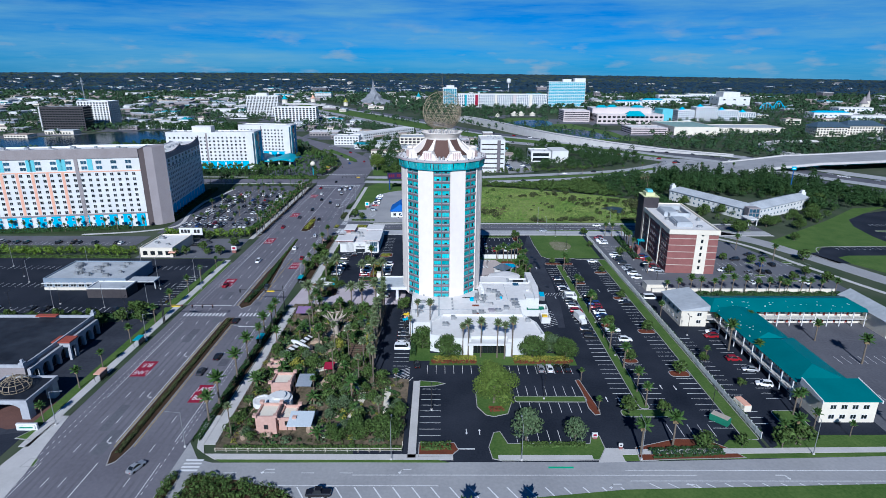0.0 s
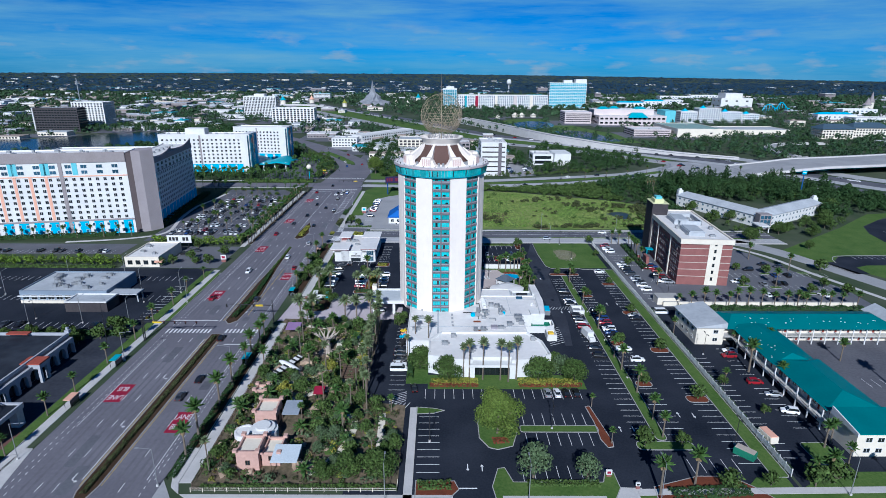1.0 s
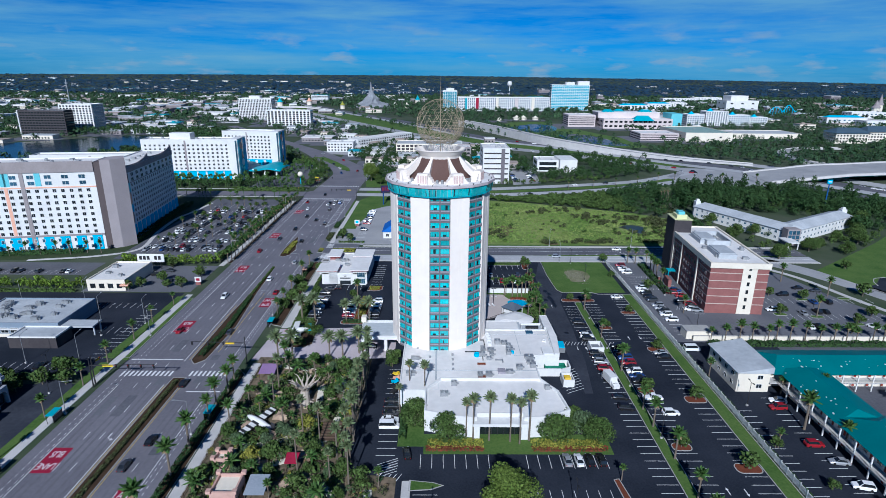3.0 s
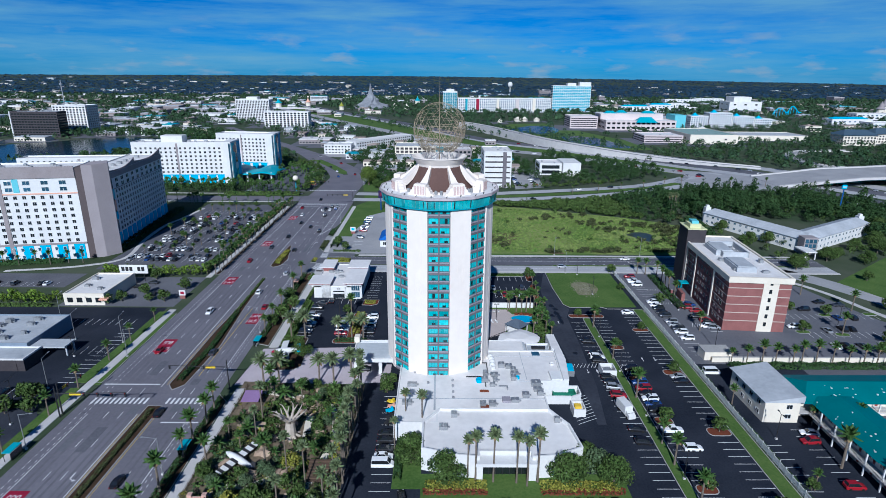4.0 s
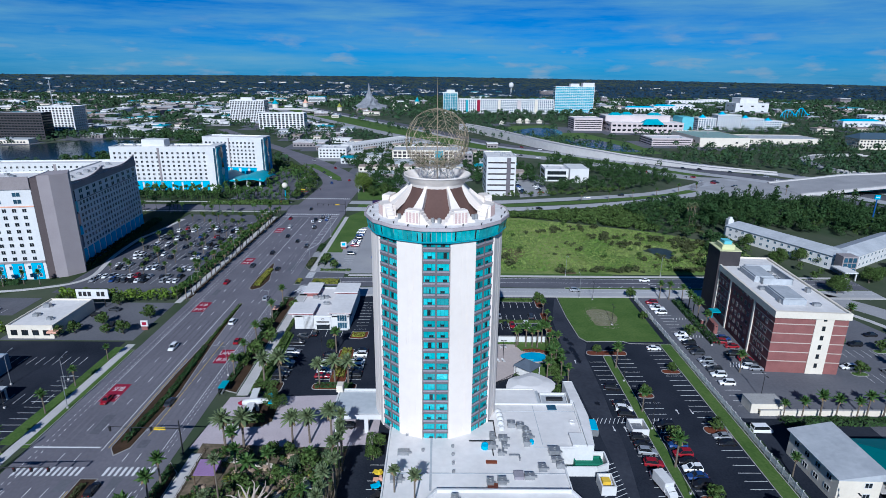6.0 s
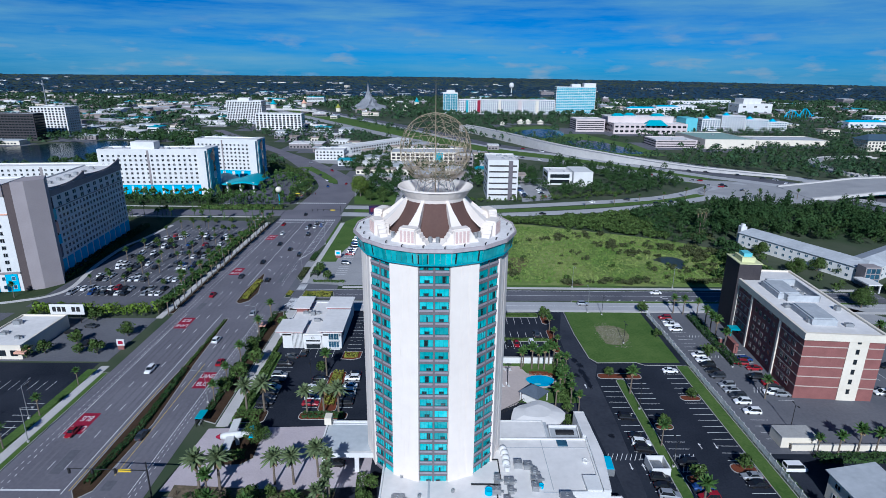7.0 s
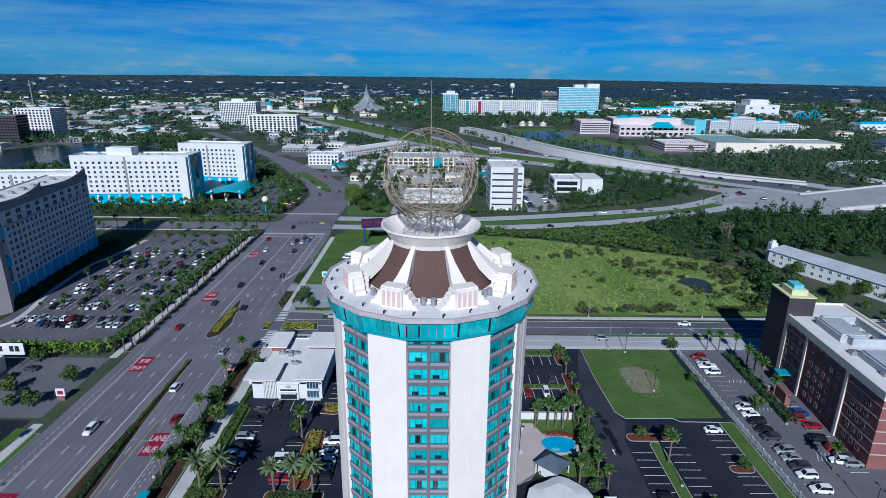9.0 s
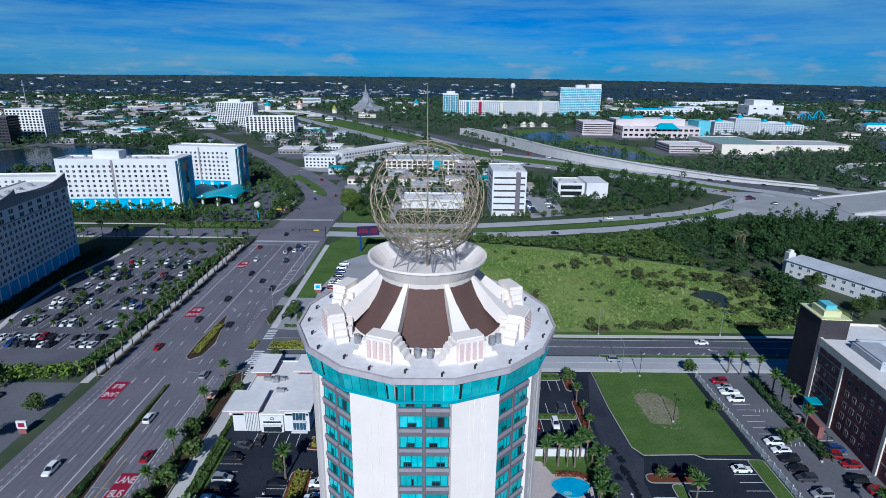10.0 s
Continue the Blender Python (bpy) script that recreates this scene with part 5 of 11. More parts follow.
def podium():
    pod = empty("hotel_podium", "low white flat-roofed podium round the hotel tower", "hotel podium")
    main = [(-10.4, 179), (0.8, 179), (0.8, 184.5), (30.2, 184.5), (30.2, 199.2), (36.8, 199.2), (37.6, 217.6), (-10.4, 217.6)]
    part("wall", prisms(0, 5.0, main), WHITE, pod)
    parapet_roof(pod, main, 5.0, WHITE, WHITE_ROOF, 0.45)
    front = [(-3, 168), (5.5, 165.5), (10.5, 165), (10.5, 166.8), (22.5, 166.8), (22.5, 165), (28.5, 165.5), (35, 168.5), (33.8, 177.5), (29.8, 184.3), (1.2, 184.3), (-3, 178.8)]
    part("front_wall", prisms(0, 5.4, front), WHITE, pod, "white wall of the chamfered front block")
    parapet_roof(pod, front, 5.4, WHITE, WHITE_ROOF, 0.8, 0.4, "front_roof")
    north = [(15.5, 218.0), (28.3, 218.0), (28.3, 225.2), (15.5, 225.2)]
    part("side_wall", prisms(0, 4.9, north), WHITE, pod)
    parapet_roof(pod, north, 4.9, WHITE, WHITE_ROOF, 0.2, 0.25)
    well = [(29.2, 218.0), (36.4, 218.0), (36.8, 223.6), (29.4, 223.6)]
    part("plant_well", prisms(0, 4.2, well), WHITE, pod, "sunken white plant roof")
    parapet_roof(pod, well, 4.2, WHITE, GREY_ROOF, 0.7, 0.25)
    part("well_vent", boxes((31, 35.4, 220.4, 221.6, 4.2, 4.9)), DARK_METAL, pod, "dark roof vent")
    part("link", boxes((28.3, 29.2, 218.2, 225, 0, 4.6)), GREY_ROOF, pod)
    wing = [(36.8, 199.2), (38.4, 199.2), (39.9, 211), (39.4, 227.8), (36.8, 227.8), (36.9, 218.2), (37.6, 217.6)]
    part("wing_wall", prisms(0, 5.9, wing), WHITE, pod)
    parapet_roof(pod, wing, 5.9, WHITE, WHITE_ROOF, 0.12, 0.2)
    tent = bmesh.new()
    eaves = spline([(20.6, 227.0), (24.5, 225.6), (29.0, 225.2), (33.4, 226.6), (35.6, 231.0), (33.2, 234.8), (29.6, 237.2), (26.0, 235.4), (22.2, 233.2), (20.6, 227.0)], 2)[:-1]
    lo, up, hi = ([tent.verts.new((28 + (x - 28) * k, 231 + (y - 231) * k, z)) for x, y in eaves] for k, z in ((1.0, 3.0), (1.0, 3.35), (0.5, 4.0)))
    n_ = len(eaves)
    for i in range(n_):
        j = (i + 1) % n_
        tent.faces.new((lo[i], lo[j], up[j], up[i]))
        tent.faces.new((up[i], up[j], hi[j], hi[i]))
    tent.faces.new(hi)
    tent.faces.new(lo[::-1])
    for x, y in eaves[::3]:
        rod(tent, (28 + (x - 28) * 0.92, 231 + (y - 231) * 0.92, 0), (28 + (x - 28) * 0.92, 231 + (y - 231) * 0.92, 3.1), 0.1, sides=5)
    part("canopy", tent, WHITE_ROOF, pod, "low white terrace roof with a curved edge")
    # entrance porch with dark doors
    part("porch", boxes((9.5, 11.2, 164.2, 166.5, 0, 4.9), (21.8, 23.5, 164.2, 166.5, 0, 4.9), (9.5, 23.5, 163.6, 166.6, 4.3, 5.1)), WHITE, pod)
    part("porch_glass", boxes((11.3, 21.7, 166.4, 166.7, 0.2, 4.0)), DARK_GLASS, pod, "dark entrance glass")
    for x in (12.8, 14.4, 16, 17.6, 19.2, 20.4):
        part("mullion", boxes((x - 0.06, x + 0.06, 166.25, 166.42, 0.2, 4.0)), DARK_METAL, pod)
    wm = window_mesh("window", 1.5, 1.7, WHITE, DARK_GLASS, 1)
    facade(pod, (-3, 168), (5.5, 165.5), 0.8, 3, 1, 3, wm)
    facade(pod, (28.5, 165.5), (35, 168.5), 0.8, 3, 1, 2, wm)
    facade(pod, (-10.4, 200), (-10.4, 179), 0.8, 3, 1, 5, wm)
    part("seam", boxes((-0.3, 0.2, 184.9, 203, 5.0, 5.12), (-9.8, 30, 190.2, 190.5, 5.0, 5.1), (24.2, 33.5, 199.4, 199.6, 5.0, 5.1), (12, 37, 214.2, 214.35, 5.0, 5.1), (26.4, 26.55, 200, 217, 5.0, 5.1)), GREY_ROOF, pod, "grey roof seams")
    spots = [(19.8, 207.7), (22.0, 207.2), (23.1, 205.2), (23.2, 203), (22.6, 200.6), (14.6, 202.6), (17.2, 202.4), (17.3, 199.6), (16.2, 197), (14.2, 199.2), (15.4, 187.4), (21.6, 189), (28.6, 197.4), (28.6, 194.6), (29, 192.4), (24.9, 191.7), (-7.5, 188), (12.8, 187), (-6.5, 197)]
    rooftop_units(pod, spots, 5.0, rr)
    part("cowl", lathe_unit(17.3, 206.6, 5.0, 0.75, 1.0), WHITE, pod, "white roof cowl")
    for k, (x, y) in enumerate(((17.2, 208.2), (17.3, 210.0), (17.2, 211.8), (17.0, 213.2))):
        bm = bmesh.new()
        lathe(bm, [(0.95, 5.0), (0.95, 5.5), (0.8, 5.95), (0.45, 6.25), (0.02, 6.35)], 14, cx=x, cy=y)
        part("cowl", bm, WHITE, pod, "white domed roof cowl", smooth=True)
    part("pipe", boxes((9.0, 15.6, 209.6, 209.85, 5.1, 5.35), (15.35, 15.6, 203.4, 209.6, 5.1, 5.35), (9.0, 14.8, 201.5, 201.75, 5.1, 5.35), (14.2, 14.45, 196.2, 201.5, 5.1, 5.35)), DARK_METAL, pod, "dark roof pipes")
    part("skylight", boxes((30.2, 32.6, 214.8, 216.8, 5.0, 5.35)), BLUE_GLASS, pod, "pale roof skylight")
    part("skylight", prisms(5.0, 5.7, [(18.2, 188.4), (20.4, 188.4), (20.4, 190.6), (18.2, 190.6)]), SILL_GREY, pod, "grey roof hatch")
    part("tarpaulin", lathe_unit(23.9, 201.0, 5.0, 0.55, 0.8), BLUE_PAINT, pod, "blue tarpaulin")
    part("drain_cover", lathe_unit(35.4, 209.4, 5.0, 0.7, 0.5), WHITE, pod)
    part("wall_step", boxes((33.4, 36.6, 199.4, 204.0, 5.0, 5.9)), WHITE, pod)
    rooftop_units(pod, [(2.2, 176.5), (10.5, 171.5), (15, 175.5), (31, 179.5), (5, 181.8)], 5.4, rr)
    for x, y in ((5, 199.5), (5, 196.5), (5, 193.5), (5, 190.6), (-2, 198), (-6, 204)):
        part("roof_vent", lathe_unit(x, y, 5.0, 0.35, 0.6), METAL, pod)
    for x0, x1, y0, y1 in ((12.4, 14.9, 193.2, 194.4), (12.2, 14.4, 185.6, 187.0)):
        for i in range(4):
            part("rack", boxes((x0, x1, y0 + i * (y1 - y0) / 4, y0 + i * (y1 - y0) / 4 + 0.12, 5.35, 5.5)), MULCH_RED, pod, "rusty red roof rack")
    part("tarpaulin", lathe_unit(12.6, 199.2, 5.0, 0.9, 1.0), BLUE_PAINT, pod, "blue tarpaulin")
    part("duct", boxes((17.9, 20.4, 195.9, 196.2, 5.3, 5.7), (20.1, 20.4, 194.6, 195.9, 5.0, 5.7), (16.6, 17.0, 197.6, 202, 5.2, 5.7), (22.7, 23.3, 200.8, 204.6, 5.2, 5.9)), METAL, pod, "grey roof ducts")
    return pod


podium()


def service_yard():
    y = empty("service_yard", "white walled yard holding green skips beside the podium", "yard")
    for s in ((30.6, 38.4, 195.6, 196.0), (33.6, 41.6, 201.0, 201.4), (30.6, 31.0, 196.0, 199.0), (41.3, 41.7, 197.2, 201.0)):
        part("wall", boxes((*s, 0, 2.6)), WHITE, y)
    part("gate", prisms(0, 2.4, [(38.4, 195.6), (41.7, 197.2), (41.5, 197.6), (38.3, 196.0)]), WHITE, y)
    part("skip", boxes((33.8, 40.4, 197.3, 197.6, 0, 2.2), (33.8, 40.4, 199.9, 200.2, 0, 2.2), (33.8, 34.1, 197.6, 199.9, 0, 2.2), (40.1, 40.4, 197.6, 199.9, 0, 2.2), (34, 40.2, 197.5, 200, 0.1, 1.7)), surface("green_skip_paint", (0.03, 0.2, 0.12), (0.02, 0.14, 0.09)), y, "open green skip")
    part("tank", boxes((37.9, 41.2, 189.4, 189.7, 0, 2.4), (37.9, 41.2, 193.6, 193.9, 0, 2.4), (37.9, 38.2, 189.7, 193.6, 0, 2.4), (40.9, 41.2, 189.7, 193.6, 0, 2.4), (38.2, 40.9, 189.7, 193.6, 0, 1.4)), WHITE, y, "white walled bin pen")
    part("lid", boxes((38.6, 40.4, 191.2, 192.8, 1.4, 2.2)), surface("yellow_lid", (0.75, 0.5, 0.05)), y, "yellow lid")


service_yard()


def porte_cochere():
    p = empty("porte_cochere", "white flat entrance canopy beside the tower", "canopy")
    part("canopy", boxes((-25.5, -12.5, 211.5, 223.5, 4.6, 5.3)), surface("pale_grey_canopy_roof", (0.5, 0.53, 0.55), (0.42, 0.45, 0.47), 0.7, 0.8, 0.1), p)
    for y in (212.0, 222.6):
        part("canopy_rib", boxes((-25.2, -12.6, y, y + 0.3, 5.3, 5.42)), WHITE, p)
    part("parapet", boxes((-25.6, -12.4, 211.2, 211.6, 4.4, 5.7), (-25.6, -12.4, 223.4, 223.8, 4.4, 5.7), (-25.8, -25.4, 211.2, 223.8, 4.4, 5.7)), WHITE, p)
    for x, yy in ((-24.6, 212.2), (-24.6, 222.8), (-25, 217.5), (-17, 212.2), (-17, 222.8)):
        part("column", boxes((x - 0.5, x + 0.5, yy - 0.5, yy + 0.5, 0, 4.6)), WHITE, p)
    part("cap", boxes((-26.3, -24.6, 221.8, 224.2, 5.7, 7.6)), CREAM, p)


porte_cochere()


def brick_hotel():
    h = empty("brick_hotel", "six storey red brick hotel with cream bands and a dark tower", "hotel")
    x0, x1, y0, y1, H = 105.0, 129.5, 243.5, 297.0, 19.8
    part("wall", boxes((x0, x1, y0, y1, 0, H)), BRICK, h, "red brick walls")
    fh = 3.1
    for i in range(1, 7):
        bands = bmesh.new()
        z = 1.2 + fh * i - 0.5
        for s in ((x0 - 0.06, x0, y0, y1), (x0 - 0.06, x1 + 0.06, y0 - 0.06, y0), (x1, x1 + 0.06, y0, y1)):
            box(bands, *s, z, z + 0.28)
        part("band", bands, bpy.data.materials.get("beige_band") or surface("beige_band", (0.5, 0.42, 0.36), (0.42, 0.35, 0.3)), h, "beige storey band")
    part("cornice", boxes((x0 - 0.5, x1 + 0.5, y0 - 0.5, y0 + 0.4, H - 1.4, H + 0.7), (x0 - 0.5, x0 + 0.4, y0 + 0.4, y1, H - 1.4, H + 0.7), (x1 - 0.4, x1 + 0.5, y0 + 0.4, y1, H - 1.4, H + 0.7), (x0 - 0.5, x1 + 0.5, y1, y1 + 0.4, H - 1.4, H + 0.7)), CREAM, h, "cream cornice")
    part("roof", boxes((x0 + 0.4, x1 - 0.4, y0 + 0.4, y1, H - 0.1, H + 0.15)), WHITE_ROOF, h, "white flat roof")
    part("bay", boxes((118.5, 124.5, y0 - 0.25, y0, 0, H - 1.4)), CREAM, h, "cream stair bay")
    for ya, yb, ex in ((256.2, 257.2, 0.45), (275.0, 276.0, 0.45), (286.2, 287.0, 0.3)):
        part("pier", boxes((x0 - ex, x0, ya, yb, 0, H + 0.9 if ex > 0.6 else H - 1.4)), CREAM, h, "cream vertical pier")
    part("recess", boxes((x0 - 0.12, x0, 257.2, 275.0, 3.6, H - 1.4)), BRICK, h)
    for ya, yb in ((250, 262), (270, 282)):
        part("roof_plant", boxes((110.5, 118.5, ya, yb, H, H + 1.9), (111, 118, ya + 0.5, yb - 0.5, H + 1.9, H + 2.3)), GREY_ROOF, h, "grey louvred roof plant")
    w1 = window_mesh("window", 1.1, 1.5, DARK_METAL, DARK_GLASS, 0)
    facade(h, (118.5, y0 - 0.25), (124.5, y0 - 0.25), 1.4, fh, 6, 1, w1, 1.0)
    w2 = window_mesh("window", 1.5, 1.6, GREY_WALL, DARK_GLASS, 1)
    facade(h, (x0, 296.5), (x0, 277), 1.2, fh, 6, 6, w2, 0.6, out=0.02)
    facade(h, (x0, 274), (x0, 258), 1.2, fh, 6, 5, w2, 0.6, out=0.14)
    facade(h, (x0, 255), (x0, 246), 1.2, fh, 6, 3, w2, 0.6, out=0.02)
    facade(h, (x1, 246), (x1, 296), 1.2, fh, 6, 14, w2, 1.0, joined=True)
    part("tower", boxes((104.0, 112.6, 287.0, 298.0, 0, 25.6)), DARK_WALL, h, "tall dark stair tower")
    part("tower_cap", boxes((103.8, 112.8, 286.8, 298.2, 25.6, 25.9), (105.2, 110.4, 288.4, 294.5, 25.9, 27.6)), surface("lime_cap_paint", (0.62, 0.62, 0.36), (0.54, 0.54, 0.3)), h, "pale lime tower cap")
    part("lantern", boxes((106.2, 109.4, 289.4, 293.5, 27.6, 28.8)), AQUA, h, "teal lantern on the cap")
    part("screen", boxes((112.5, 124, 268, 268.4, H, H + 2.2), (112.5, 124, 283, 283.4, H, H + 2.2), (112.5, 112.9, 268, 283.4, H, H + 2.2), (123.6, 124, 268, 283.4, H, H + 2.2)), GREY_ROOF, h, "grey roof plant screen")
    rooftop_units(h, [(115 + 3 * i, 271 + 4 * j) for i in range(3) for j in range(3)] + [(111, 252), (118, 258), (122, 250), (110, 263), (126, 262)], H + 0.15, rr)
    part("canopy", boxes((101.0, 104.9, 279.5, 283, 4.0, 4.4), (101.2, 101.6, 279.7, 280.1, 0, 4), (101.2, 101.6, 282.4, 282.8, 0, 4)), TEAL_PALE, h, "teal entrance canopy")
    part("plinth", boxes((98.2, 99.8, 270, 276, 0, 3.4)), BRICK, h)
    h.matrix_basis = pose(104.7, 244.4, 0, 0, 0, -4.6) @ Matrix.Diagonal((0.885, 1.0, 1.02, 1.0)) @ Matrix.Translation((-105.0, -243.5, 0))
    return h


brick_hotel()


def hip_slope(bm, x0, x1, y0, y1, z0, z1, axis, hip=0.0):
    """A roof with a ridge along an axis."""
    if axis == "x":
        ym = (y0 + y1) / 2
        r0, r1 = (x0 + hip, ym, z1), (x1 - hip, ym, z1)
        pts = [(x0, y0, z0), (x1, y0, z0), (x1, y1, z0), (x0, y1, z0)]
        f = [(0, 1, 5, 4), (2, 3, 4, 5), (3, 0, 4), (1, 2, 5)]
    else:
        xm = (x0 + x1) / 2
        r0, r1 = (xm, y0 + hip, z1), (xm, y1 - hip, z1)
        pts = [(x0, y0, z0), (x1, y0, z0), (x1, y1, z0), (x0, y1, z0)]
        f = [(1, 2, 5, 4), (3, 0, 4, 5), (0, 1, 4), (2, 3, 5)]
    v = [bm.verts.new(p) for p in pts + [r0, r1]]
    for q in f:
        bm.faces.new([v[i] for i in q])
    bm.faces.new([v[i] for i in (3, 2, 1, 0)])
    return bm


def motel():
    m = empty("motel", "two storey cream motel with teal metal roofs and open galleries", "motel")
    # the wing along the car park, the wing behind, and the end blocks
    part("wall", boxes((102.6, 113.6, 163, 188, 0, 5.8), (102.6, 115.4, 138.8, 163, 0, 5.8)), CREAM, m)
    part("rear_wall", boxes((99, 157, 190.5, 200.5, 0, 5.8)), CREAM, m)
    part("end_block", prisms(0, 6.6, rect(101.8, 116.6, 128.6, 138.8)), CREAM, m, "cream end block")
    corner = [(88.0, 204.5), (88.4, 187.4), (97.8, 187.2), (97.8, 204.8)]
    part("corner_block", prisms(0, 6.4, corner), CREAM, m, "cream corner block")
    bm = bmesh.new()
    prism(bm, [(87.4, 205.3), (87.8, 186.8), (98.3, 186.6), (98.3, 205.6)], 6.4, 8.2, [6.6, 6.6, 8.4, 8.4])
    part("corner_roof", bm, GREY_ROOF, m, "pale sloping roof slab")
    bm = bmesh.new()
    prism(bm, [(101.3, 137.4), (117.0, 137.4), (117.0, 128.0), (101.3, 128.0)], 6.6, 9.0, [8.2, 8.2, 6.9, 6.9])
    part("end_roof", bm, TEAL_ROOF, m)
    bm = bmesh.new()
    hip_slope(bm, 100.6, 115.2, 163.2, 190.5, 6.0, 8.2, "y", 3)
    hip_slope(bm, 100.9, 116.6, 139.0, 166.5, 6.05, 8.5, "y", 6)
    part("roof", bm, TEAL_ROOF, m)
    bm = bmesh.new()
    hip_slope(bm, 98.4, 158, 186.9, 202.2, 6.0, 8.4, "x", 5)
    part("rear_roof", bm, TEAL_ROOF, m)
    fb = bmesh.new()
    for x0, x1, y0, y1, z in ((101.1, 101.4, 127.8, 137.6, 6.3), (116.9, 117.2, 127.8, 137.6, 6.3)):
        prism(fb, rect(x0, x1, y0, y1), z, z + 2.1, [z + 0.8, z + 0.8, z + 2.1, z + 2.1])
    part("gable_trim", fb, WHITE, m, "white gable trim")
    part("gallery", boxes((100.2, 102.6, 139.0, 186.8, 2.85, 3.05), (114, 157, 187.4, 190.5, 2.85, 3.05), (98.0, 101.0, 187, 190.5, 2.85, 3.05)), CONCRETE, m, "gallery floor slab")
    for y in np.arange(139.4, 187, 5.4):
        part("post", boxes((100.3, 100.6, y - 0.15, y + 0.15, 0, 6.0)), WHITE, m)
    for x in np.arange(115, 157, 4.6):
        part("post", boxes((x - 0.15, x + 0.15, 187.5, 187.8, 0, 6.0)), WHITE, m)
    rail = bmesh.new()
    for z in (3.15, 3.6, 4.05):
        box(rail, 100.26, 100.34, 139.0, 186.8, z - 0.03, z + 0.03)
        box(rail, 114, 157, 187.44, 187.52, z - 0.03, z + 0.03)
    part("railing", rail, CREAM, m)
    door = window_mesh("door", 1.0, 2.1, WHITE, surface("brick_red_door", (0.3, 0.07, 0.05), (0.24, 0.055, 0.04)), 0, 0.08)
    win = window_mesh("window", 1.7, 1.4, WHITE, DARK_GLASS, 1)
    for z in (1.15, 4.15):
        for y in np.arange(139.5, 186, 4.5):
            placed("door", door, wall_pose((102.6, 186), (102.6, 137), 186 - y, z), m)
            placed("window", win, wall_pose((102.6, 186), (102.6, 137), 184 - y, z + 0.3), m)
        for x in np.arange(116.5, 155, 4.4):
            placed("door", door, wall_pose((99, 190.5), (157, 190.5), x - 99, z), m)
            placed("window", win, wall_pose((99, 190.5), (157, 190.5), x - 96.9, z + 0.3), m)
    facade(m, (101.8, 128.6), (116.6, 128.6), 0.3, 3.0, 2, 4, win, 1.5)
    facade(m, (88.0, 204.5), (88.4, 187.4), 0.5, 2.9, 2, 4, win, 1.0)
    facade(m, (88.4, 187.4), (97.8, 187.2), 0.5, 2.9, 2, 2, win, 1.0, skip=((0, 0), (0, 1)))
    mr_ = random.Random(31)
    flecks = bmesh.new()
    for _ in range(46):
        if mr_.random() < 0.6:
            x_, y_ = mr_.uniform(102, 156), mr_.uniform(188, 193)
            z_ = 6.0 + 2.4 * (y_ - 186.9) / 7.65
        else:
            x_, y_ = mr_.uniform(101.5, 107), mr_.uniform(166, 188)
            z_ = 6.0 + 2.2 * (x_ - 100.6) / 7.3
        box(flecks, x_, x_ + mr_.uniform(0.15, 0.5), y_, y_ + mr_.uniform(0.15, 0.4), z_ - 0.1, z_ + 0.14)
    tagged(part("roof_fleck", flecks, WHITE, m, "pale flecks on the teal roof"), kind="stuff")
    part("far_wing", prisms(0, 6.0, rect(157.2, 164.5, 178, 203)), CREAM, m)
    bm = bmesh.new()
    hip_slope(bm, 156.4, 165.2, 177.2, 204, 6.0, 8.8, "y", 0.4)
    part("far_roof", bm, GREY_ROOF, m)
    return m


motel()


def grey_hotel():
    h = empty("grey_hotel", "two storey white hotel with a long grey metal roof", "hotel")
    wm = window_mesh("window", 1.6, 1.5, WHITE, BLUE_GLASS, 1)
    for p0, p1, wd in (((166, 397), (192, 338), 13), ((196, 338), (252, 373), 13)):
        d = (Vector(p1) - Vector(p0)).normalized()
        n = Vector((-d.y, d.x))
        L = (Vector(p1) - Vector(p0)).length
        a, b = Vector(p0), Vector(p1)
        q = [tuple(a), tuple(b), tuple(b + n * wd), tuple(a + n * wd)]
        part("wall", prisms(0, 7.0, q), WHITE, h)
        bm = bmesh.new()
        e = 0.7
        c = [a - d * e - n * e, b + d * e - n * e, b + d * e + n * (wd + e), a - d * e + n * (wd + e)]
        r0, r1 = a + n * wd / 2 + d * 2, b + n * wd / 2 - d * 2
        v = [bm.verts.new((*p, 7.0)) for p in c] + [bm.verts.new((*r0, 9.6)), bm.verts.new((*r1, 9.6))]
        for f in ((0, 1, 5, 4), (2, 3, 4, 5), (3, 0, 4), (1, 2, 5), (3, 2, 1, 0)):
            bm.faces.new([v[i] for i in f])
        part("roof", bm, GREY_ROOF, h, "grey standing-seam roof")
        facade(h, tuple(a), tuple(b), 0.6, 3.1, 2, int(L / 4), wm, 1.0)
    for x, y in ((169, 400), (250, 379)):
        part("turret", boxes((x - 1.6, x + 1.6, y - 1.6, y + 1.6, 0, 10.0), (x - 0.9, x + 0.9, y - 0.9, y + 0.9, 10.0, 11.2)), WHITE, h)
    part("porch", boxes((186, 192, 326, 336, 3.6, 4.2), (186.3, 186.8, 326.3, 326.8, 0, 3.6), (191.2, 191.7, 326.3, 326.8, 0, 3.6)), WHITE, h)
    part("lobby", boxes((190, 197, 334.5, 340, 0, 9.0)), GREY_WALL, h)
    for i in range(3):
        for j in range(3):
            part("lobby_pane", boxes((190.5 + 2.1 * i, 192.2 + 2.1 * i, 334.35, 334.5, 1 + 2.6 * j, 3.1 + 2.6 * j)), BLUE_GLASS, h)
    return h


grey_hotel()


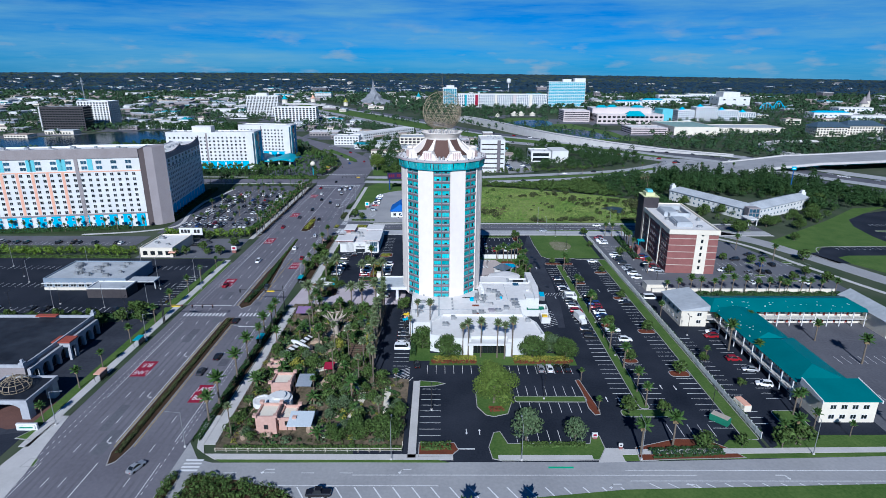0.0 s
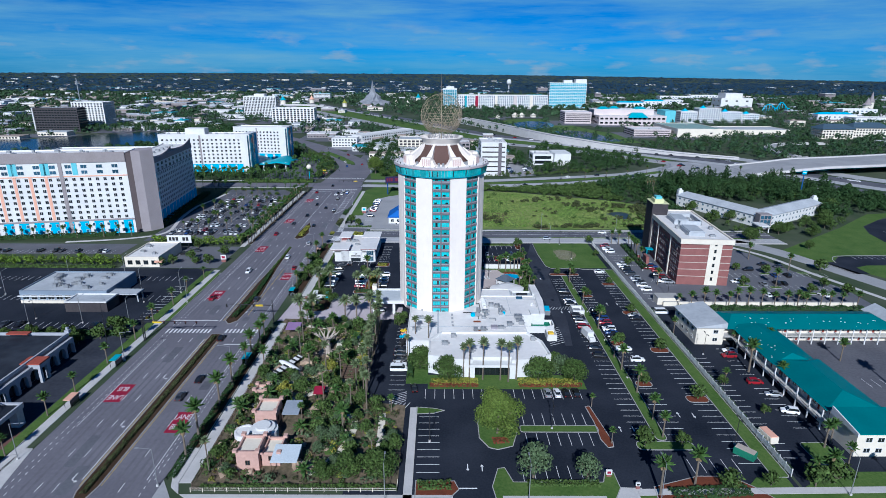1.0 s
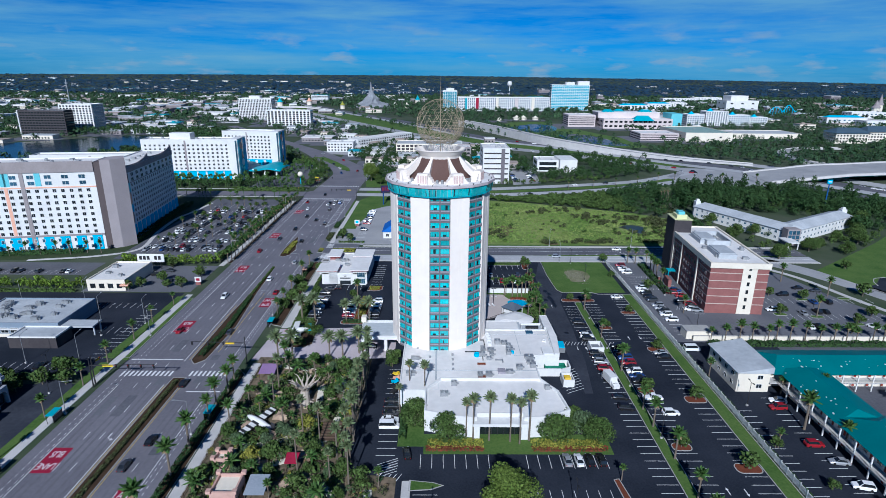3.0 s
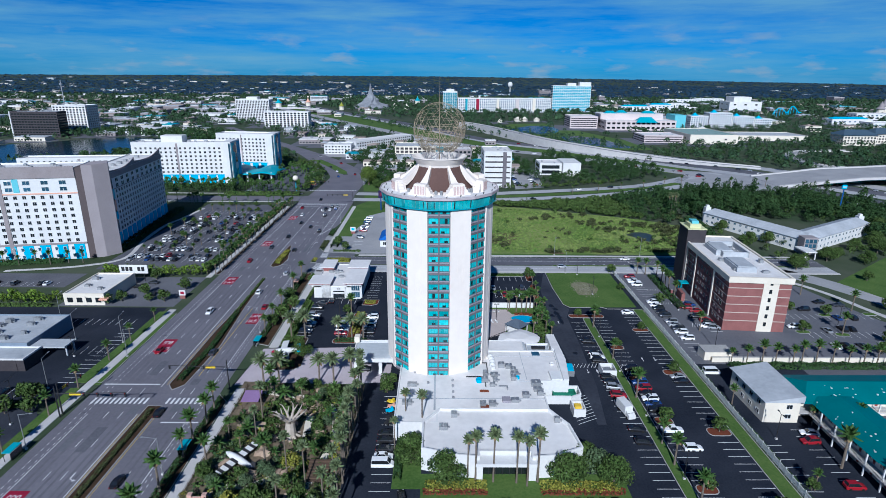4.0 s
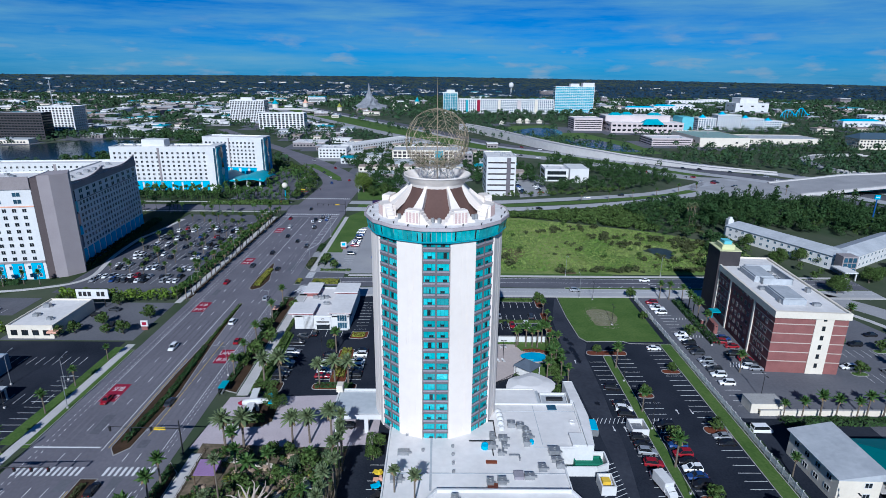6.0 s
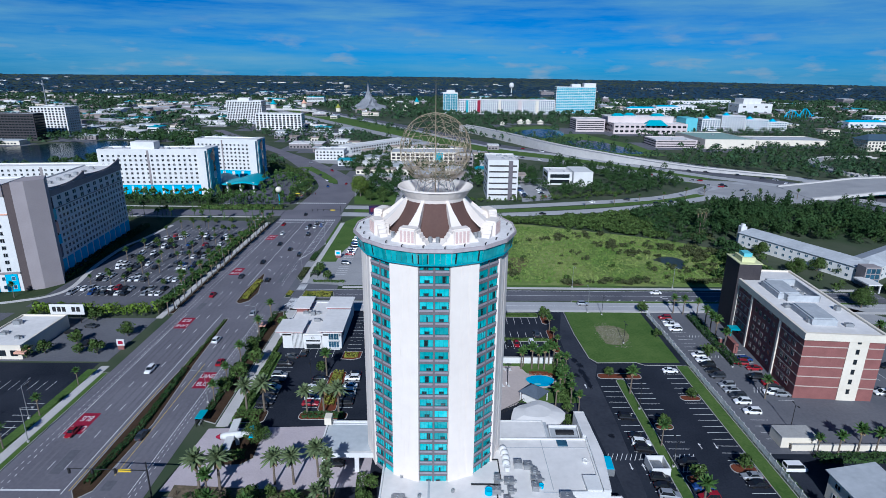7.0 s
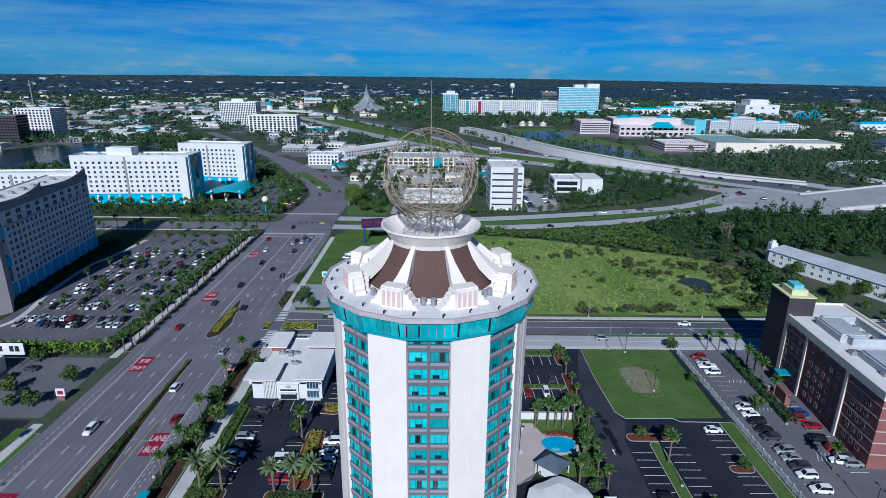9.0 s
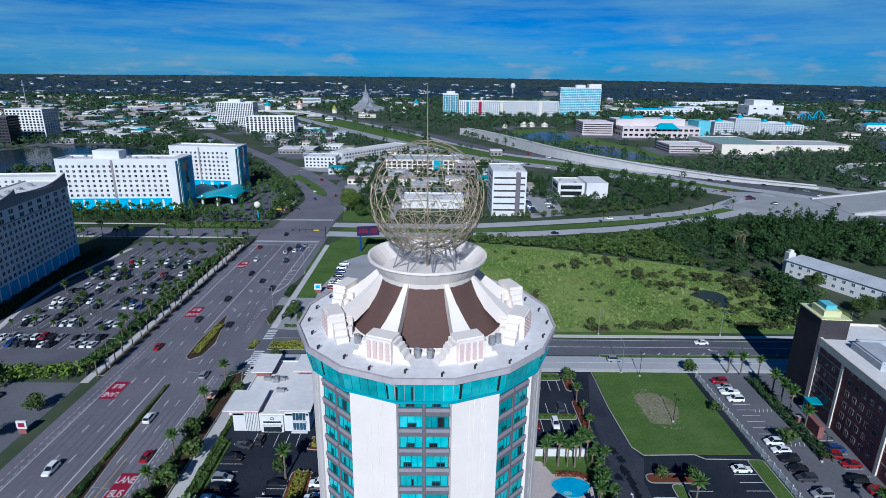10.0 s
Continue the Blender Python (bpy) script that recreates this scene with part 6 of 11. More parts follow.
def bank():
    b = empty("bank", "white two storey bank with flat stepped roofs and red fascias", "bank")
    part("wall", boxes((-50.5, -30.8, 273, 301, 0, 4.9)), WHITE, b)
    parapet_roof(b, rect(-50.5, -30.8, 273, 301), 4.9, WHITE, WHITE_ROOF, 0.35)
    for x0, x1, y0, y1, z in ((-52.6, -43.4, 272, 282, 6.3), (-38.2, -30.0, 272, 290, 6.6), (-51.4, -45.2, 291, 302, 6.6), (-39.4, -30.2, 291.5, 302, 6.6)):
        part("block", boxes((x0 + 1.2, x1 - 1, y0 + 1.0, y1 - 1, 4.7, z)), BRICK if y0 > 290 else WHITE, b)
        part("fascia", boxes((x0 + 0.3, x1 - 0.3, y0 + 0.3, y1 - 0.3, z - 0.3, z)), bpy.data.materials.get("pinkish_fascia") or surface("pinkish_fascia", (0.5, 0.16, 0.17), (0.42, 0.13, 0.14)), b, "pink red fascia")
        part("roof_slab", boxes((x0, x1, y0, y1, z, z + 0.3)), WHITE_ROOF, b, "white projecting roof slab")
    part("portal", boxes((-43.2, -37.4, 272.4, 273, 0, 4.9)), WHITE, b)
    part("lattice_wall", boxes(*[(-47.4 + 0.42 * k, -47.1 + 0.42 * k, 272.5, 272.9, 0.3, 5.6) for k in range(9)]), WHITE, b, "pale lattice screen")
    shop = window_mesh("window", 4.6, 1.9, DARK_METAL, DARK_GLASS, 4)
    slit = window_mesh("window", 4.6, 0.5, DARK_METAL, DARK_GLASS, 3)
    bay = window_mesh("window", 3.5, 2.4, WHITE, BLUE_GLASS, 3)
    for me, x, z, y in ((shop, -40.2, 1.2, 272.4), (slit, -40.2, 3.1, 272.4), (bay, -33.4, 4.4, 272.98), (bay, -33.4, 1.5, 272.98)):
        placed("window", me, pose(x, y - 0.02, z), b)
    placed("window", window_mesh("window", 6, 2.0, WHITE, BLUE_GLASS, 5), wall_pose((-30.8, 274), (-30.8, 290), 3.4, 4.0, 0.02), b)
    part("sill", boxes((-35.3, -31.5, 272.5, 273, 2.85, 3.1)), WHITE, b)
    part("sign", lathe_wall(-40.2, 272.3, 4.2), DARK_METAL, b, "small dark wall sign")
    part("awning", boxes((-42.8, -37.8, 271.4, 272.5, 2.35, 2.5), (-35.4, -31.2, 272.0, 272.9, 0, 0.35)), WHITE, b)
    rooftop_units(b, [(-43.6, 289.4), (-42.4, 290.2), (-37.4, 293), (-36.4, 290.8), (-46.4, 290.2), (-41, 284)], 4.9, rr)


def lathe_wall(x, y, z):
    bm = bmesh.new()
    for a in range(10):
        p, q = radians(36 * a), radians(36 * a + 36)
        rod(bm, (x + 0.5 * math.cos(p), y, z + 0.35 * math.sin(p)), (x + 0.5 * math.cos(q), y, z + 0.35 * math.sin(q)), 0.07, sides=4)
    return bm


bank()


def box_building(name, label, category, x0, x1, y0, y1, h, wall, roof, fh=3.3, spacing=3.6, win=(1.6, 1.5), frame_mat=None, glass_mat=None, sides="SE", joined=True, units=3, rim=0.6, simple=True, group=""):
    """A plain flat-roofed building with windows on the sides named by compass letters (S faces the walk's start)."""
    b = empty(name, label, category, group)
    part("wall", boxes((x0, x1, y0, y1, 0, h)), wall, b)
    parapet_roof(b, rect(x0, x1, y0, y1), h, wall, roof, rim)
    me = window_mesh("window", *win, frame_mat or WHITE, glass_mat or DARK_GLASS, 1, simple=simple)
    rows = max(1, int(h / fh))
    runs = {"S": ((x0, y0), (x1, y0)), "E": ((x1, y0), (x1, y1)), "W": ((x0, y1), (x0, y0)), "N": ((x1, y1), (x0, y1))}
    for s in sides:
        p0, p1 = runs[s]
        n = max(1, int((Vector(p1) - Vector(p0)).length / spacing))
        if h > 2.5:
            facade(b, p0, p1, (h - rows * fh) * 0.6, fh, rows, n, me, 0.6, joined=joined and n * rows > 24)
    if units:
        rooftop_units(b, [(x0 + (x1 - x0) * (0.15 + 0.7 * rr.random()), y0 + (y1 - y0) * (0.15 + 0.7 * rr.random())) for _ in range(units)], h, rr)
    return b

# ---- the white hotels across the boulevard ----
PANE_BLUE = window_mesh("window", 1.75, 1.75, WHITE, DARK_GLASS, 1, 0.09, 0.1)


def wave_tops(bm, p0, p1, z, amp, thick=0.5, n=14, base=1.0):
    """A parapet whose top sweeps up towards its far end."""
    a, b = Vector(p0), Vector(p1)
    d = (b - a).normalized()
    nn = Vector((-d.y, d.x)) * thick
    for i in range(n):
        u, w = i / n, (i + 1) / n
        q0, q1 = a.lerp(b, u), a.lerp(b, w)
        h0, h1 = z + base + amp * (2 * u - 1) ** 2 * (0.35 if u < 0.5 else 1), z + base + amp * (2 * w - 1) ** 2 * (0.35 if w <= 0.5 else 1)
        prism(bm, [tuple(q0), tuple(q1), tuple(q1 + nn), tuple(q0 + nn)], z - 0.5, z, [h0, h1, h1, h0])
    return bm


def hotel_wave():
    h = empty("wave_hotel", "long white hotel with coral stripes and a sky blue base", "hotel")
    A = Vector((-172.0, 322.5))
    d = Vector((-0.982, -0.187)).normalized()
    n = Vector((d.y, -d.x))
    n = n if n.y < 0 else -n
    back = -n
    L, depth, H, zb = 120.0, 19.0, 44.3, 8.2
    B = A + d * L
    q = [tuple(B), tuple(A), tuple(A + back * depth), tuple(B + back * depth)]
    part("wall", prisms(0, H, q), WHITE, h, "white front wing")
    parapet_roof(h, q, H, WHITE, WHITE_ROOF, 0.8)
    p0, p1 = tuple(B), tuple(A)
    fr = bmesh.new()
    m = wall_pose(p0, p1, 0, 0)
    box(fr, 0, L, -0.4, 0, H - 4.0, H + 1.4)
    fr.transform(m)
    part("fascia", fr, GREY_WALL, h, "taupe roof fascia")
    fh = (H - 4.2 - 1.2 - zb) / 10
    facade(h, p0, p1, zb, fh, 8, 30, PANE_BLUE, 2.0)
    teal = window_mesh("window", 3.2, 2.0, WHITE, BLUE_GLASS, 1, 0.12, 0.1)
    facade(h, p0, p1, zb + 8 * fh + 0.8, fh, 2, 15, teal, 2.0)
    for i in range(15):
        bm = boxes((0, 2.6, -0.16, 0.02, zb + 8 * fh + 1.0, H - 4.3))
        bm.transform(wall_pose(p0, p1, 2.0 + (L - 4) * (i + 0.5) / 15 + (1.9 if i % 2 else -4.2), 0))
        if 3 <= i <= 11:
            part("teal_panel", bm, AQUA, h)
        else:
            bm.free()
    bm = boxes((0, L, -0.2, 0.02, zb + 8 * fh - 0.1, zb + 8 * fh + 0.45))
    bm.transform(m)
    part("coral_band", bm, CORAL, h, "thin coral band")
    bm = boxes((0, L, -0.35, 0.02, zb - 0.5, zb + 0.35))
    bm.transform(m)
    part("base_band", bm, GREY_WALL, h)
    cw = (L - 4) / 30
    for i in range(8):
        bm = boxes((0, 1.5, -0.12, 0.02, zb + 0.5, zb + 8 * fh))
        bm.transform(wall_pose(p0, p1, L - 2 - cw * (10 + 2 * i) - 0.75, 0))
        part("coral_stripe", bm, CORAL, h)
    for s in (L - 2 - cw * 8, L - 2 - cw * 26):
        bm = boxes((-0.9, 0.9, -0.3, 0.02, 0, H - 4.0))
        bm.transform(wall_pose(p0, p1, s, 0))
        part("grey_pier", bm, GREY_WALL, h)
    for i in range(16):
        bm = boxes((1.5, 6.2, -0.25, 0.02, 0, zb - 0.5))
        bm.transform(wall_pose(p0, p1, L * i / 16, 0))
        part("blue_panel", bm, BLUE_PAINT, h, "sky blue base panel")
    basew = window_mesh("window", 1.4, 1.7, WHITE, BLUE_GLASS, 0, 0.1, 0.1)
    facade(h, p0, p1, 0.2, 3.7, 2, 32, basew, 1.0, out=0.25)
    # end slab and the east wing
    C = Vector((-165.6, 327.5))
    S0, S1 = A + n * 1.0, C + n * 2.2
    sm = S0.lerp(S1, 0.42)
    # set-back strip in a taupe far darker than the end slab's
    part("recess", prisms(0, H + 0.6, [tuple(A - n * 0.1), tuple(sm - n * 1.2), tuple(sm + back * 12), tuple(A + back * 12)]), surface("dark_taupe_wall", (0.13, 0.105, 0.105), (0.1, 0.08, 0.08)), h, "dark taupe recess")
    part("end_slab", prisms(0, H + 1.6, [tuple(sm), tuple(S1), (-160.8, 331.3), tuple(C + Vector((0.3, 12))), tuple(sm + back * 12)]), surface("pale_taupe_wall", (0.36, 0.32, 0.325), (0.30, 0.265, 0.27)), h, "tall pale taupe end slab")
    E0, E1 = Vector((-166.0, 338)), Vector((-174.0, 411))
    HE = 38.6
    w2 = 18.0
    de = (E1 - E0).normalized()
    ne = Vector((-de.y, de.x))
    q3 = [tuple(E0), tuple(E1), tuple(E1 + ne * w2), tuple(E0 + ne * w2)]
    part("east_wing", prisms(0, HE, q3), WHITE, h, "white east wing")
    parapet_roof(h, q3, HE, WHITE, WHITE_ROOF, 0.6)
    mid = E0.lerp(E1, 0.47)
    for a, b in ((E0, mid), (mid + de * 0.5, E1)):
        part("wave_parapet", wave_tops(bmesh.new(), tuple(a), tuple(b), HE, 3.0), GREY_WALL, h, "taupe swept parapet")
    fe = (HE - 2.5 - zb) / 10
    # painted mural at the south end of the east wing
    for u0, u1, z0, z1, mt in ((0.4, 3.4, 9, 36, DARK_WALL), (1.0, 4.6, 15, 19, BLUE_PAINT), (1.2, 4.2, 20, 25, CORAL), (1.6, 4.0, 26, 31, AQUA), (0.8, 3.8, 9.5, 14, TAUPE)):
        mu = boxes((u0, u1, -0.3 - 0.01 * z0, 0.02, z0, z1))
        mu.transform(wall_pose(tuple(E0), tuple(E1), 0, 0))
        part("mural", mu, mt, h, "painted mural field")
    facade(h, tuple(E0 + de * 5), tuple(E1), zb, fe, 8, 21, PANE_BLUE, 1.0, joined=True)
    facade(h, tuple(E0 + de * 5), tuple(E1), zb + 8 * fe, fe, 2, 10, teal, 1.0, joined=True)
    LE = (E1 - E0).length
    for i in range(12):
        b2 = boxes((LE * i / 12 + 0.9, LE * (i + 1) / 12 - 0.6, -0.25, 0.02, 0, zb - 0.4))
        b2.transform(wall_pose(tuple(E0), tuple(E1), 0, 0))
        part("blue_panel", b2, BLUE_PAINT, h)
    b3 = boxes((0, LE, -0.2, 0.02, zb + 8 * fe - 0.1, zb + 8 * fe + 0.3), (0, LE, -0.4, 0.0, HE - 2.3, HE + 0.5))
    b3.transform(wall_pose(tuple(E0), tuple(E1), 0, 0))
    part("side_fascia", b3, GREY_WALL, h)
    rooftop_units(h, [tuple(A + d * (8 + 6 * i) + back * (5 + 8 * (i % 2))) for i in range(14)] + [], H, rr)
    rooftop_units(h, [tuple(E0 + de * (5 + 8 * i) + ne * 9) for i in range(8)], HE, rr)
    return h


hotel_wave()


def hotel_blue():
    h = empty("blue_base_hotel", "white hotel with a sky blue base and mural end wall", "hotel")
    H, zb, fh = 33.4, 8.0, 3.15
    pane = window_mesh("window", 1.7, 1.7, WHITE, DARK_GLASS, 1, 0.1, 0.1)
    for name, p0, p1, depth, cols, gcol in (("front_wing", (-243, 506), (-172, 511), 18, 18, True), ("rear_wing", (-203, 577), (-155, 572), 18, 13, True), ("low_wing", (-340, 512), (-245, 524), 16, 22, True)):
        a, b = Vector(p0), Vector(p1)
        d = (b - a).normalized()
        nn = Vector((-d.y, d.x))
        Hh = H if name != "low_wing" else 19.0
        q = [p0, p1, tuple(b + nn * depth), tuple(a + nn * depth)]
        part(name, prisms(0, Hh, q), WHITE, h)
        parapet_roof(h, q, Hh, WHITE, WHITE_ROOF, 1.0)
        rows = 7 if Hh == H else 3
        facade(h, p0, p1, zb + 1, fh, rows, cols, pane, 1.5, joined=name == "low_wing")
        L = (b - a).length
        for i in range(int(L / 7)):
            bm = boxes((0.5, 6.2, -0.25, 0.02, 0.2, zb))
            bm.transform(wall_pose(p0, p1, L * i / int(L / 7), 0))
            part("blue_panel", bm, BLUE_PAINT, h)
        bm = boxes((L * 0.48, L * 0.5, -0.3, 0.02, 0, Hh))
        bm.transform(wall_pose(p0, p1, 0, 0))
        part("pier", bm, GREY_WALL, h)
        bm = boxes((-0.2, L + 0.2, -0.5, 0.1, zb, zb + 0.6))
        bm.transform(wall_pose(p0, p1, 0, 0))
        part("base_band", bm, BLUE_PAINT, h)
    # end slabs with the mural strip
    for x, y, dd, hh in ((-172, 507.5, 21, 34.9), (-155, 568.5, 21, 34.7)):
        part("end_slab", boxes((x, x + 7.0, y, y + dd, 0, hh)), WHITE, h, "white end slab")
        part("mural", boxes((x + 7.0, x + 7.3, y + 1.2, y + dd * 0.4, 2.5, hh - 1.2)), AQUA, h, "pale aqua mural strip")
        part("mural", boxes((x + 7.0, x + 7.3, y + dd * 0.4 + 0.1, y + dd * 0.6, 2.5, hh - 1.2)), DARK_GLASS, h, "dark glass strip")
        part("mural", boxes((x + 7.0, x + 7.3, y + dd * 0.6 + 0.1, y + dd - 1.2, 2.5, hh - 1.2)), surface("mural_blue", (0.02, 0.2, 0.42), (0.1, 0.42, 0.6), 0.6, 0.25, 0.06) if dd == 21 and x < -160 else bpy.data.materials["mural_blue"], h, "blue painted mural")
        part("mural_edge", boxes((x + 5.2, x + 6.6, y - 0.2, y, 2.5, hh - 1.2)), BLUE_GLASS, h)
        for i, z in enumerate((8, 15, 23, 29)):
            bm = bmesh.new()
            lathe(bm, [(0.02, 0), (2.0 + (i % 2), 0), (2.0 + (i % 2), 0.12), (0.02, 0.12)], 14)
            bm.transform(Matrix.Translation((x + 7.32, y + dd * (0.35 + 0.12 * (i % 3)), z)) @ Matrix.Rotation(radians(90), 4, "Y"))
            part("mural_shape", bm, (TEAL_PALE, WHITE, TEAL_PALE, CORAL)[i], h)
    # wavy teal entrance roof
    bm = bmesh.new()
    nx, ny = 14, 10
    g = [[bm.verts.new((-176 + 40 * i / nx, 523 + 36 * j / ny, 7.0 + 2.0 * math.sin(3.2 * math.pi * i / nx + 0.6) * (0.4 + 0.6 * j / ny) + 1.5 * math.sin(math.pi * j / ny))) for j in range(ny + 1)] for i in range(nx + 1)]
    for i in range(nx):
        for j in range(ny):
            bm.faces.new((g[i][j], g[i + 1][j], g[i + 1][j + 1], g[i][j + 1]))
    r = bmesh.ops.extrude_face_region(bm, geom=bm.faces[:])
    bmesh.ops.translate(bm, verts=[v for v in r["geom"] if isinstance(v, bmesh.types.BMVert)], vec=(0, 0, -0.5))
    part("entrance_roof", bm, TEAL_PALE, h, "wavy teal entrance roof", smooth=True)
    for x, y in ((-140, 526), (-150, 526), (-160, 526), (-170, 528), (-140, 540), (-150, 555)):
        part("column", boxes((x - 0.6, x + 0.6, y - 0.6, y + 0.6, 0, 7.5)), WHITE, h)
    rooftop_units(h, [(-238 + 7 * i, 516 + 4 * (i % 2)) for i in range(9)], H, rr)
    part("penthouse", boxes((-222, -205, 513, 522, H, H + 5.5)), WHITE, h)
    return h


hotel_blue()

# ---- shops on the west side ----
strip_mall = box_building("strip_shop", "grey flat-roofed row of shops with a dark front", "shop", -166, -131.5, 221, 243.5, 4.8, surface("blue_grey_shop_wall", (0.22, 0.27, 0.33), (0.17, 0.21, 0.26), 0.8), GREY_ROOF, 4, 3.2, (2.6, 2.0), WHITE, DARK_GLASS, "S", False, 18, 0.5, False)
part("annex", boxes((-143, -127, 212.5, 221, 0, 3.8)), DARK_WALL, strip_mall, "dark shop annex")
parapet_roof(strip_mall, rect(-143, -127, 212.5, 221), 3.8, WHITE, GREY_ROOF, 0.5)
part("canopy", boxes((-131.4, -120, 221.4, 227, 3.4, 3.9), (-120.6, -120.2, 222.4, 222.8, 0, 3.4), (-120.6, -120.2, 226.2, 226.6, 0, 3.4)), GREY_ROOF, strip_mall, "grey drive-through canopy")
part("awning", boxes((-166.5, -143, 220.2, 221, 2.9, 3.2)), WHITE, strip_mall)
part("shop_front", boxes((-166, -143, 220.7, 221, 0, 1.2)), CREAM, strip_mall, "pale shop base")
cream_shop = box_building("corner_shop", "cream flat-roofed corner shop", "shop", -147.5, -131.5, 264, 288, 4.4, CREAM, WHITE_ROOF, 4, 4, (2.2, 2), DARK_METAL, DARK_GLASS, "S", False, 4, 0.6, False)
part("awning", boxes((-133, -129.6, 262.6, 266, 2.6, 3.2)), CORAL, cream_shop)


ARCADE_GREY = surface("weathered_grey_stucco", (0.42, 0.43, 0.46), (0.3, 0.31, 0.34), 0.85, 0.8, 0.12, 0.45, 0.1)
TERRACOTTA = surface("terracotta_tiles", (0.36, 0.085, 0.055), (0.26, 0.06, 0.045), 0.8, 3, 0.4, 0.5, 0.2)


def arcade():
    """The dark roofed restaurant with white arches."""
    b = empty("arcade_restaurant", "restaurant with a dark flat roof and white arched portals", "restaurant")
    part("wall", boxes((-165, -121, 146, 181, 0, 5.9)), GREY_WALL, b)
    parapet_roof(b, rect(-165, -121, 146, 181), 6.0, ARCADE_GREY, surface("dark_flat_roof", (0.010, 0.013, 0.02), (0.036, 0.042, 0.054), 0.7, 0.3, 0.08), 0.9, 0.5)
    for k in range(8):
        y0 = 146.4 + 4.3 * k
        bm = bmesh.new()
        pts = [(y0 + 0.5, 0.0), (y0 + 0.5, 2.6)] + [(y0 + 2.15 - 1.65 * math.cos(math.pi * i / 8), 2.6 + 1.65 * math.sin(math.pi * i / 8)) for i in range(1, 8)] + [(y0 + 3.8, 2.6), (y0 + 3.8, 0.0), (y0 + 4.3, 0.0), (y0 + 4.3, 5.4), (y0, 5.4), (y0, 0.0)]
        lo = [bm.verts.new((-120.6, y, z)) for y, z in pts]
        hi = [bm.verts.new((-119.7, y, z)) for y, z in pts]
        bm.faces.new(lo[::-1])
        bm.faces.new(hi)
        for i in range(len(pts)):
            j = (i + 1) % len(pts)
            bm.faces.new((lo[i], lo[j], hi[j], hi[i]))
        bmesh.ops.recalc_face_normals(bm, faces=bm.faces[:])
        part("arch_bay", bm, ARCADE_GREY, b, "white arched arcade bay")
        part("bay_glass", boxes((-121.06, -120.98, y0 + 0.5, y0 + 3.8, 0.2, 4.4)), DARK_GLASS, b)
    part("gate_house", boxes((-122.6, -117.5, 161.4, 165.2, 4.6, 6.2), (-118.4, -117.6, 161.5, 162.3, 0, 4.6), (-118.4, -117.6, 164.3, 165.1, 0, 4.6)), ARCADE_GREY, b)
    part("red_roof", boxes((-123.0, -117.1, 161.0, 165.6, 6.2, 6.6)), TERRACOTTA, b, "terracotta roof")
    part("red_roof", boxes((-140, -133, 179, 181, 6.9, 7.3)), TERRACOTTA, b, "terracotta roof")
    for x, y in ((-121.2, 146), (-121.2, 181)):
        part("pinnacle", boxes((x - 0.7, x + 0.7, y - 0.7, y + 0.7, 6.9, 7.9), (x - 0.35, x + 0.35, y - 0.35, y + 0.35, 7.9, 8.8)), ARCADE_GREY, b)
    # porch with an open gilt dome
    for x in (-122, -110):
        for y in (130.5, 140.5):
            part("porch_pier", boxes((x - 1.1, x + 1.1, y - 1.1, y + 1.1, 0, 4.6), (x - 1.4, x + 1.4, y - 1.4, y + 1.4, 4.6, 5.0)), ARCADE_GREY, b)
    for y in (129.8, 139.8):
        bm = bmesh.new()
        pts = [(-120.9, 5.0)] + [(-116 - 4.9 * math.cos(math.pi * k / 10), 2.4 + 2.2 * math.sin(math.pi * k / 10)) for k in range(11)] + [(-111.1, 5.0)]
        lo = [bm.verts.new((x, y, z)) for x, z in pts]
        hi = [bm.verts.new((x, y + 1.4, z)) for x, z in pts]
        bm.faces.new(lo)
        bm.faces.new(hi[::-1])
        for i in range(len(pts)):
            j = (i + 1) % len(pts)
            bm.faces.new((lo[j], lo[i], hi[i], hi[j]))
        part("arch", bm, ARCADE_GREY, b, "white porch arch")
    part("porch_roof", boxes((-122.9, -109.1, 129.7, 141.3, 5.0, 5.55)), bpy.data.materials["dark_flat_roof"], b, "dark porch roof")
    part("porch_rim", boxes((-123.4, -108.6, 129.0, 129.6, 4.9, 6.0), (-123.4, -108.6, 141.4, 142.0, 4.9, 6.0), (-123.4, -122.9, 129.6, 141.4, 4.9, 6.0), (-109.1, -108.6, 129.6, 141.4, 4.9, 6.0)), ARCADE_GREY, b)
    bm = bmesh.new()
    for k in range(14):
        q = 2 * math.pi * k / 14
        pr = [(3.4, 5.8), (3.9, 6.9), (3.3, 8.0), (2.0, 8.9), (0.4, 9.5)]
        for (r0, z0), (r1, z1) in zip(pr, pr[1:]):
            rod(bm, (-115.8 + r0 * math.cos(q), 135.5 + r0 * math.sin(q), z0), (-115.8 + r1 * math.cos(q), 135.5 + r1 * math.sin(q), z1), 0.09, sides=4)
    for r, z in ((3.4, 5.85), (3.9, 6.9), (3.3, 8.0), (2.0, 8.9)):
        for k in range(14):
            q, w = 2 * math.pi * k / 14, 2 * math.pi * (k + 1) / 14
            rod(bm, (-115.8 + r * math.cos(q), 135.5 + r * math.sin(q), z), (-115.8 + r * math.cos(w), 135.5 + r * math.sin(w), z), 0.08, sides=4)
    rod(bm, (-115.8, 135.5, 9.4), (-115.8, 135.5, 10.6), 0.15, 0.03)
    part("dome", bm, GOLD, b, "open gilt dome frame")
    part("ground_sign", boxes((-109.2, -103.8, 124.6, 125.2, 0, 2.0), (-108.8, -104.2, 124.4, 124.6, 0.5, 1.6)), WHITE, b)
    part("sign_bar", boxes((-108.2, -104.8, 124.3, 124.4, 0.9, 1.25)), surface("green_sign", (0.03, 0.25, 0.16)), b)
    return b


arcade()


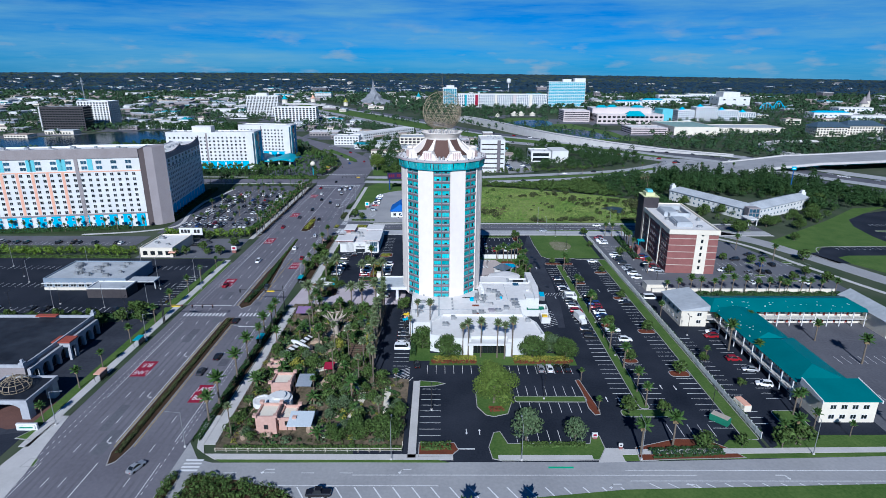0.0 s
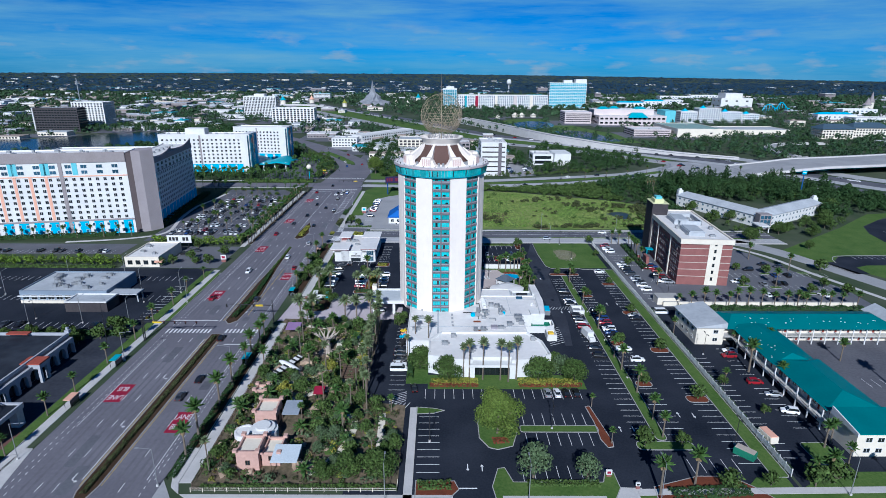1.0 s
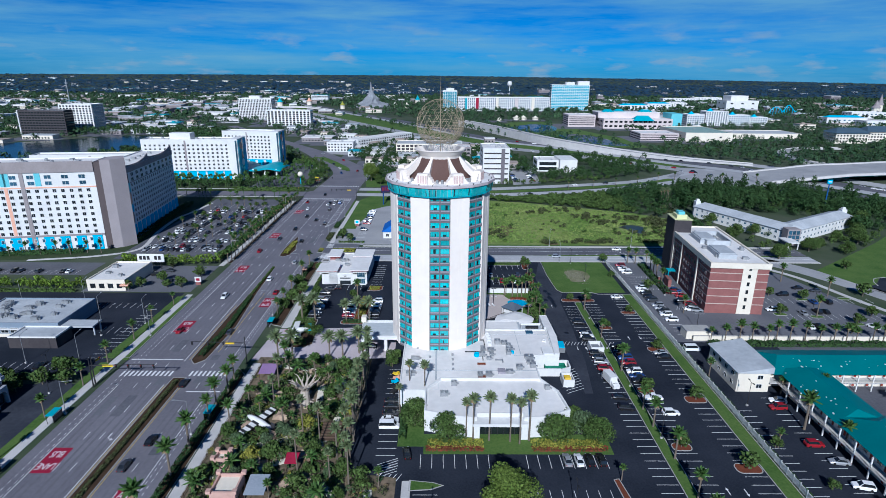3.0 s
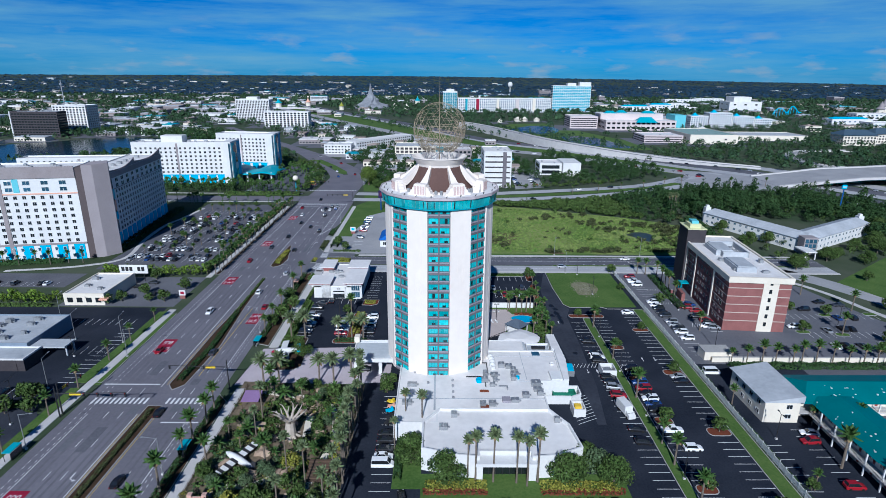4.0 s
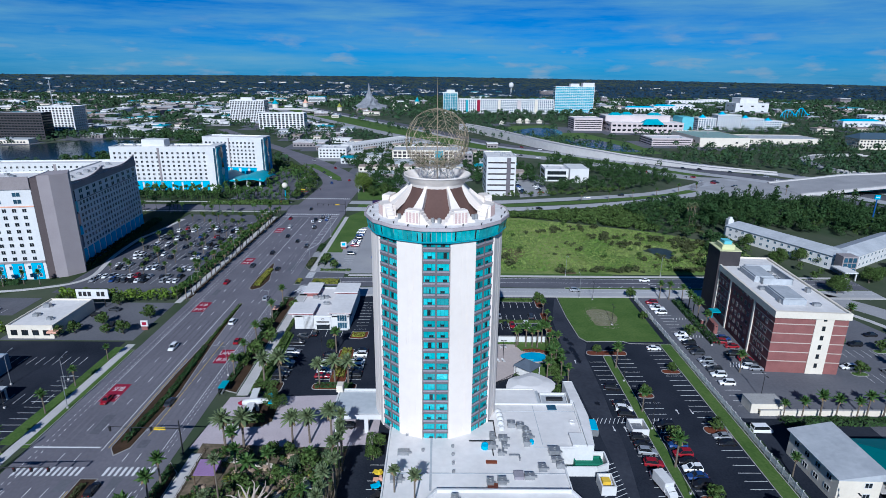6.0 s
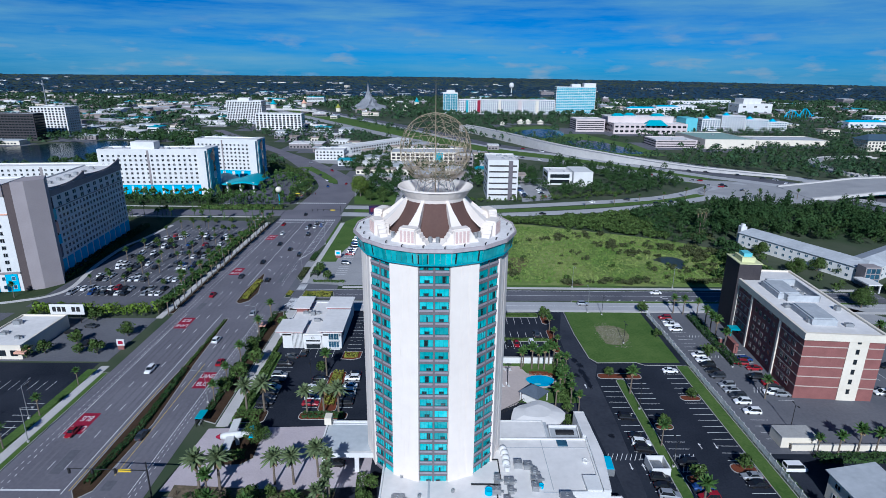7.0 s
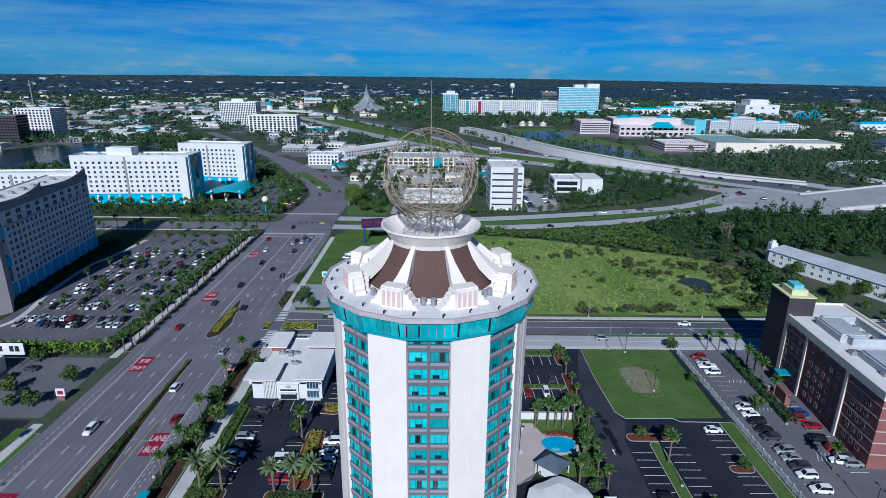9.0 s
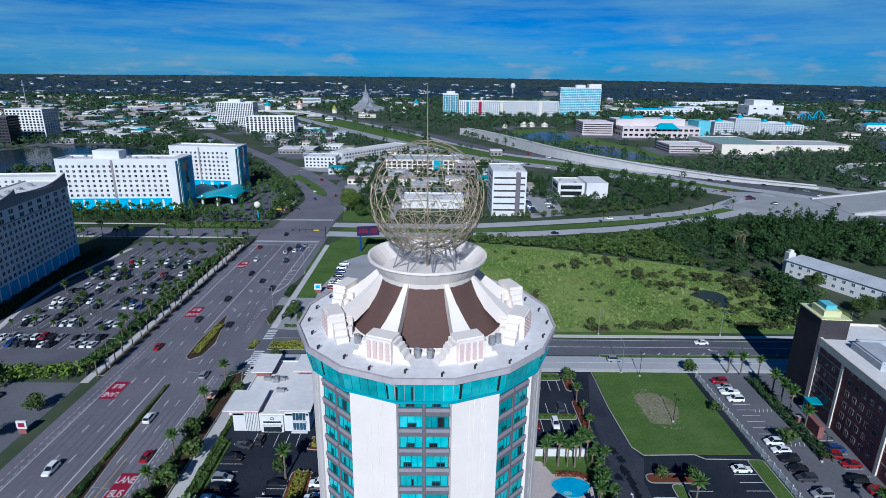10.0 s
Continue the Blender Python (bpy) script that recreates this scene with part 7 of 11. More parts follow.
def billboard(x, y, w, z0, z1, panel_mat, bar_mat, turn, label, legs=2):
    b = empty("billboard", label, "billboard", at=(x, y, 0), turn=turn)
    part("panel", boxes((-w / 2, w / 2, -0.15, 0.25, z0, z1)), panel_mat, b)
    n = 6
    for i in range(n):
        if i == 3:
            continue
        part("lettering_bar", boxes((-w * 0.42 + w * 0.84 * i / n, -w * 0.42 + w * 0.84 * (i + 0.75) / n, -0.2, -0.16, z0 + (z1 - z0) * 0.28, z0 + (z1 - z0) * 0.75)), bar_mat, b)
    part("frame", boxes((-w / 2 - 0.15, w / 2 + 0.15, -0.1, 0.3, z0 - 0.2, z0), (-w / 2 - 0.15, w / 2 + 0.15, -0.1, 0.3, z1, z1 + 0.15)), DARK_METAL, b)
    for i in range(legs):
        xx = -w * 0.36 if legs == 1 else -w * 0.35 + w * 0.7 * i / (legs - 1)
        part("post", rod(bmesh.new(), (xx, 0.1, 0), (xx, 0.1, z0), 0.4 if legs == 1 else 0.15, sides=8), surface("dark_blue_post", (0.01, 0.06, 0.22), (0.01, 0.05, 0.18)) if legs == 1 else DARK_METAL, b)


billboard(-133.6, 291.2, 12.4, 3.6, 7.6, WHITE, DARK_METAL, 0, "white billboard with dark lettering on posts")
billboard(-34.2, 427, 11.4, 8.6, 13.4, surface("navy_poster", (0.012, 0.02, 0.07), (0.05, 0.02, 0.06), fine=0.5, coarse=0.2), surface("dull_red_print", (0.2, 0.02, 0.035), (0.1, 0.015, 0.04)), 12, "blue and red billboard on a blue pole", 1)

# ---- blue roofed shop and buildings behind the tower ----
blue_shop = box_building("blue_roof_shop", "white shop with a bright blue hipped roof", "shop", -30.5, -19, 344, 360, 3.6, WHITE, WHITE_ROOF, 3.4, 3, (1.8, 1.8), sides="SW", joined=False, units=0, simple=False)
part("roof", hip_slope(bmesh.new(), -31.2, -18.2, 343.2, 361, 3.9, 8.2, "y", 1.5), surface("bright_blue_roof", (0.02, 0.12, 0.42), (0.015, 0.1, 0.36)), blue_shop)
wo = box_building("white_office", "six storey white office block with ribbon windows", "office", 36.5, 58.5, 505, 540, 28.5, WHITE, WHITE_ROOF, 4.2, 24, (20, 1.1), DARK_METAL, DARK_WALL, "SW", False, 5, 0.8, True)
part("stair_shaft", boxes((51.5, 54.5, 504.4, 505, 0, 28.8)), TAUPE, wo, "brown stair shaft")
box_building("low_white_building", "low white flat-roofed building", "office", -23, 19, 524, 548, 5.5, WHITE, WHITE_ROOF, 5.5, 8, (2.4, 1.6), DARK_METAL, GREY_WALL, "S", False, 6, 0.8)
lowrise = box_building("lowrise_hotel", "pinkish grey four storey hotel with deep dark balconies", "hotel", -46, 20, 652, 684, 13.5, CREAM, GREY_ROOF, 3.3, 4.6, (3.3, 2.3), CREAM, DARK_WALL, "SE", True, 8, 0.8)
part("entry_canopy", boxes((-9, 4, 644, 652, 3.4, 4.2), (-8.6, -8, 644.4, 645, 0, 3.4), (3, 3.6, 644.4, 645, 0, 3.4)), WHITE, lowrise)
part("sign_panel", boxes((-3, 5, 651.4, 652, 4.5, 13.8)), TEAL_PALE, lowrise, "bright cyan panel on the front")
box_building("slab_hotel", "white mid-rise hotel with dark balconies", "hotel", 16, 34, 640, 664, 12, GREY_WALL, WHITE_ROOF, 4, 4.4, (3.0, 2.1), WHITE, DARK_GLASS, "S", True, 2, 0.8)
long_white = box_building("long_hotel", "long low white hotel with rows of windows", "hotel", -128, -98, 690, 712, 10, WHITE, WHITE_ROOF, 3.2, 3.6, (1.8, 1.5), WHITE, DARK_GLASS, "SE", True, 3, 0.6)
b = empty("long_hotel", "long low white hotel wing with rows of windows", "hotel")
part("wall", prisms(0, 10, [(-96, 716), (-36, 800), (-50, 812), (-110, 728)]), WHITE, b)
parapet_roof(b, [(-96, 716), (-36, 800), (-50, 812), (-110, 728)], 10, WHITE, WHITE_ROOF, 0.6)
facade(b, (-96, 716), (-36, 800), 0.5, 3.1, 3, 24, window_mesh("window", 1.9, 1.6, WHITE, DARK_GLASS, 1, simple=True), 1.0, joined=True)

# ---- plants ----
def quad_mesh(name, verts, material, mats=None):
    """A mesh of loose quads from an (n, 4, 3) array."""
    n = len(verts)
    me = bpy.data.meshes.new(name)
    me.vertices.add(n * 4)
    me.vertices.foreach_set("co", np.ascontiguousarray(verts, dtype=np.float32).ravel())
    me.loops.add(n * 4)
    me.loops.foreach_set("vertex_index", np.arange(n * 4, dtype=np.int32))
    me.polygons.add(n)
    me.polygons.foreach_set("loop_start", np.arange(0, n * 4, 4, dtype=np.int32))
    me.update(calc_edges=True)
    me.materials.append(material)
    return me


def clumps(centres, normals, size, rng, jitter=0.5):
    """Leaf quads at the centres, facing roughly along the normals."""
    n = len(centres)
    nrm = normals + rng.normal(0, jitter, (n, 3))
    nrm /= np.linalg.norm(nrm, axis=1, keepdims=True) + 1e-9
    ref = rng.normal(0, 1, (n, 3))
    u = np.cross(nrm, ref)
    u /= np.linalg.norm(u, axis=1, keepdims=True) + 1e-9
    v = np.cross(nrm, u)
    s = (size if np.ndim(size) else np.full(n, size)) * rng.uniform(0.6, 1.35, n)
    u, v = u * s[:, None], v * (s * rng.uniform(0.55, 1.0, n))[:, None]
    k = rng.uniform(0.2, 0.75, (n, 1))
    return np.stack([centres - u - v * k, centres + u * k - v, centres + u + v * k, centres - u * k + v], axis=1)


def crown_quads(blobs, count, size, rng, jitter=0.55):
    """Leaf quads over a cluster of ellipsoids (x, y, z, rx, ry, rz)."""
    blobs = np.array(blobs, float)
    w = (blobs[:, 3] * blobs[:, 4]) ** 1.0
    pick = rng.choice(len(blobs), count, p=w / w.sum())
    d = rng.normal(0, 1, (count, 3))
    d[:, 2] += 0.25
    d /= np.linalg.norm(d, axis=1, keepdims=True)
    r = rng.uniform(0.62, 1.06, (count, 1))
    c = blobs[pick, :3] + d * blobs[pick, 3:] * r
    return clumps(c, d, size, rng, jitter)


def make_oak(seed, height, radius, leaves, size, leaf_mat, label, low=0.36):
    rng, rnd = np.random.default_rng(seed), random.Random(seed)
    t = empty("tree", label, "tree", "broadleaf trees")
    bm = bmesh.new()
    fork = height * 0.2
    rod(bm, (0, 0, -0.2), (0.1, 0.05, fork), 0.34 * radius / 5, 0.24 * radius / 5, 8)
    blobs = []
    for k in range(7):
        q = 2 * math.pi * k / 7 + rnd.random() * 0.6
        rr_ = radius * rnd.uniform(0.4, 0.62)
        tip = (rr_ * math.cos(q), rr_ * math.sin(q), height * rnd.uniform(low, 0.62))
        rod(bm, (0.1, 0.05, fork * 0.95), tip, 0.16 * radius / 5, 0.05, 5)
        s = radius * rnd.uniform(0.42, 0.56)
        blobs.append((*tip, s, s, s * 0.85))
    rod(bm, (0.1, 0.05, fork * 0.95), (0, 0, height * 0.8), 0.18 * radius / 5, 0.05, 5)
    for k in range(3):
        s = radius * rnd.uniform(0.4, 0.55)
        blobs.append((radius * rnd.uniform(-0.25, 0.25), radius * rnd.uniform(-0.25, 0.25), height - s * 0.9, s, s, s * 0.8))
    part("trunk", bm, BARK, t)
    part("crown", quad_mesh("crown", crown_quads(blobs, leaves, size, rng), leaf_mat), leaf_mat, t)
    return t


def make_palm(seed, height, fronds, length, fan=False, skirt=0.3, label="", green=None):
    """A palm: a slightly curved trunk, arching fronds with leaflets, and a skirt of dry ones."""
    rng, rnd = np.random.default_rng(seed), random.Random(seed)
    t = empty("palm", label, "palm tree", "palms")
    bm = bmesh.new()
    bend = rnd.uniform(-0.03, 0.03) * height, rnd.uniform(-0.03, 0.03) * height
    pts = [(bend[0] * u * u, bend[1] * u * u, -0.2 + (height + 0.2) * u) for u in (0, 0.3, 0.65, 1.0)]
    for a, b, r0, r1 in zip(pts, pts[1:], (0.24, 0.19, 0.17), (0.19, 0.17, 0.2)):
        rod(bm, a, b, r0 * (1.5 if not fan else 1.1), r1 * (1.5 if not fan else 1.1), 7, False)
    part("trunk", bm, BARK, t)
    top = np.array(pts[-1])
    for nm, n, lo, hi, mt, k in (("crown", fronds, -0.35, 1.35, green or FROND, 1.0), ("dry_fronds", int(fronds * skirt), -1.3, -0.7, FROND_DRY, 0.7)):
        if n < 1:
            continue
        quads = []
        for i in range(n):
            az = 2.4 * i + rnd.random() * 0.5
            el = lo + (hi - lo) * ((i + 0.5) / n) ** 0.8
            d = np.array([math.cos(az) * math.cos(el), math.sin(az) * math.cos(el), math.sin(el)])
            side = np.array([-math.sin(az), math.cos(az), 0.0])
            L = length * k * rnd.uniform(0.85, 1.1)
            steps = 4
            prev = top.copy()
            w = (0.42 if fan else 0.30) * length / 2.2
            for s in range(steps):
                u = (s + 1) / steps
                droop = (1.1 if not fan else 0.5) * L * u * u * (0.5 if nm == "crown" else 0.3)
                cur = top + d * L * u - np.array([0, 0, droop * 0.55])
                ww0 = w * (0.35, 1.0, 1.0, 0.75)[s]
                ww1 = w * (1.0, 1.0, 0.75, 0.12)[s]
                drop = np.array([0, 0, -0.5])
                for sg in (-1, 1):
                    quads.append([prev, prev + (side * sg + drop) * ww0, cur + (side * sg + drop) * ww1, cur])
                prev = cur
        part(nm, quad_mesh(nm, np.array(quads), mt), mt, t)
    return t


def put(master, x, y, turn, s=1.0, z=0.0):
    return copy_thing(master, pose(x, y, z, 0, 0, turn) @ Matrix.Scale(s, 4))


PR = random.Random(77)
# first specimens stand at real places
LEAF_SUNNY = surface("sunlit_oak_leaves", (0.07, 0.115, 0.02), (0.12, 0.165, 0.034), 0.75, 2.0, 0.3, 0.5, island=0.4)
oak_big = make_oak(1, 12.5, 6.6, 8200, 0.2, LEAF_SUNNY, "large round green oak on a grass island", 0.24)
oak_big.matrix_basis = pose(15.6, 137.6, 0) @ Matrix.Scale(1.03, 4)
oak_mid = make_oak(2, 8.0, 4.7, 3000, 0.22, LEAF, "round green oak beside the podium", 0.3)
oak_mid.matrix_basis = pose(3.2, 163.6, 0)
oak_sil = make_oak(3, 9.0, 4.6, 1100, 0.3, LEAF_SILVER, "loose grey-green tree in a car park bed")
oak_sil.matrix_basis = pose(22.2, 121.0, 0)
oak_small = make_oak(4, 4.2, 2.3, 420, 0.26, LEAF, "small bushy tree in a kerbed bed")
oak_small.matrix_basis = pose(61.8, 161.6, 0)
oak_olive = make_oak(6, 4.6, 2.6, 520, 0.26, LEAF_YELLOW, "yellow-green bushy tree in the garden")
oak_olive.matrix_basis = pose(-33.5, 168.0, 0)
for x, y, s in ((-5.6, 170.5, 0.95), (30.5, 163.5, 1.08), (41.2, 163.2, 0.98), (36, 169, 0.8)):
    put(oak_mid, x, y, PR.random() * 360, s)
for x, y, s in ((34.5, 120.2, 0.75), (38, 167, 0.8)):
    put(oak_sil, x, y, PR.random() * 360, s)
for x, y, s in ((62.5, 188, 1), (62, 209.6, 1), (61.8, 230, 0.9), (74.6, 153.6, 1.15), (74.8, 183, 1.1), (74.8, 213.4, 0.95), (75, 243.8, 0.8), (52, 132.5, 1.3), (61.5, 132.5, 1.0), (66, 117.5, 1.2), (54.5, 255.8, 0.8), (61.5, 255.8, 0.8),
                (79.5, 283, 0.8), (91, 268.5, 1.2), (81.5, 304.5, 1.1), (76, 118.5, 0.9), (86, 118.2, 1.4), (91, 119, 1.6), (90, 146.5, 0.7), (85.5, 161.5, 0.8), (41.8, 298, 1.2), (36.4, 241.5, 0.8), (37.4, 236, 0.8), (37.6, 231.5, 0.7),
                (-131, 265, 1.1), (-121, 275, 1.2), (-107, 281, 1.3), (-116, 268, 0.9), (-55, 290, 1.0), (-117, 190, 1.3), (-125, 189, 1.0), (-110, 190, 1.2), (172, 232, 1.3), (150, 226, 1.0), (180, 262, 1.5), (196, 296, 1.2), (140, 262, 1.0),
                (-56, 262, 1.3), (-58, 252, 1.5), (-60, 245, 1.2), (-60, 270, 1.3), (-48, 338, 1.1), (-53, 346, 1.2), (-50, 310.5, 1.0), (173, 138, 1.4), (-20, 224, 0.8), (-13, 206, 0.9), (-14, 201, 1.0)):
    put(oak_small, x, y, PR.random() * 360, s)

palm_tall = make_palm(11, 12.5, 34, 1.9, True, 0.4, "tall slender fan palm with a tufted crown", FROND_GREY)
palm_tall.matrix_basis = pose(9.5, 163.8, 0)
palm_mid = make_palm(12, 6.8, 24, 2.0, True, 0.3, "cabbage palm with a round green crown")
palm_mid.matrix_basis = pose(58, 143.5, 0)
palm_date = make_palm(13, 8.5, 38, 3.4, False, 0.2, "date palm with long arching grey-green fronds", FROND_GREY)
palm_date.matrix_basis = pose(-51.2, 205.5, 0)
palm_low = make_palm(14, 2.6, 20, 2.3, False, 0.25, "low feathery palm in the garden")
palm_low.matrix_basis = pose(-48, 160, 0)
for x, y, s in ((7.8, 165.2, 0.85), (13.6, 163.9, 1.03), (18.9, 163.6, 1.0), (23.8, 163.9, 1.06), (21.2, 162.6, 0.97), (-7.6, 184.5, 0.85), (-3.2, 181.6, 0.95), (-9.8, 175, 0.7)):
    put(palm_tall, x, y, PR.random() * 360, s)
for x, y, s in ((166, 505.2, 0.9), (188, 518.5, 1.0), (206, 527.5, 0.9), (146, 499, 0.85), (126, 492, 0.95), (104, 485, 0.9), (240.3, 513, 1.1), (271.8, 517, 1.0)):
    put(palm_mid, x, y, 37 * x % 360, s)
for y in (136, 157, 170, 178, 199, 222, 246):
    put(palm_mid, 58.0 + PR.uniform(-0.3, 0.3), y, PR.random() * 360, PR.uniform(0.9, 1.2))
for x, y, s in ((49.6, 115.6, 1.25), (58.6, 118.5, 1.25), (97.4, 169, 1.4), (102.4, 161, 1.0), (86.2, 161.5, 0.7), (84.5, 196, 0.8), (97, 132, 1.0), (99.5, 133.5, 0.9), (98.3, 125.2, 0.8), (87, 120.5, 0.8), (120, 125, 0.9), (112, 184.5, 0.95), (131, 176, 1.0), (136, 160, 1.3), (148, 152, 1.0), (96.4, 243.8, 0.95), (106, 122.5, 0.6), (153, 140, 1.0), (90, 119.4, 1.1), (101, 186, 0.75),
                (43, 149.5, 0.55), (44, 133.5, 0.6), (100, 291, 1.1), (99.6, 286, 1.1), (99.2, 281, 1.2), (99, 274, 1.0), (97, 303, 1.0), (102, 302, 0.9), (93.5, 304, 1.0)):
    put(palm_mid, x, y, PR.random() * 360, s)
for x in np.arange(96, 166, 4.6):
    put(palm_mid, x + PR.uniform(-1, 1), 218.5 + PR.uniform(-0.8, 0.8), PR.random() * 360, PR.uniform(0.75, 1.1))
for x in np.arange(27, 40, 1.9):
    put(palm_mid, x + PR.uniform(-1, 1), 262.0 + PR.uniform(-2.5, 0.8), PR.random() * 360, PR.uniform(0.9, 1.15))
for x, y in ((39.6, 250), (40, 256), (40.4, 246), (39, 259), (40.6, 261.5), (37, 245), (39.5, 241), (38.6, 253), (40.4, 252.5), (34.6, 238.4), (37.6, 248), (41.6, 258), (40.8, 237), (41.8, 273), (41.8, 279), (41.6, 286)):
    put(palm_mid, x, y, PR.random() * 360, PR.uniform(0.6, 1.0))
for y in np.arange(128, 258, 15):
    put(palm_mid, -104.9 + PR.uniform(-0.6, 0.6), y + PR.uniform(-2, 2), PR.random() * 360, PR.uniform(0.7, 1.0))
for y in np.arange(298, 440, 5.4):
    put(palm_mid, -100.8 + PR.uniform(-0.4, 0.4), y + PR.uniform(-1, 1), PR.random() * 360, PR.uniform(0.75, 1.05))
for y in np.arange(300, 440, 4.6):
    put(palm_mid if PR.random() < 0.6 else oak_small, -106 + PR.uniform(-1, 1), y, PR.random() * 360, PR.uniform(0.7, 1.0))
for x, y, s in ((-60.8, 128, 1.2), (-61, 136, 1.35), (-60.8, 150, 1.3), (-61, 160.5, 1.3), (-60.6, 172, 1.0), (-60.8, 178, 1.2), (-60.5, 186, 1.1), (-60.8, 192, 1.1), (-61, 240, 0.9), (-61, 250, 0.9), (-61, 262, 1.0), (-61, 281, 1.0), (-61, 296, 1.0)):
    put(palm_mid, x, y, PR.random() * 360, s)
for x, y, s in ((-46.6, 205.5, 1.05), (-35, 207.5, 0.9), (-30.7, 207.5, 0.92), (-25.7, 210, 0.95), (-50.5, 235.8, 1.0), (-45.8, 236, 1.05), (-33.9, 235, 0.85), (-29.3, 235, 0.95), (-25.3, 235, 0.95)):
    put(palm_date, x, y, PR.random() * 360, s)
for x, y in ((5.5, 88.6), (18.5, 88.4)):
    put(palm_mid, x, y, 40, 1.25)
for gx in range(6):
    for gy in range(8):
        put(palm_mid if PR.random() < 0.5 else oak_small, -149 + 8 * gx + PR.uniform(-2, 2), 330 + 15 * gy + PR.uniform(-1, 1), PR.random() * 360, PR.uniform(0.6, 0.95))
for i in range(14):
    put(palm_mid, -262 + 7 * i, 303.5 + PR.uniform(-1, 1) + 0.9 * i, PR.random() * 360, PR.uniform(0.6, 0.9))


def plant_mass(name, label, spots, rnd, h=6.5, seed=3):
    """Far palms joined into one mass: thin trunks and tufts of fronds."""
    rng = np.random.default_rng(seed)
    qs = []
    for x, y in spots:
        hh = h * rnd.uniform(0.75, 1.25)
        n = 34
        az, el = rng.uniform(0, 6.28, n), rng.uniform(-0.5, 1.3, n)
        d = np.stack([np.cos(az) * np.cos(el), np.sin(az) * np.cos(el), np.sin(el)], axis=1)
        c = np.array([x, y, hh]) + d * rng.uniform(0.5, 1.7, (n, 1))
        qs.append(clumps(c, np.cross(d, rng.normal(0, 1, (n, 3))), 0.55, rng, 0.2))
        for k in range(2):
            o = np.array([0.16, 0, 0]) if k else np.array([0, 0.16, 0])
            b_, t_ = np.array([x, y, 0]), np.array([x, y, hh])
            qs.append(np.array([[b_ - o, b_ + o, t_ + o, t_ - o]]))
    return tagged(new(name, quad_mesh(name, np.concatenate(qs), FROND)), label, "palm trees", kind="stuff")


def inside(p, poly):
    x, y = p
    hit = False
    for (x0, y0), (x1, y1) in zip(poly, poly[1:] + poly[:1]):
        if (y0 > y) != (y1 > y) and x < (x1 - x0) * (y - y0) / (y1 - y0) + x0:
            hit = not hit
    return hit


def scatter(poly, spacing, rnd, jitter=0.45):
    xs, ys = [p[0] for p in poly], [p[1] for p in poly]
    out = []
    for x in np.arange(min(xs), max(xs), spacing):
        for y in np.arange(min(ys), max(ys), spacing):
            p = (x + rnd.uniform(-jitter, jitter) * spacing, y + rnd.uniform(-jitter, jitter) * spacing)
            if inside(p, poly):
                out.append(p)
    return out


FLYOVER = [(285, 541), (312, 540), (350, 541), (420, 553), (540, 590), (680, 640)]


def near_line(p, pts, m):
    """Whether a point lies within m metres of a line of plan points."""
    for (x0, y0), (x1, y1) in zip(pts, pts[1:]):
        d = Vector((x1 - x0, y1 - y0))
        u = max(0, min(1, ((p[0] - x0) * d.x + (p[1] - y0) * d.y) / d.length_squared))
        if math.hypot(p[0] - x0 - d.x * u, p[1] - y0 - d.y * u) < m:
            return True
    return False


def off_motorway(p):
    return not near_line(p, UNDER, 27) and not near_line(p, MOTOR_B[8:], 40) and not near_line(p, FLYOVER, 34)


def woodland(name, label, spots, h0, h1, per, size, material, seed, spread=0.42, category="woodland", flat=False):
    """Many tree crowns as one mass of leaf clumps."""
    rng = np.random.default_rng(seed)
    P_ = np.array(spots, float)
    n = len(P_)
    H = rng.uniform(h0, h1, n)
    R = H * rng.uniform(spread * 0.75, spread * 1.2, n)
    z0 = P_[:, 2] if P_.shape[1] > 2 else np.zeros(n)
    d = rng.normal(0, 1, (n, per, 3))
    c = np.empty((n, per, 3))
    if per >= 100 and not flat:
        # lobed crowns: leaves lie on several rounded boughs
        lobes = max(6, min(12, per // 20))
        ld = rng.normal(0, 1, (n, lobes, 3))
        ld[:, :, 2] = np.abs(ld[:, :, 2]) * 1.3 - 0.5
        ld /= np.linalg.norm(ld, axis=2, keepdims=True)
        lr = rng.uniform(0.3, 0.52, (n, lobes))
        pick = rng.integers(0, lobes, (n, per))
        ix = np.arange(n)[:, None]
        d[:, :, 2] += 0.35
        d /= np.linalg.norm(d, axis=2, keepdims=True)
        at = ld[ix, pick] * (1.02 - lr[ix, pick])[:, :, None] + d * (lr[ix, pick] * rng.uniform(0.8, 1.1, (n, per)))[:, :, None]
        c[:, :, :2] = P_[:, None, :2] + at[:, :, :2] * R[:, None, None]
        c[:, :, 2] = z0[:, None] + H[:, None] * (0.5 + 0.5 * at[:, :, 2])
    else:
        d[:, :, 2] = np.abs(d[:, :, 2]) * 1.1 - 0.25
        d /= np.linalg.norm(d, axis=2, keepdims=True)
        lump = rng.uniform(0.7, 1.1, (n, per, 1))
        c[:, :, :2] = P_[:, None, :2] + d[:, :, :2] * R[:, None, None] * lump
        c[:, :, 2] = z0[:, None] + H[:, None] * 0.5 + d[:, :, 2] * H[:, None] * 0.5 * lump[:, :, 0]
    s = np.repeat(R * size, per)
    nn = d.reshape(-1, 3)
    if flat:
        nn = nn * np.array([0.25, 0.25, 0.2]) + np.array([0, -0.12, 1.0])
    q = clumps(c.reshape(-1, 3), nn, s, rng, 0.12 if flat else 0.35)
    ob = new(name, quad_mesh(name, q, material))
    return tagged(ob, label, category, kind="stuff")


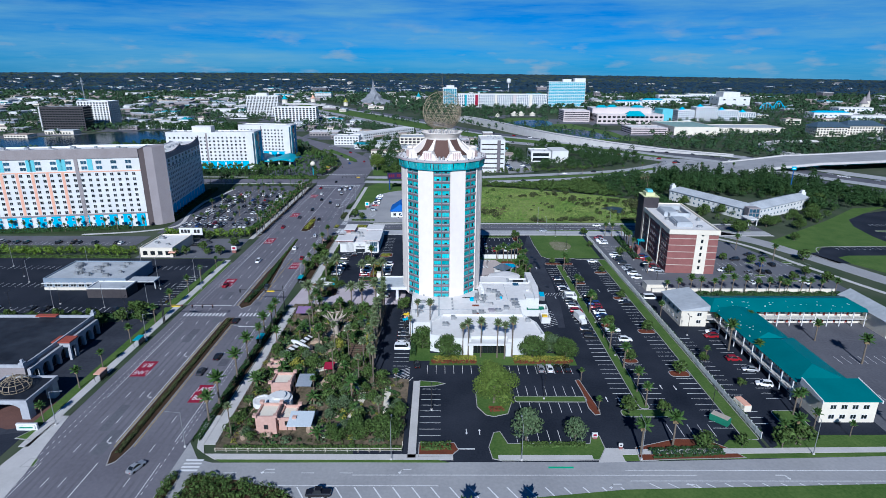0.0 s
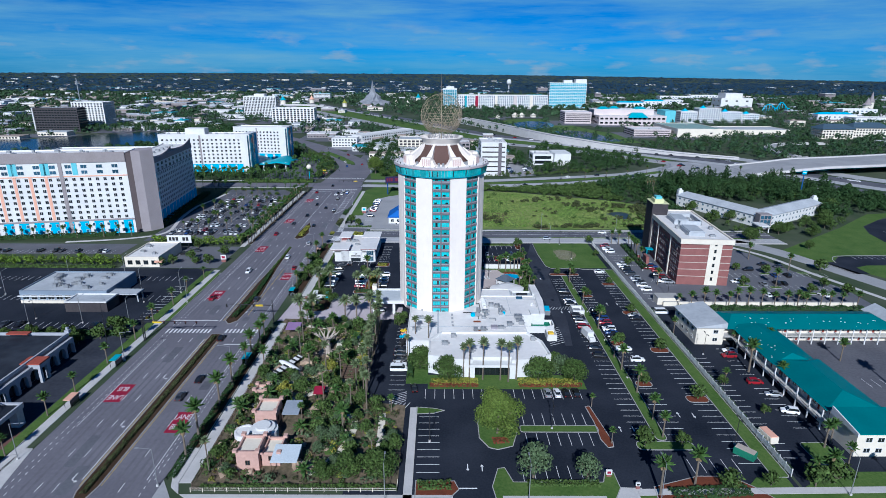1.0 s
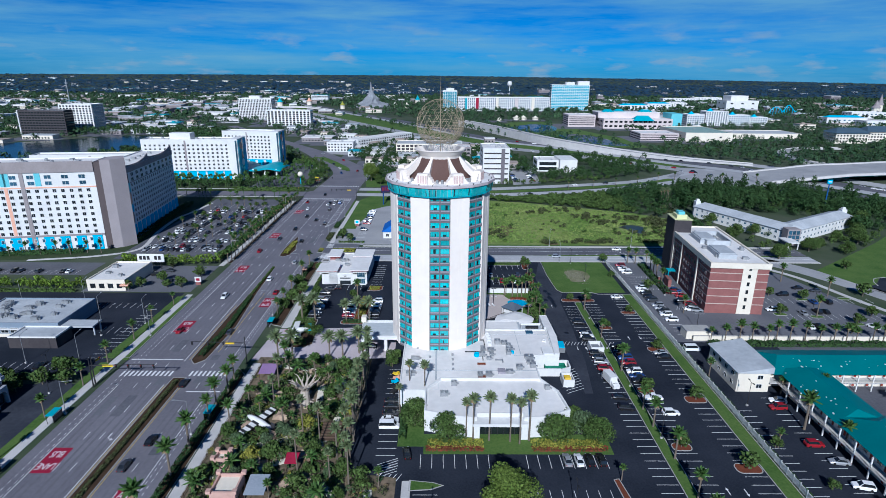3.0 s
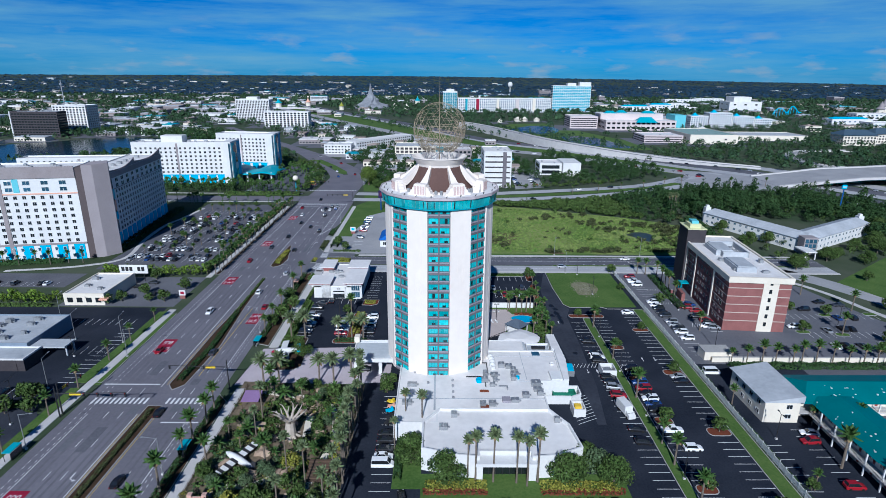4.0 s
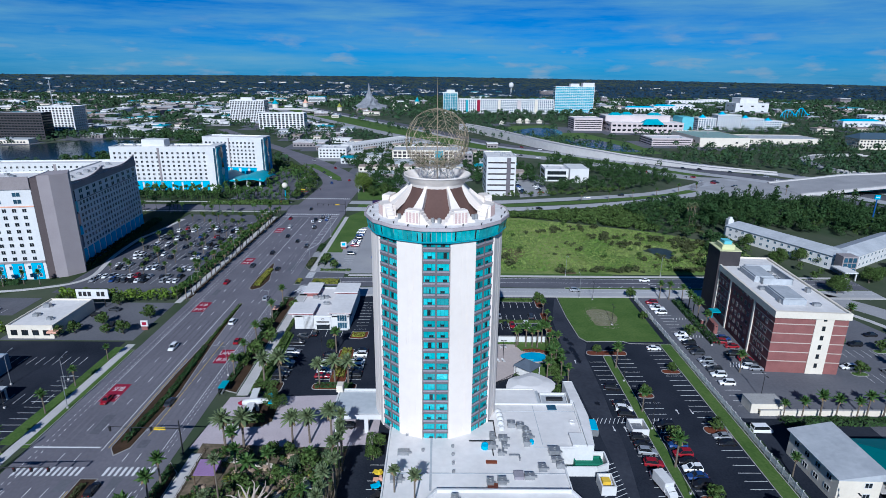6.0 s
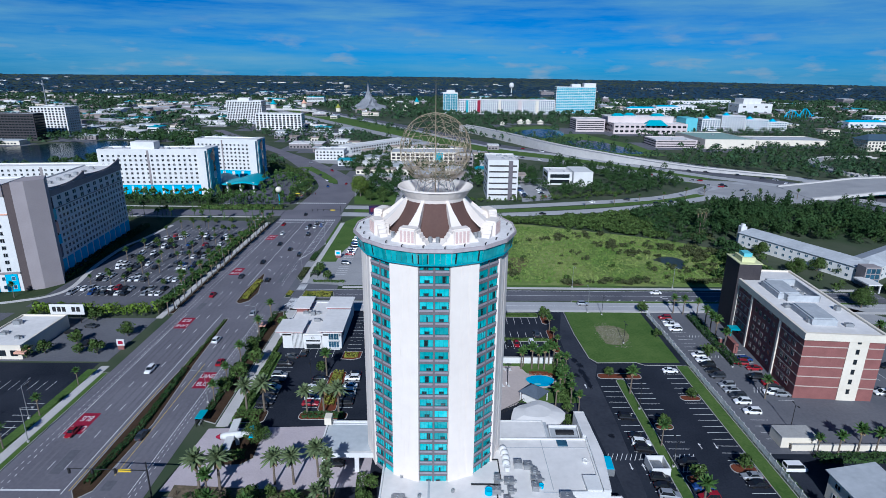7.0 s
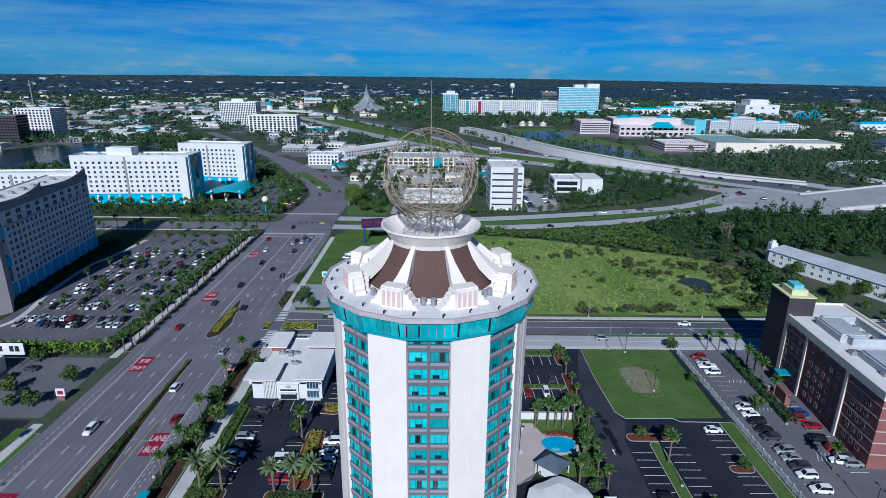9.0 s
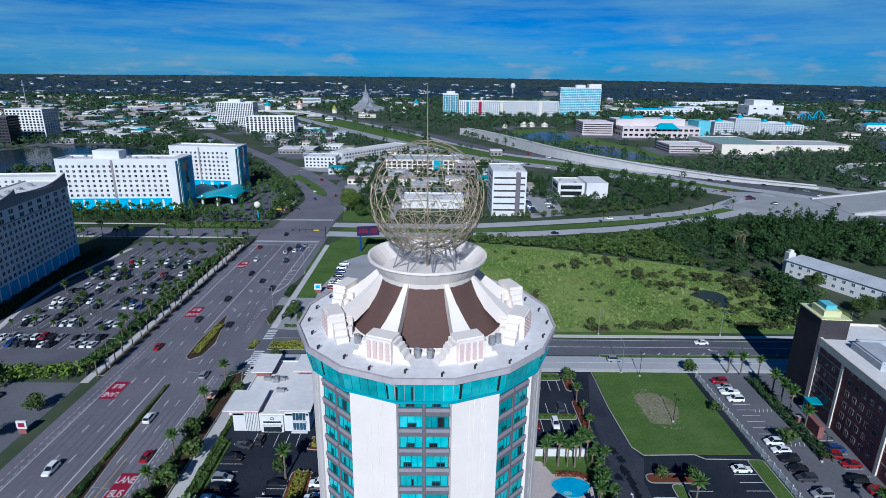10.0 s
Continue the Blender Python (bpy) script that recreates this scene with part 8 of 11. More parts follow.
def hedge(pts, width, height, material, label, leaf=0.22, density=14):
    """A clipped hedge of leaf quads along a line."""
    rng = np.random.default_rng(int(abs(pts[0][0] * 7 + pts[0][1] * 13)) + 5)
    qs = []
    for (x0, y0), (x1, y1) in zip(pts, pts[1:]):
        L = math.hypot(x1 - x0, y1 - y0)
        n = max(8, int(L * (width + 2 * height) * density))
        u = rng.uniform(0, 1, n)
        dx, dy = (x1 - x0) / L, (y1 - y0) / L
        face = rng.uniform(0, width + 2 * height, n)
        side = np.where(face < height, -1.0, np.where(face < 2 * height, 1.0, 0.0))
        w = np.where(side == 0, rng.uniform(-0.5, 0.5, n) * width, side * width * 0.5)
        z = np.where(side == 0, height, rng.uniform(0, 1, n) * height) * (0.9 + 0.16 * np.sin(u * L * 0.9 + x0) + rng.uniform(-0.05, 0.1, n)) + 0.1
        c = np.stack([x0 + dx * L * u - dy * w, y0 + dy * L * u + dx * w, z], axis=1)
        nrm = np.stack([-dy * side, dx * side, np.where(side == 0, 1.0, 0.25)], axis=1)
        qs.append(clumps(c, nrm, leaf, rng, 0.45))
    me = quad_mesh("hedge", np.concatenate(qs), material)
    ob = new("hedge", me)
    return tagged(ob, label, "hedge", kind="stuff")


hedge([(-78.1, 115), (-78.1, 192)], 1.1, 0.7, LEAF_OLIVE, "clipped green hedge on the median")
hedge([(-77, 207), (-75.6, 228), (-77, 258)], 1.6, 1.0, LEAF_DARK, "dark shrubs on the median")
hedge([(-77.4, 260), (-77.6, 294)], 0.8, 0.7, LEAF, "low hedge on the median tip")
hedge([(-77.5, 314), (-77.5, 336)], 2.6, 0.8, LEAF_YELLOW, "yellow flowering shrubs on the median")
woodland("hedge", "dense green hedge on the street islands", scatter([(-57, 108), (-50, 107), (-36, 103.4), (-32, 100.4), (-34, 92.5), (-57, 92.5)], 1.1, random.Random(6)) + scatter([(-62.4, 95.5), (-62.2, 104), (-60.6, 108.4), (-60, 106), (-60, 95.5)], 1.0, random.Random(7)), 1.0, 1.7, 44, 0.22, LEAF, 40, 0.55, "hedge")
hedge([(-53, 117.3), (-9, 117.3)], 0.9, 0.9, LEAF, "low hedge along the garden front")
hedge([(-4.5, 117.8), (3, 118)], 2.2, 1.0, LEAF, "clipped shrubs in the entry bed")
hedge([(-61, 120), (-61, 198)], 1.7, 0.8, LEAF_DARK, "dark ground shrubs beside the boulevard")
hedge([(-61, 234), (-60.6, 299)], 1.8, 0.8, LEAF_DARK, "dark ground shrubs beside the boulevard")
hedge([(-52.6, 238), (-52.6, 298)], 1.0, 0.8, LEAF, "green hedge beside the bank car park")
woodland("hedge", "row of tall bushy hedge trees", [(x_ + random.Random(int(x_ * 3)).uniform(-0.6, 0.6), 266 + random.Random(int(x_)).uniform(-1.5, 1.5)) for x_ in np.arange(-262, -150, 1.7)] + [(x_, 297.5 + random.Random(int(x_)).uniform(-1.2, 1.2)) for x_ in np.arange(-150, -106, 1.8)], 4.2, 6.4, 120, 0.13, LEAF_BRIGHT, 43, 0.45, "hedge")
hedge([(-172, 193.5), (-112, 193.5)], 2.0, 1.2, LEAF_DARK, "dark hedge along the shops", 0.35, 8)
hedge([(-230, 262.8), (-152, 262.8)], 1.6, 1.0, LEAF, "green hedge between car parks", 0.35, 7)
hedge([(-108, 304), (-108, 438)], 2.4, 1.8, LEAF_DARK, "dark hedge along the hotel car park", 0.35, 8)
hedge([(-262, 303), (-180, 316)], 3.5, 1.8, LEAF_DARK, "dark shrubs at the hotel base", 0.4, 6)
hedge([(-164, 334), (-172, 425)], 4, 2.2, LEAF_DARK, "dark shrubs at the hotel base", 0.4, 6)
hedge([(-240, 500), (-170, 503)], 6, 2.2, LEAF_DARK, "dark shrubs in front of the hotel", 0.5, 4)
hedge([(-160, 473), (-104, 473)], 4, 2.0, LEAF, "green shrubs at the corner", 0.5, 4)
hedge([(-54.4, 320.8), (-43, 320.6)], 4.6, 0.7, LEAF_YELLOW, "yellow flowers on the street island")
hedge([(-54, 335.6), (-40, 335.2)], 1.2, 0.8, LEAF, "low hedge by the street")
hedge([(20.5, 118.6), (37, 118.6)], 1.4, 0.8, LEAF, "low hedge on the corner island")
hedge([(-2.5, 160.4), (12, 160.4)], 1.6, 0.6, MULCH_RED, "low red planting in front of the podium")
hedge([(24, 160.4), (43, 160.4)], 1.6, 0.5, MULCH_RED, "low red planting in front of the podium")
hedge([(-2, 162.2), (12, 162.4)], 3.0, 0.7, LEAF_YELLOW, "yellow shrubs in front of the podium")
hedge([(24, 162.2), (42, 162)], 3.0, 0.7, LEAF_YELLOW, "yellow and red shrubs in front of the podium")
hedge([(-8.4, 164), (-8.6, 182)], 1.6, 1.2, LEAF_DARK, "dark shrubs beside the podium")
hedge([(52, 115.2), (70, 116.6)], 3.0, 0.9, LEAF_DARK, "dark shrubs on the corner bed")
hedge([(94, 216.6), (168, 216.6)], 2.2, 1.6, LEAF_DARK, "dark shrubs behind the wall")
hedge([(83.0, 123), (83.0, 215)], 0.9, 1.0, LEAF_DARK, "thin shrubs along the fence")
hedge([(97.5, 262), (98.6, 300)], 2.6, 1.6, LEAF_DARK, "dark shrubs before the brick hotel", 0.3, 8)
hedge([(25, 300.6), (40, 300.6)], 1.5, 0.6, LEAF, "low shrubs behind the car park")
hedge([(24, 280.1), (40, 280.1)], 1.3, 0.5, LEAF, "low shrubs between parking rows")
hedge([(41.8, 271.5), (41.8, 287)], 1.6, 0.8, MULCH_RED, "reddish shrubs in the bed")
hedge([(-35, 234), (-24, 234)], 2.2, 0.8, LEAF_DARK, "dark shrubs under the date palms")
hedge([(-29, 238), (-29, 257)], 3.0, 0.9, LEAF_YELLOW, "yellow shrubs between parked cars")
hedge([(-29, 268), (-24.6, 268)], 3.0, 0.6, LEAF_YELLOW, "yellow shrubs in a mulch bed")
hedge([(-50.8, 238), (-51, 268)], 1.3, 1.0, LEAF, "green hedge beside parked cars")
hedge([(-53, 233.4), (-46, 233.4)], 4.0, 1.1, LEAF, "green shrubs under the date palms")
hedge([(30, 256.8), (36, 256.6), (38, 254)], 1.1, 0.7, MULCH_RED, "reddish shrubs round the pool")
hedge([(38.8, 240), (39.6, 262)], 2.6, 1.4, LEAF, "green planting beside the pool")
hedge([(34, 236), (38, 229)], 2.2, 1.3, LEAF, "green planting beside the podium")
hedge([(-51.6, 216.5), (-45, 217.5)], 3, 0.9, LEAF, "shrubs under the model aircraft")
hedge([(-15.5, 210), (-15, 202)], 2.2, 1.5, LEAF, "shrubs beside the tower")
hedge([(14, 134), (18, 134.5)], 2, 0.5, MULCH_RED, "reddish ground plants below the oak")

hedge([(-60.6, 376), (-60.7, 365)], 2.6, 0.8, LEAF_DARK, "dark shrubs in the boulevard bed")
hedge([(-60.6, 340), (-60.7, 352.5)], 2.7, 0.8, LEAF_OLIVE, "olive shrubs in the boulevard bed")
hedge([(-54.8, 341), (-54.6, 356)], 3.2, 1.9, LEAF_DARK, "rounded dark shrubs beside the pavement")
hedge([(-37, 444), (-23, 440)], 3.0, 1.6, LEAF_DARK, "dark shrubs under the billboard")
WR = random.Random(5)
TALL = random.Random(91)
woodland("woodland", "tall dark pines standing over the woods", [p for p in [(TALL.uniform(158, 300), TALL.uniform(404, 476)) for _ in range(90)] + [(TALL.uniform(150, 172), TALL.uniform(404, 440)) for _ in range(16)] if off_motorway(p)], 10, 17, 220, 0.15, LEAF_DARK, 81, 0.2)
woodland("woodland", "dark trees behind the far lawn", [(TALL.gauss(x_, 4), TALL.gauss(y_, 4)) for x_, y_ in ((251, 365), (262, 372), (290, 413), (299, 407), (299, 394), (308, 388), (291, 376), (276, 392), (268, 404), (280, 415), (320, 400), (330, 390), (318, 412), (305, 425), (262, 392), (340, 402)) for _ in range(4)], 5, 11, 220, 0.11, LEAF_DARK, 82, 0.45)
plant_mass("palm_grove", "palms in front of the white hotels", [(-245 + 3.2 * i + WR.uniform(-1, 1), 499 + WR.uniform(-5, 4)) for i in range(26)] + [(WR.uniform(-165, -103), WR.uniform(470, 515)) for _ in range(34)] + [(WR.uniform(-150, -110), WR.uniform(515, 585)) for _ in range(40)] + [(WR.uniform(-240, -106), WR.uniform(479, 500)) for _ in range(70)] + [(WR.uniform(-330, -105), WR.uniform(440, 449)) for _ in range(40)], WR)
# woods near the meadow and the motorway
east = [(128, 340), (150, 336), (158, 350), (156, 392), (160, 420), (190, 418), (240, 398), (262, 404), (330, 345), (360, 420), (300, 470), (240, 492), (172, 482), (113, 458), (60, 446), (20, 452), (10, 446), (60, 434), (118, 412), (150, 385)]
woodland("woodland", "dense dark green trees beyond the meadow", [p for p in scatter(east, 3.4, WR) if p[0] < 132], 2.4, 4.8, 110, 0.15, LEAF, 21, 0.8)
woodland("woodland", "tall dark trees beside the interchange", [p for p in scatter(east, 5.4, WR) if p[0] >= 126 and WR.random() < 0.75 and off_motorway(p)], 3.0, 9.5, 200, 0.11, LEAF_DARK, 48, 0.55)
woodland("woodland", "lighter green trees among the dark woods", [p for p in scatter(east, 9.0, WR) if WR.random() < 0.6 and off_motorway(p)], 3.0, 7, 170, 0.09, LEAF, 50)
mid = [(95, 512), (165, 532), (212, 562), (205, 600), (160, 650), (120, 690), (100, 640), (75, 600), (80, 545)]
woodland("woodland", "dark green trees between the roads", [p for p in scatter(mid, 6.5, WR) if WR.random() < 0.8 and not (84 < p[0] < 145 and 545 < p[1] < 600)], 4, 11, 200, 0.11, LEAF_DARK, 22)
woodland("woodland", "trees round the low grey roofed hotel", [(168, 352), (160, 362), (174, 340), (178, 331), (200, 326), (212, 331), (224, 337), (172, 326), (233, 334), (246, 345), (258, 356), (183, 322), (165, 345), (158, 378), (262, 372)], 4, 8, 220, 0.12, LEAF, 23)
woodland("scrub", "rough bushes in the meadow", [p for p in scatter([(30, 336), (130, 336), (150, 380), (120, 408), (50, 432), (10, 436)], 8, WR) if WR.random() < 0.10 + 0.35 * (p[0] > 100) + 0.4 * (p[1] < 342)], 0.8, 3.2, 110, 0.16, LEAF, 24, 0.8, "bushes")
woodland("tall_grass", "yellow-green tussocks of the meadow", [p for p in scatter([(5, 336), (135, 336), (150, 380), (120, 408), (50, 432), (0, 436)], 1.7, WR) if math.hypot(p[0] - 118, p[1] - 366) > 9.5], 0.35, 0.8, 9, 0.42, LEAF_MEADOW, 25, 1.2, "grass")
woodland("woodland", "trees round the shops beyond the crossing", [p for p in scatter([(-60, 500), (-30, 500), (-30, 640), (30, 600), (72, 520), (80, 640), (10, 720), (-60, 720), (-100, 640)], 9, WR) if not (-30 < p[0] < 70 and 500 < p[1] < 565) and all(math.hypot(p[0] - q[0], p[1] - q[1]) > 17 for q in spline(BLVD_E, 6))], 5, 10, 210, 0.105, LEAF_DARK, 26)
MB = random.Random(3)
woodland("scrub", "dark olive bushes in the meadow", [(cx_ + MB.gauss(0, sx_), cy_ + MB.gauss(0, sy_)) for cx_, cy_, sx_, sy_, n_ in ((96, 394, 6, 3, 16), (104, 380, 5, 3, 14), (125, 389, 8, 4, 26), (136, 377, 6, 5, 22), (148, 378, 4, 6, 18), (60, 335.6, 3, 0.6, 7), (77, 336, 4, 0.7, 9), (91, 336, 4, 0.7, 9), (121, 337, 8, 0.8, 12), (135, 350, 5, 8, 18), (58, 404, 8, 3, 10), (86, 412, 9, 3, 14), (112, 352, 6, 4, 9), (33, 352, 5, 6, 12), (70, 372, 8, 5, 8), (150, 405, 5, 6, 14)) for _ in range(n_)], 1.3, 3.0, 120, 0.13, LEAF_OLIVE, 46, 1.0, "bushes")
woodland("woodland", "trees by the lake shore", scatter([(-350, 560), (-250, 560), (-210, 640), (-190, 720), (-260, 760), (-310, 700), (-360, 640)], 8, WR), 7, 12, 110, 0.14, LEAF_DARK, 27)
woodland("woodland", "trees along the far shore", scatter([(-640, 830), (-430, 850), (-330, 815), (-290, 745), (-250, 790), (-330, 880), (-640, 880)], 9, WR), 6, 11, 40, 0.24, LEAF_DARK, 28)
woodland("woodland", "trees beside the motorway", [p for p in scatter([(330, 440), (520, 300), (620, 250), (700, 300), (520, 440), (420, 400)], 8, WR) if off_motorway(p)], 6, 12, 50, 0.22, LEAF_DARK, 29)
woodland("woodland", "trees along the west edge", scatter([(-420, 300), (-275, 310), (-275, 330), (-300, 480), (-420, 480)], 9, WR), 6, 11, 45, 0.22, LEAF_DARK, 30)

put(oak_mid, -43.6, 222.5, 30, 0.75)
put(palm_mid, -32.4, 255, 20, 1.15)
put(oak_small, -34.4, 257.2, 20, 0.9)
put(oak_big, -57, 514, 60, 1.25)
for x, y, s in ((-48, 500, 0.8), (-40, 512, 0.9), (-52, 530, 1.0), (-38, 494, 0.7)):
    put(oak_mid, x, y, 50 * s, s * 1.2)
woodland("woodland", "dark trees round the white hotels", [(x_ + random.Random(int(x_)).uniform(-2, 2), 484 + random.Random(int(x_ * 7)).uniform(-4, 9)) for x_ in np.arange(-330, -108, 3.4)] + [(-104 + random.Random(k).uniform(-3, 2), 486 + k * 3.2) for k in range(26)], 3, 8, 150, 0.12, LEAF_DARK, 49)
for x, y, s in ((-13, 121, 0.95), (-20, 122, 0.8), (-26, 120.5, 0.6)):
    put(oak_mid, x, y, 70 * s, s)
for x, y, s in ((-128, 190.5, 1.3), (-134, 191, 1.0), (-141, 191, 1.2), (-150, 191, 0.9), (-158, 190, 1.2), (-122, 186, 1.0), (-113, 196, 1.5), (-116, 197, 1.3), (-127, 268, 1.2), (-110, 268, 1.3), (-125, 293, 1.3), (-148, 293, 1.0)):
    put(oak_small, x, y, 90 * s, s)
for x, y, s in ((169, 380, 0.9), (170, 351, 1.0), (183, 355, 0.9), (172.6, 311, 1.0), (196, 324, 1.0), (222, 341, 0.9), (213, 320, 0.9), (232, 338, 1.1), (190, 349, 0.8), (204, 329, 0.8), (240, 352, 1.1), (178, 318, 0.7), (250, 366, 1.2), (262, 380, 1.2)):
    put(oak_mid, x, y, 50 * x, s)
for x, y in ((155, 279), (165, 262), (147, 241), (152, 258), (134, 243), (168, 241), (158, 234)):
    put(palm_mid if x % 2 else oak_small, x, y, 30 * x, 1.1)
for k in range(5):
    put(palm_tall, 153 + 1.6 * (k % 4) + k * 0.3, 420 + 2.2 * (k // 3), 40 * k, 1.0 + 0.05 * (k % 3))
hedge([(-60.7, 318.6), (-60.5, 323.4)], 2.0, 0.6, LEAF_YELLOW, "yellow flowers at the street corner")

# ---- the adventure golf garden ----
def pink_house(x0, x1, y0, y1, h, label):
    b = empty("adobe_house", label, "garden building", "adobe houses")
    q = rect(x0, x1, y0, y1)
    part("wall", prisms(0, h, q), PINK, b)
    parapet_roof(b, q, h, PINK, CREAM, 0.7, 0.4)
    for cx, cy in q:
        part("corner_merlon", boxes((cx - 0.5, cx + 0.5, cy - 0.5, cy + 0.5, h + 0.6, h + 1.3)), PINK, b)
    wm = window_mesh("window", 1.1, 1.3, WOOD, DARK_GLASS, 1)
    facade(b, (x0, y0), (x1, y0), 0.8, 2.8, max(1, int(h / 3)), max(1, int((x1 - x0) / 3)), wm, 0.5)
    facade(b, (x1, y0), (x1, y1), 0.8, 2.8, max(1, int(h / 3)), max(1, int((y1 - y0) / 3)), wm, 0.5)
    return b


pink_house(-47.5, -42, 139.5, 145.5, 4.4, "pink adobe house with a flat cream roof")
pink_house(-46.8, -41.6, 123.2, 129.5, 4.6, "pink adobe house with a flat roof and stair")
pink_house(-41.4, -37.2, 124.8, 131, 3.0, "low pink adobe annex")
pink_house(-51.5, -48.4, 152, 155, 3.0, "small pink adobe hut")


def round_terrace():
    b = empty("round_terrace", "white round stepped terrace between the adobe houses", "terrace")
    for r, z0, z1 in ((3.6, 0, 3.4), (3.0, 3.4, 4.0), (1.9, 4.0, 4.6)):
        part("tier", prisms(z0, z1, ring(r, 24, cx=-43.8, cy=134.5)), WHITE, b)
    part("sail", lathe_unit(-48.2, 133.8, 2.0, 2.6, 1.4), WHITE_ROOF, b, "white round awning")


round_terrace()


def shed_roof(x0, x1, y0, y1, z, mat, label, posts=True):
    b = empty("shelter", label, "shelter")
    bm = bmesh.new()
    prism(bm, rect(x0, x1, y0, y1), z - 0.12, z, [z, z, z + 0.8, z + 0.8])
    part("roof", bm, mat, b)
    for x in (x0 + 0.2, x1 - 0.2):
        for y in (y0 + 0.2, y1 - 0.2):
            part("post", rod(bmesh.new(), (x, y, 0), (x, y, z), 0.1, sides=6), WOOD, b)


shed_roof(-38.6, -32.4, 121.8, 127.4, 3.4, surface("pale_sheet_roof", (0.55, 0.6, 0.64), (0.42, 0.47, 0.5)), "open shelter with a pale sheet roof")
shed_roof(-41.0, -36.6, 141, 146.5, 3.2, surface("grey_sheet_roof", (0.3, 0.33, 0.38), (0.22, 0.25, 0.29)), "open shelter with a grey sheet roof")
shed_roof(-53.4, -48.6, 192, 196.5, 2.8, surface("purple_cloth", (0.27, 0.17, 0.32), (0.21, 0.13, 0.25)), "purple roofed garden shelter")
shed_roof(-35.2, -32.2, 152, 155, 2.4, BUS_RED, "small red roofed stall")


def dead_tree():
    t = empty("bare_tree", "bleached bare tree with many twisted limbs", "tree", at=(-37.0, 180.5, 0))
    rnd = random.Random(3)
    bm = bmesh.new()
    rod(bm, (0, 0, 0), (0.2, 0.1, 4.2), 1.7, 1.1, 9)
    for k in range(9):
        q = 2 * math.pi * k / 9
        rod(bm, (1.0 * math.cos(q), 1.0 * math.sin(q), 0.8), (3.2 * math.cos(q), 3.2 * math.sin(q), -0.1), 0.5, 0.12, 6)
        a = Vector((0.2, 0.1, 4.0))
        b = a + Vector((2.2 * math.cos(q), 2.2 * math.sin(q), 1.4 + rnd.random()))
        c = b + Vector((1.8 * math.cos(q + 0.4), 1.8 * math.sin(q + 0.4), 0.9 + rnd.random()))
        rod(bm, a, b, 0.5, 0.3, 6)
        rod(bm, b, c, 0.3, 0.12, 5)
        rod(bm, b, b + Vector((1.3 * math.cos(q - 0.7), 1.3 * math.sin(q - 0.7), 1.4)), 0.22, 0.07, 5)
        rod(bm, c, c + Vector((0.9 * math.cos(q + 1), 0.9 * math.sin(q + 1), 0.5)), 0.12, 0.04, 4)
    part("trunk", bm, DEADWOOD, t)


dead_tree()


def plane(name, label, x, y, z, turn, tilt, mats, s=1.0, kind="aircraft"):
    """A small model aircraft: fuselage, wings, tail and nose."""
    a = empty(name, label, kind, at=(x, y, z), turn=turn)
    T = Matrix.Rotation(radians(tilt), 4, "X") @ Matrix.Scale(s, 4)
    body = bmesh.new()
    r = [bm_ring for bm_ring in ((-3.6, 0.2), (-2.6, 0.45), (0, 0.75), (2.2, 0.75), (3.2, 0.5))]
    rings = []
    for yy, rad in r:
        rings.append([body.verts.new((rad * math.cos(q), yy, rad * math.sin(q))) for q in np.arange(0, 2 * math.pi - 0.01, math.pi / 5)])
    for p, n in zip(rings, rings[1:]):
        for i in range(10):
            body.faces.new((p[i], p[(i + 1) % 10], n[(i + 1) % 10], n[i]))
    body.faces.new(rings[0])
    body.faces.new(rings[-1][::-1])
    body.transform(T)
    part("fuselage", body, mats[0], a, smooth=True)
    w = boxes((-5.2, 5.2, 0.2, 1.8, 0.1, 0.3))
    w.transform(T)
    part("wing", w, mats[0], a)
    w = boxes((-1.8, 1.8, -3.6, -2.7, 0.1, 0.25), (-0.08, 0.08, -3.7, -2.7, 0.2, 1.6))
    w.transform(T)
    part("tail", w, mats[1], a)
    w = bmesh.new()
    rod(w, (0, 3.1, 0), (0, 4.0, 0), 0.62, 0.2, 10)
    w.transform(T)
    part("nose", w, mats[2], a)
    for k in range(6 if s < 1.2 else 0):
        st = boxes((-4.9 + 1.75 * k, -4.2 + 1.75 * k, 0.15, 1.85, 0.08, 0.33))
        st.transform(T)
        part("stripe", st, mats[1], a)
    return a


ZEBRA = surface("dark_stripe_paint", (0.04, 0.04, 0.045))
plane("model_aircraft", "striped crashed model aircraft in the garden", -45.8, 169.5, 1.2, 65, 12, (WHITE, ZEBRA, WHITE), 1.15, "model aircraft")
pl = plane("model_aircraft", "white model aircraft with a red nose on a stand", -48.2, 221.6, 2.9, 96, -4, (WHITE, BLUE_PAINT, BUS_RED), 1.25, "model aircraft")
part("stand", boxes((-0.4, 0.4, -0.4, 0.4, -2.9, -0.6)), CONCRETE, pl)

GR = random.Random(31)
garden_poly = [(-54.5, 119), (-10, 119), (-10, 149), (-22, 152), (-22, 204), (-55.5, 204)]
keep = [(-48.5, -36.5, 122, 147), (-39, -32, 121, 128), (-41, -33, 176, 185), (-54, -47, 190, 198), (-50, -41, 165, 174), (-30, -22.5, 163, 172)]


